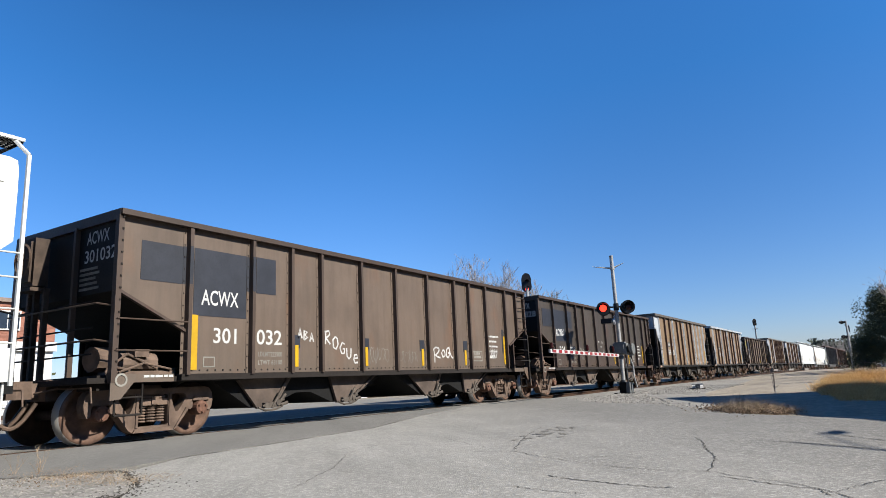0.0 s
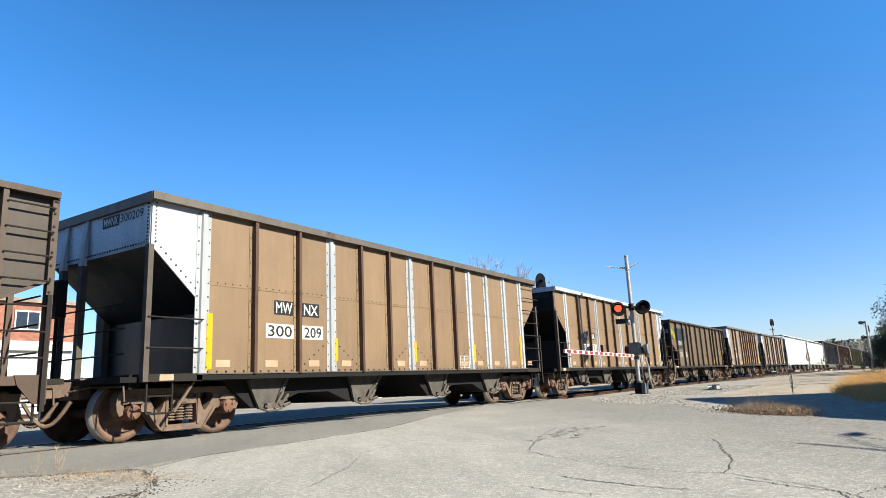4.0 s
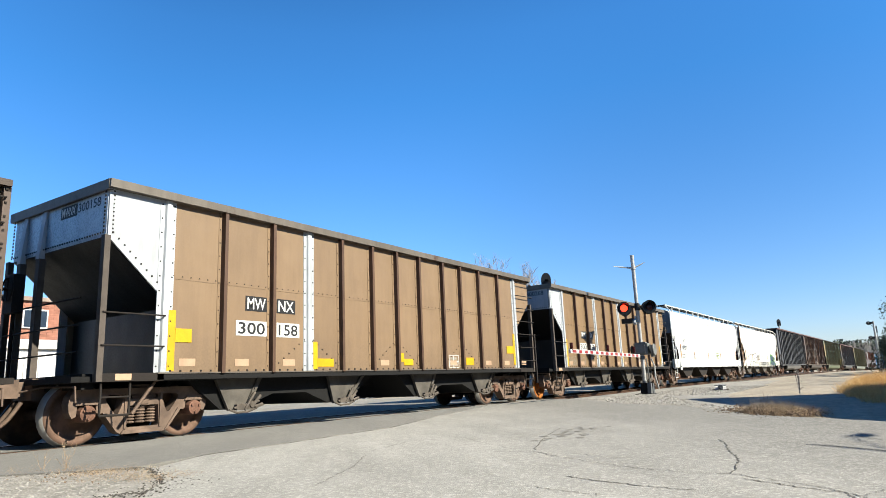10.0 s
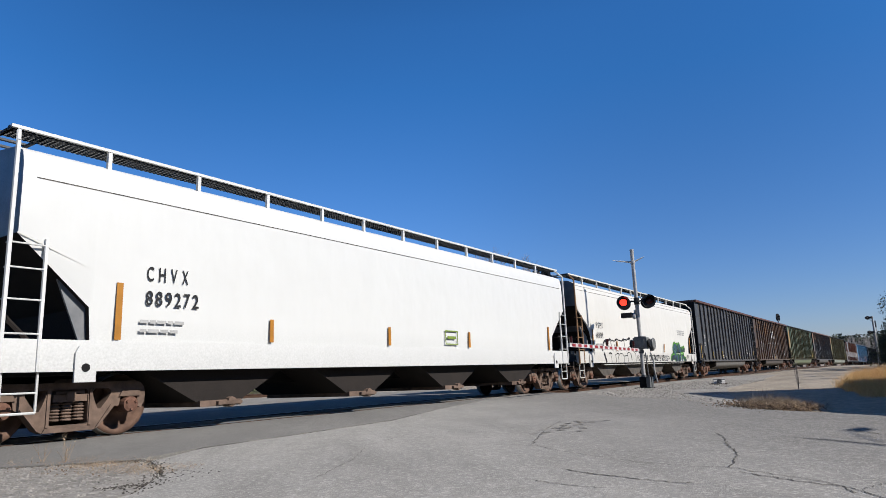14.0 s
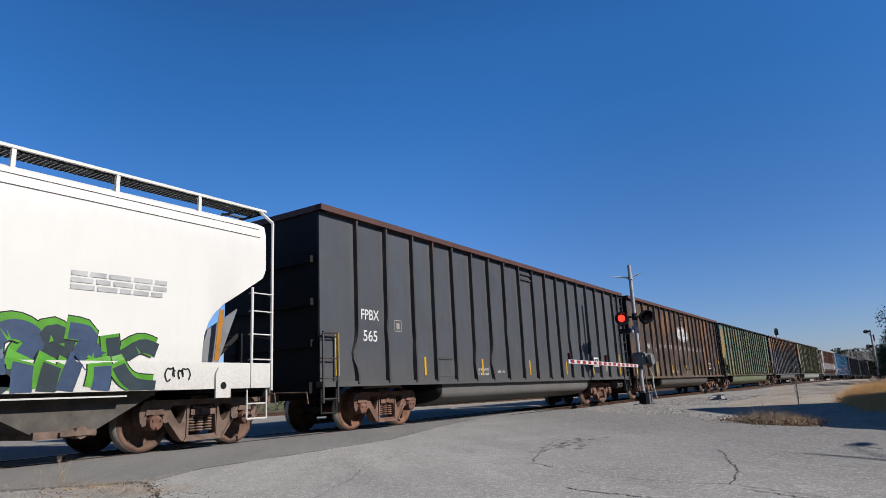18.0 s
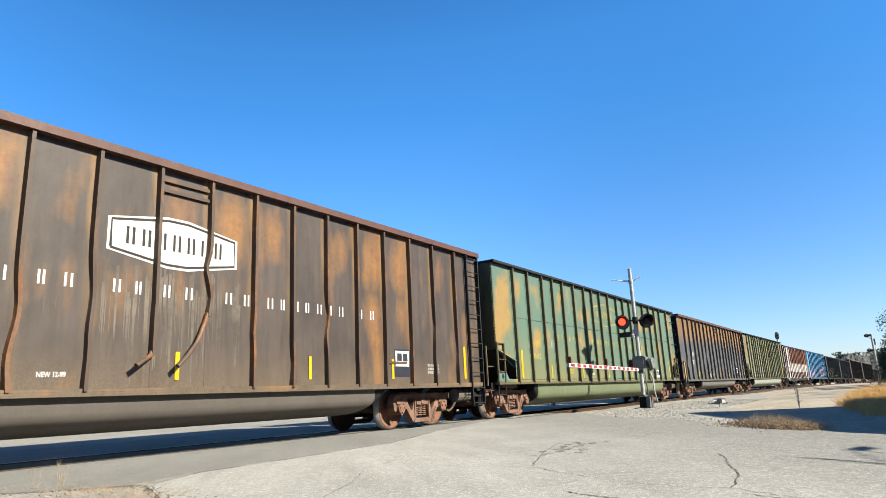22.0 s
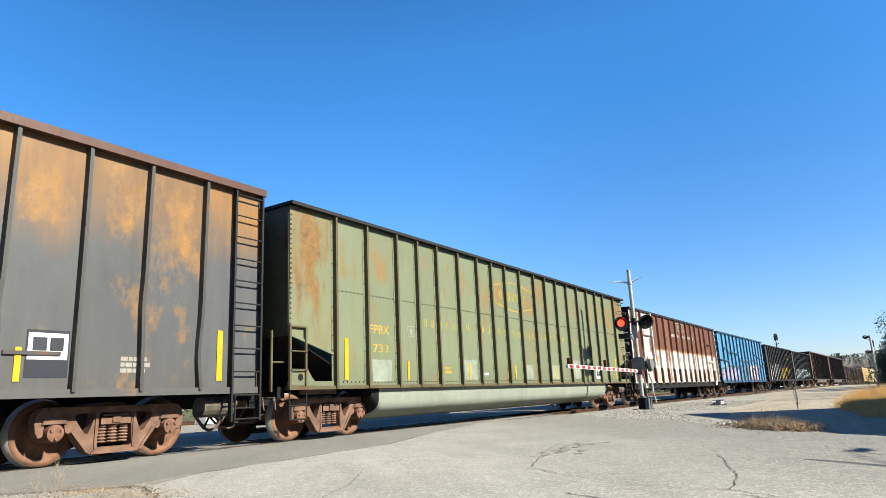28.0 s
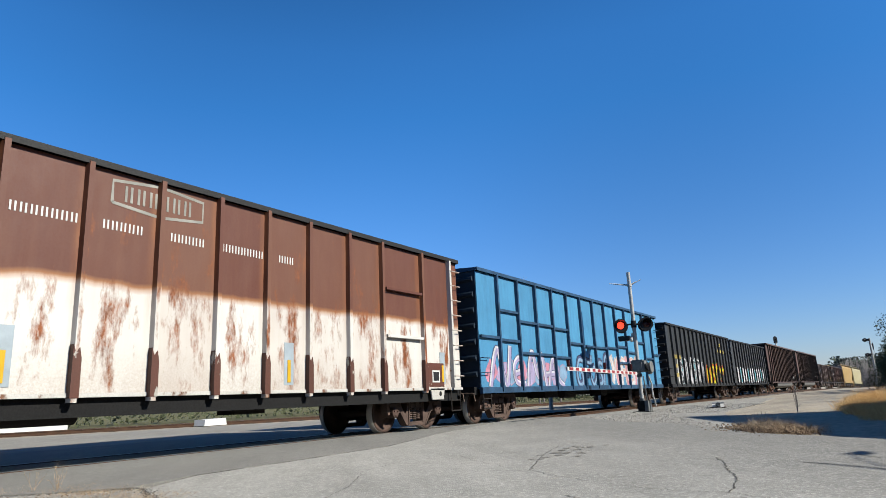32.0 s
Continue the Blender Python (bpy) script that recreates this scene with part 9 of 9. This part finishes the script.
def far_woods():
    """The line of pines and bare woods along the horizon."""
    rng = random.Random(77)
    s, tw = Shape(), Shape()

    def pine(x, y, h):
        z0 = -0.2 + fall(x)
        s.bar((x, y, z0), (x, y, z0 + h * 0.9), 0.2, 4)
        for i in range(220):
            q = rng.uniform(0.3, 1.0)
            r = h * 0.34 * math.sin(math.pi * min(1.0, (q - 0.2) / 0.86)) ** 0.7 * math.sqrt(rng.random())
            a = rng.uniform(0, 6.28)
            leaf(s, (x + r * math.cos(a), y + r * math.sin(a), z0 + h * q), rng.uniform(0.45, 0.95), rng, 1)

    def bare(x, y, h, n=90):
        z0 = -0.2 + fall(x)
        for i in range(n):
            a, q = rng.uniform(0, 6.28), rng.uniform(0.15, 1.0)
            r = h * 0.3 * math.sin(min(1.0, q * 1.1) * 2.6) * rng.uniform(0.3, 1.0)
            p = (x + r * math.cos(a), y + r * math.sin(a), z0 + h * q)
            tw.bar((x, y, z0 + h * q * 0.45), p, 0.06, 3, 0, 0.02)
    for i in range(70):
        x = rng.uniform(330, 440)
        pine(x, x * math.tan(math.radians(rng.uniform(-2.5, 3))), rng.uniform(11, 16))
    for i in range(150):
        x = rng.uniform(310, 420)
        bare(x, x * math.tan(math.radians(rng.uniform(-3, 2.4))), rng.uniform(10, 15))
    for i in range(110):
        b = math.radians(rng.uniform(4, 36))
        d = rng.uniform(80, 150)
        bare(d * math.cos(b), 22 + d * math.sin(b), rng.uniform(6, 9.5))
    tagged(part("far_woods", s, [BARK, LEAFPINE], fix=False), "dark pines along the horizon", "woods", kind="stuff")
    tagged(part("bare_woods", tw, TWIG, fix=False), "hazy grey leafless woods along the horizon", "woods", kind="stuff")
    hd = Shape()
    for i in range(9000):
        x = rng.uniform(8, 150)
        y = second(x) + 9 + rng.gauss(0, 1.2)
        leaf(hd, (x, y, fall(x) + 0.2 + abs(rng.gauss(0, 0.8))), rng.uniform(0.08, 0.22), rng)
    tagged(part("hedgerow", hd, LEAFDARK, fix=False), "straggling green undergrowth beyond the siding", "hedge", kind="stuff")


def blades(s, x, y, z, n, spread, height, rng, width=0.006, lean=0.35, flat=1.0):
    for _ in range(n):
        a, r = rng.uniform(0, 6.28), spread * math.sqrt(rng.random())
        px, py = x + r * math.cos(a), y + flat * r * math.sin(a)
        h = height * rng.uniform(0.4, 1.1)
        dx, dy = rng.uniform(-lean, lean) * h, rng.uniform(-lean, lean) * h
        t = rng.uniform(0, 6.28)
        wx, wy = width * math.cos(t), width * math.sin(t)
        s.face([(px - wx, py - wy, z), (px + wx, py + wy, z), (px + 0.45 * dx + wx * 0.7, py + 0.45 * dy + wy * 0.7, z + h * 0.55), (px + 0.45 * dx - wx * 0.7, py + 0.45 * dy - wy * 0.7, z + h * 0.55)])
        s.face([(px + 0.45 * dx - wx * 0.7, py + 0.45 * dy - wy * 0.7, z + h * 0.55), (px + 0.45 * dx + wx * 0.7, py + 0.45 * dy + wy * 0.7, z + h * 0.55), (px + dx, py + dy, z + h)])


def build_grass():
    rng = random.Random(15)
    s = Shape()
    for _ in range(330):
        x, y = rng.uniform(22.6, 31), rng.uniform(-5.5, 0.85)
        blades(s, x, y, -0.06, 170, 0.4, (0.56 if x > 23.8 else 0.36) * rng.uniform(0.5, 1.1), rng, 0.0026, 0.85)
    for _ in range(170):
        x = rng.uniform(15.2, 22.6)
        y = 0.05 + 0.13 * (x - 14.7) - 1.5 * rng.random() ** 1.3
        blades(s, x, y, -0.06, 130, 0.36, rng.uniform(0.14, 0.2) + 0.02 * (x - 15), rng, 0.0024, 0.85)
    tagged(part("golden_grass", s, GOLDGRASS, fix=False), "tall golden dry broom grass at the verge", "grass", kind="stuff")
    s = Shape()
    for _ in range(170):
        q = 0.8 * rng.random()
        x, y = 12.3 - 1.2 * q + rng.gauss(0, 0.2), 2.05 - 1.05 * q + rng.gauss(0, 0.12)
        blades(s, x + 0.25, y - 0.1, -0.05, 22, 0.2, 0.13 * rng.uniform(0.3, 1.3), rng, 0.003, 1.9)
    br = Shape()
    for _ in range(170):
        q = 0.72 * rng.random() ** 0.9
        x, y = 12.4 - 1.0 * q + rng.gauss(0, 0.22), 2.1 - 0.9 * q + rng.gauss(0, 0.12)
        blades(br, x + 0.3, y - 0.12, -0.05, 34, 0.2, 0.17 * rng.uniform(0.3, 1.3) * (1.15 - 0.5 * q), rng, 0.0022, 1.9)
    for _ in range(26):
        q = 0.6 * rng.random()
        blades(br, 12.7 - 1.0 * q + rng.gauss(0, 0.25), 2.0 - 0.9 * q + rng.gauss(0, 0.12), -0.05, 7, 0.12, 0.36 * rng.uniform(0.5, 1.1), rng, 0.0022, 0.5)
    tagged(part("dead_brush", br, BRUSH, fix=False), "tangled dead brown brush at the road's edge", "brush", kind="stuff")
    tagged(part("verge_weeds", s, DRYGRASS, fix=False), "dry brown weeds at the road's edge", "grass", kind="stuff")
    s = Shape()
    for _ in range(1500):
        q = rng.random()
        leaf(s, (12.9 - 1.8 * q + rng.gauss(0, 0.3), 2.5 - 1.5 * q + rng.gauss(0, 0.15), -0.03 + abs(rng.gauss(0, 0.04))), rng.uniform(0.008, 0.022), rng)
    for _ in range(150):
        leaf(s, (rng.gauss(3.35, 0.3), rng.gauss(6.5, 0.5), -0.02 + abs(rng.gauss(0, 0.01))), rng.uniform(0.006, 0.014), rng)
    tagged(part("dead_leaves", s, DEADLEAF, fix=False), "scattered dead brown leaves", "leaves", kind="stuff")
    s = Shape()
    for _ in range(16):
        blades(s, rng.gauss(3.5, 0.25), rng.gauss(6.7, 0.5), -0.05, 22, 0.14, 0.09, rng, 0.0014, 1.6)
    for _ in range(34):
        y = rng.uniform(5.2, 7.1)
        blades(s, rng.gauss(3.5, 0.16), y, -0.03, 26, 0.2, 0.05, rng, 0.0016, 3.4)
    tagged(part("edge_weeds", s, DRYGRASS, fix=False), "thin dry weeds at the edge of the asphalt", "grass", kind="stuff")
    for x, y, h, seed in ((3.62, 7.14, 0.3, 2), (3.45, 7.3, 0.22, 3), (3.5, 6.95, 0.18, 4)):
        r2 = random.Random(seed)
        m = thing("dead_weed", "thin dead weed stalk beside the road", "weed", pose(x, y, -0.05), "dead weeds")
        st = Shape()
        for _ in range(5):
            p = Vector((0, 0, 0))
            d = Vector((r2.uniform(-0.45, 0.45), r2.uniform(-0.45, 0.45), 1)).normalized()
            for _ in range(6):
                q = p + d * h / 6
                st.bar(p, q, 0.0013, 3)
                if r2.random() < 0.6:
                    st.bar(q, q + Vector((r2.uniform(-1, 1), r2.uniform(-1, 1), r2.uniform(0.2, 1))).normalized() * 0.05, 0.0009, 3)
                p, d = q, (d + Vector((r2.uniform(-0.2, 0.2), r2.uniform(-0.2, 0.2), 0))).normalized()
        part("stalk", st, DRYGRASS, m, fix=False)
    m = thing("sapling", "thin leafless sapling beside the track", "sapling", pose(20.4, 2.04, -0.06))
    r2 = random.Random(6)
    for i in range(4):
        st = Shape()
        p, d = Vector((0, 0, 0)), Vector((r2.uniform(-0.14, 0.14), r2.uniform(-0.14, 0.14), 1)).normalized()
        for _ in range(5):
            q = p + d * 0.14
            st.bar(p, q, 0.008, 4, 0, 0.006)
            st.bar(q, q + Vector((r2.uniform(-1, 1), r2.uniform(-1, 1), r2.uniform(0.4, 1))).normalized() * 0.14, 0.004, 3, 0, 0.002)
            p, d = q, (d + Vector((r2.uniform(-0.1, 0.1), r2.uniform(-0.1, 0.1), 0.1))).normalized()
        part("stem", st, BARK, m, fix=False)


def beacon_arm():
    """Street pole whose arm and hanging beacon throw their shadows on the road."""
    m = thing("street_pole", "steel street pole with an arm and a hanging beacon", "street pole", pose(6.1, -9.42, -0.05))
    part("pole", Shape().bar((0, 0, 0), (0, 0, 6.4), 0.11, 12, 0, 0.07), GALV, m)
    part("arm", Shape().bar((0, 0, 5.6), (2.03, 2.54, 5.5), 0.03, 8, 0, 0.016), GALV, m)
    part("cable", Shape().wire([(0, 0, 6.1), (1.86, 1.87, 5.6), (2.98, 2.17, 5.62)], 0.012, 5), LAMPBLACK, m)
    part("beacon", Shape().bar((2.74, 2.17, 5.5), (2.98, 2.17, 5.5), 0.02, 10, 0, 0.075).bar((2.98, 2.17, 5.5), (3.24, 2.17, 5.5), 0.075, 10, 0, 0.02), LAMPBLACK, m)


crossing_mast()
beacon_arm()
block_signal(33.0, 15.0, -0.06, 5.75, "tall railway signal with a black head beyond the track", True)
block_signal(104.0, 11.75, -0.2, 7.0, "distant railway signal with a black head above the train")
bracket_signal(70.0, 0.35)
ground_box()
white_block(22.0, 29.0, 10)
white_block(30.5, 25.6, -14)
brick_building()
shed_behind()
sky_block_behind()
for _x, _y, _h, _s in ((52.4, 29.2, 10.5, 1), (54.5, 25.4, 9.2, 2), (55.0, 24.0, 8.8, 3), (60, 31, 11.2, 5), (57, 27, 9.9, 6)):
    bare_tree(_x, _y, _h, _s)
evergreen(63.0, -2.9, 6.3, 3.9, 21, 40000, "dense dark evergreen tree beside the track", 0.0, 0.075)
evergreen(56.0, -6.2, 7.0, 3.2, 22, 26000, "dense dark evergreen tree beside the track", 0.0, 0.08)
evergreen(74.0, -3.4, 6.5, 4.0, 23, 14000, "dense dark evergreen tree beside the track", 0.0, 0.12)
evergreen(46.0, -4.8, 2.6, 1.8, 24, 2600, "low dark brushy evergreen shrub", 0.0, 0.1)
bare_tree(58.0, -3.6, 6.6, 9, 3)
bare_tree(33.0, -4.2, 5.6, 31, 3)
bare_tree(38.5, -4.8, 6.4, 32, 3)
bare_tree(45.0, -4.4, 6.4, 33, 3)
far_woods()
build_grass()
scatter_stones()
build_ties(main_track, lambda x: MID + side(x), 20.9, 170, 0.52, 0.0)
build_ties(siding, second, 0, 130, 0.9, 0.12)


# ---------------------------------------------------------------- what moves
def gone(t):
    """How far the train has come by t seconds."""
    return 7.80922 * t + 0.0134267 * t * t - 0.000137389 * t ** 3


def motions():
    for car, at, length in CARS:
        rows = []
        for t in range(33):
            x = at - gone(t)
            a = Vector((x, MID + side(x), fall(x)))
            b = Vector((x + length, MID + side(x + length), fall(x + length)))
            rows.append((t, pose(*a, 0, -math.degrees(math.atan2(b.z - a.z, length)), math.degrees(math.atan2(b.y - a.y, length)))))
        walk(car, rows)
    # the wheels roll: one turn about the axle for every 2.87 m
    first = WHEELS[0]
    walk(first, [(i / 15, pose(0, 0, 0, 0, -math.degrees(gone(i / 15) / 0.457), 0)) for i in range(481)])
    act, slot = first.animation_data.action, first.animation_data.action_slot
    for w in WHEELS[1:]:
        w.rotation_mode = "QUATERNION"
        ad = w.animation_data_create()
        ad.action = act
        ad.action_slot = slot


motions()
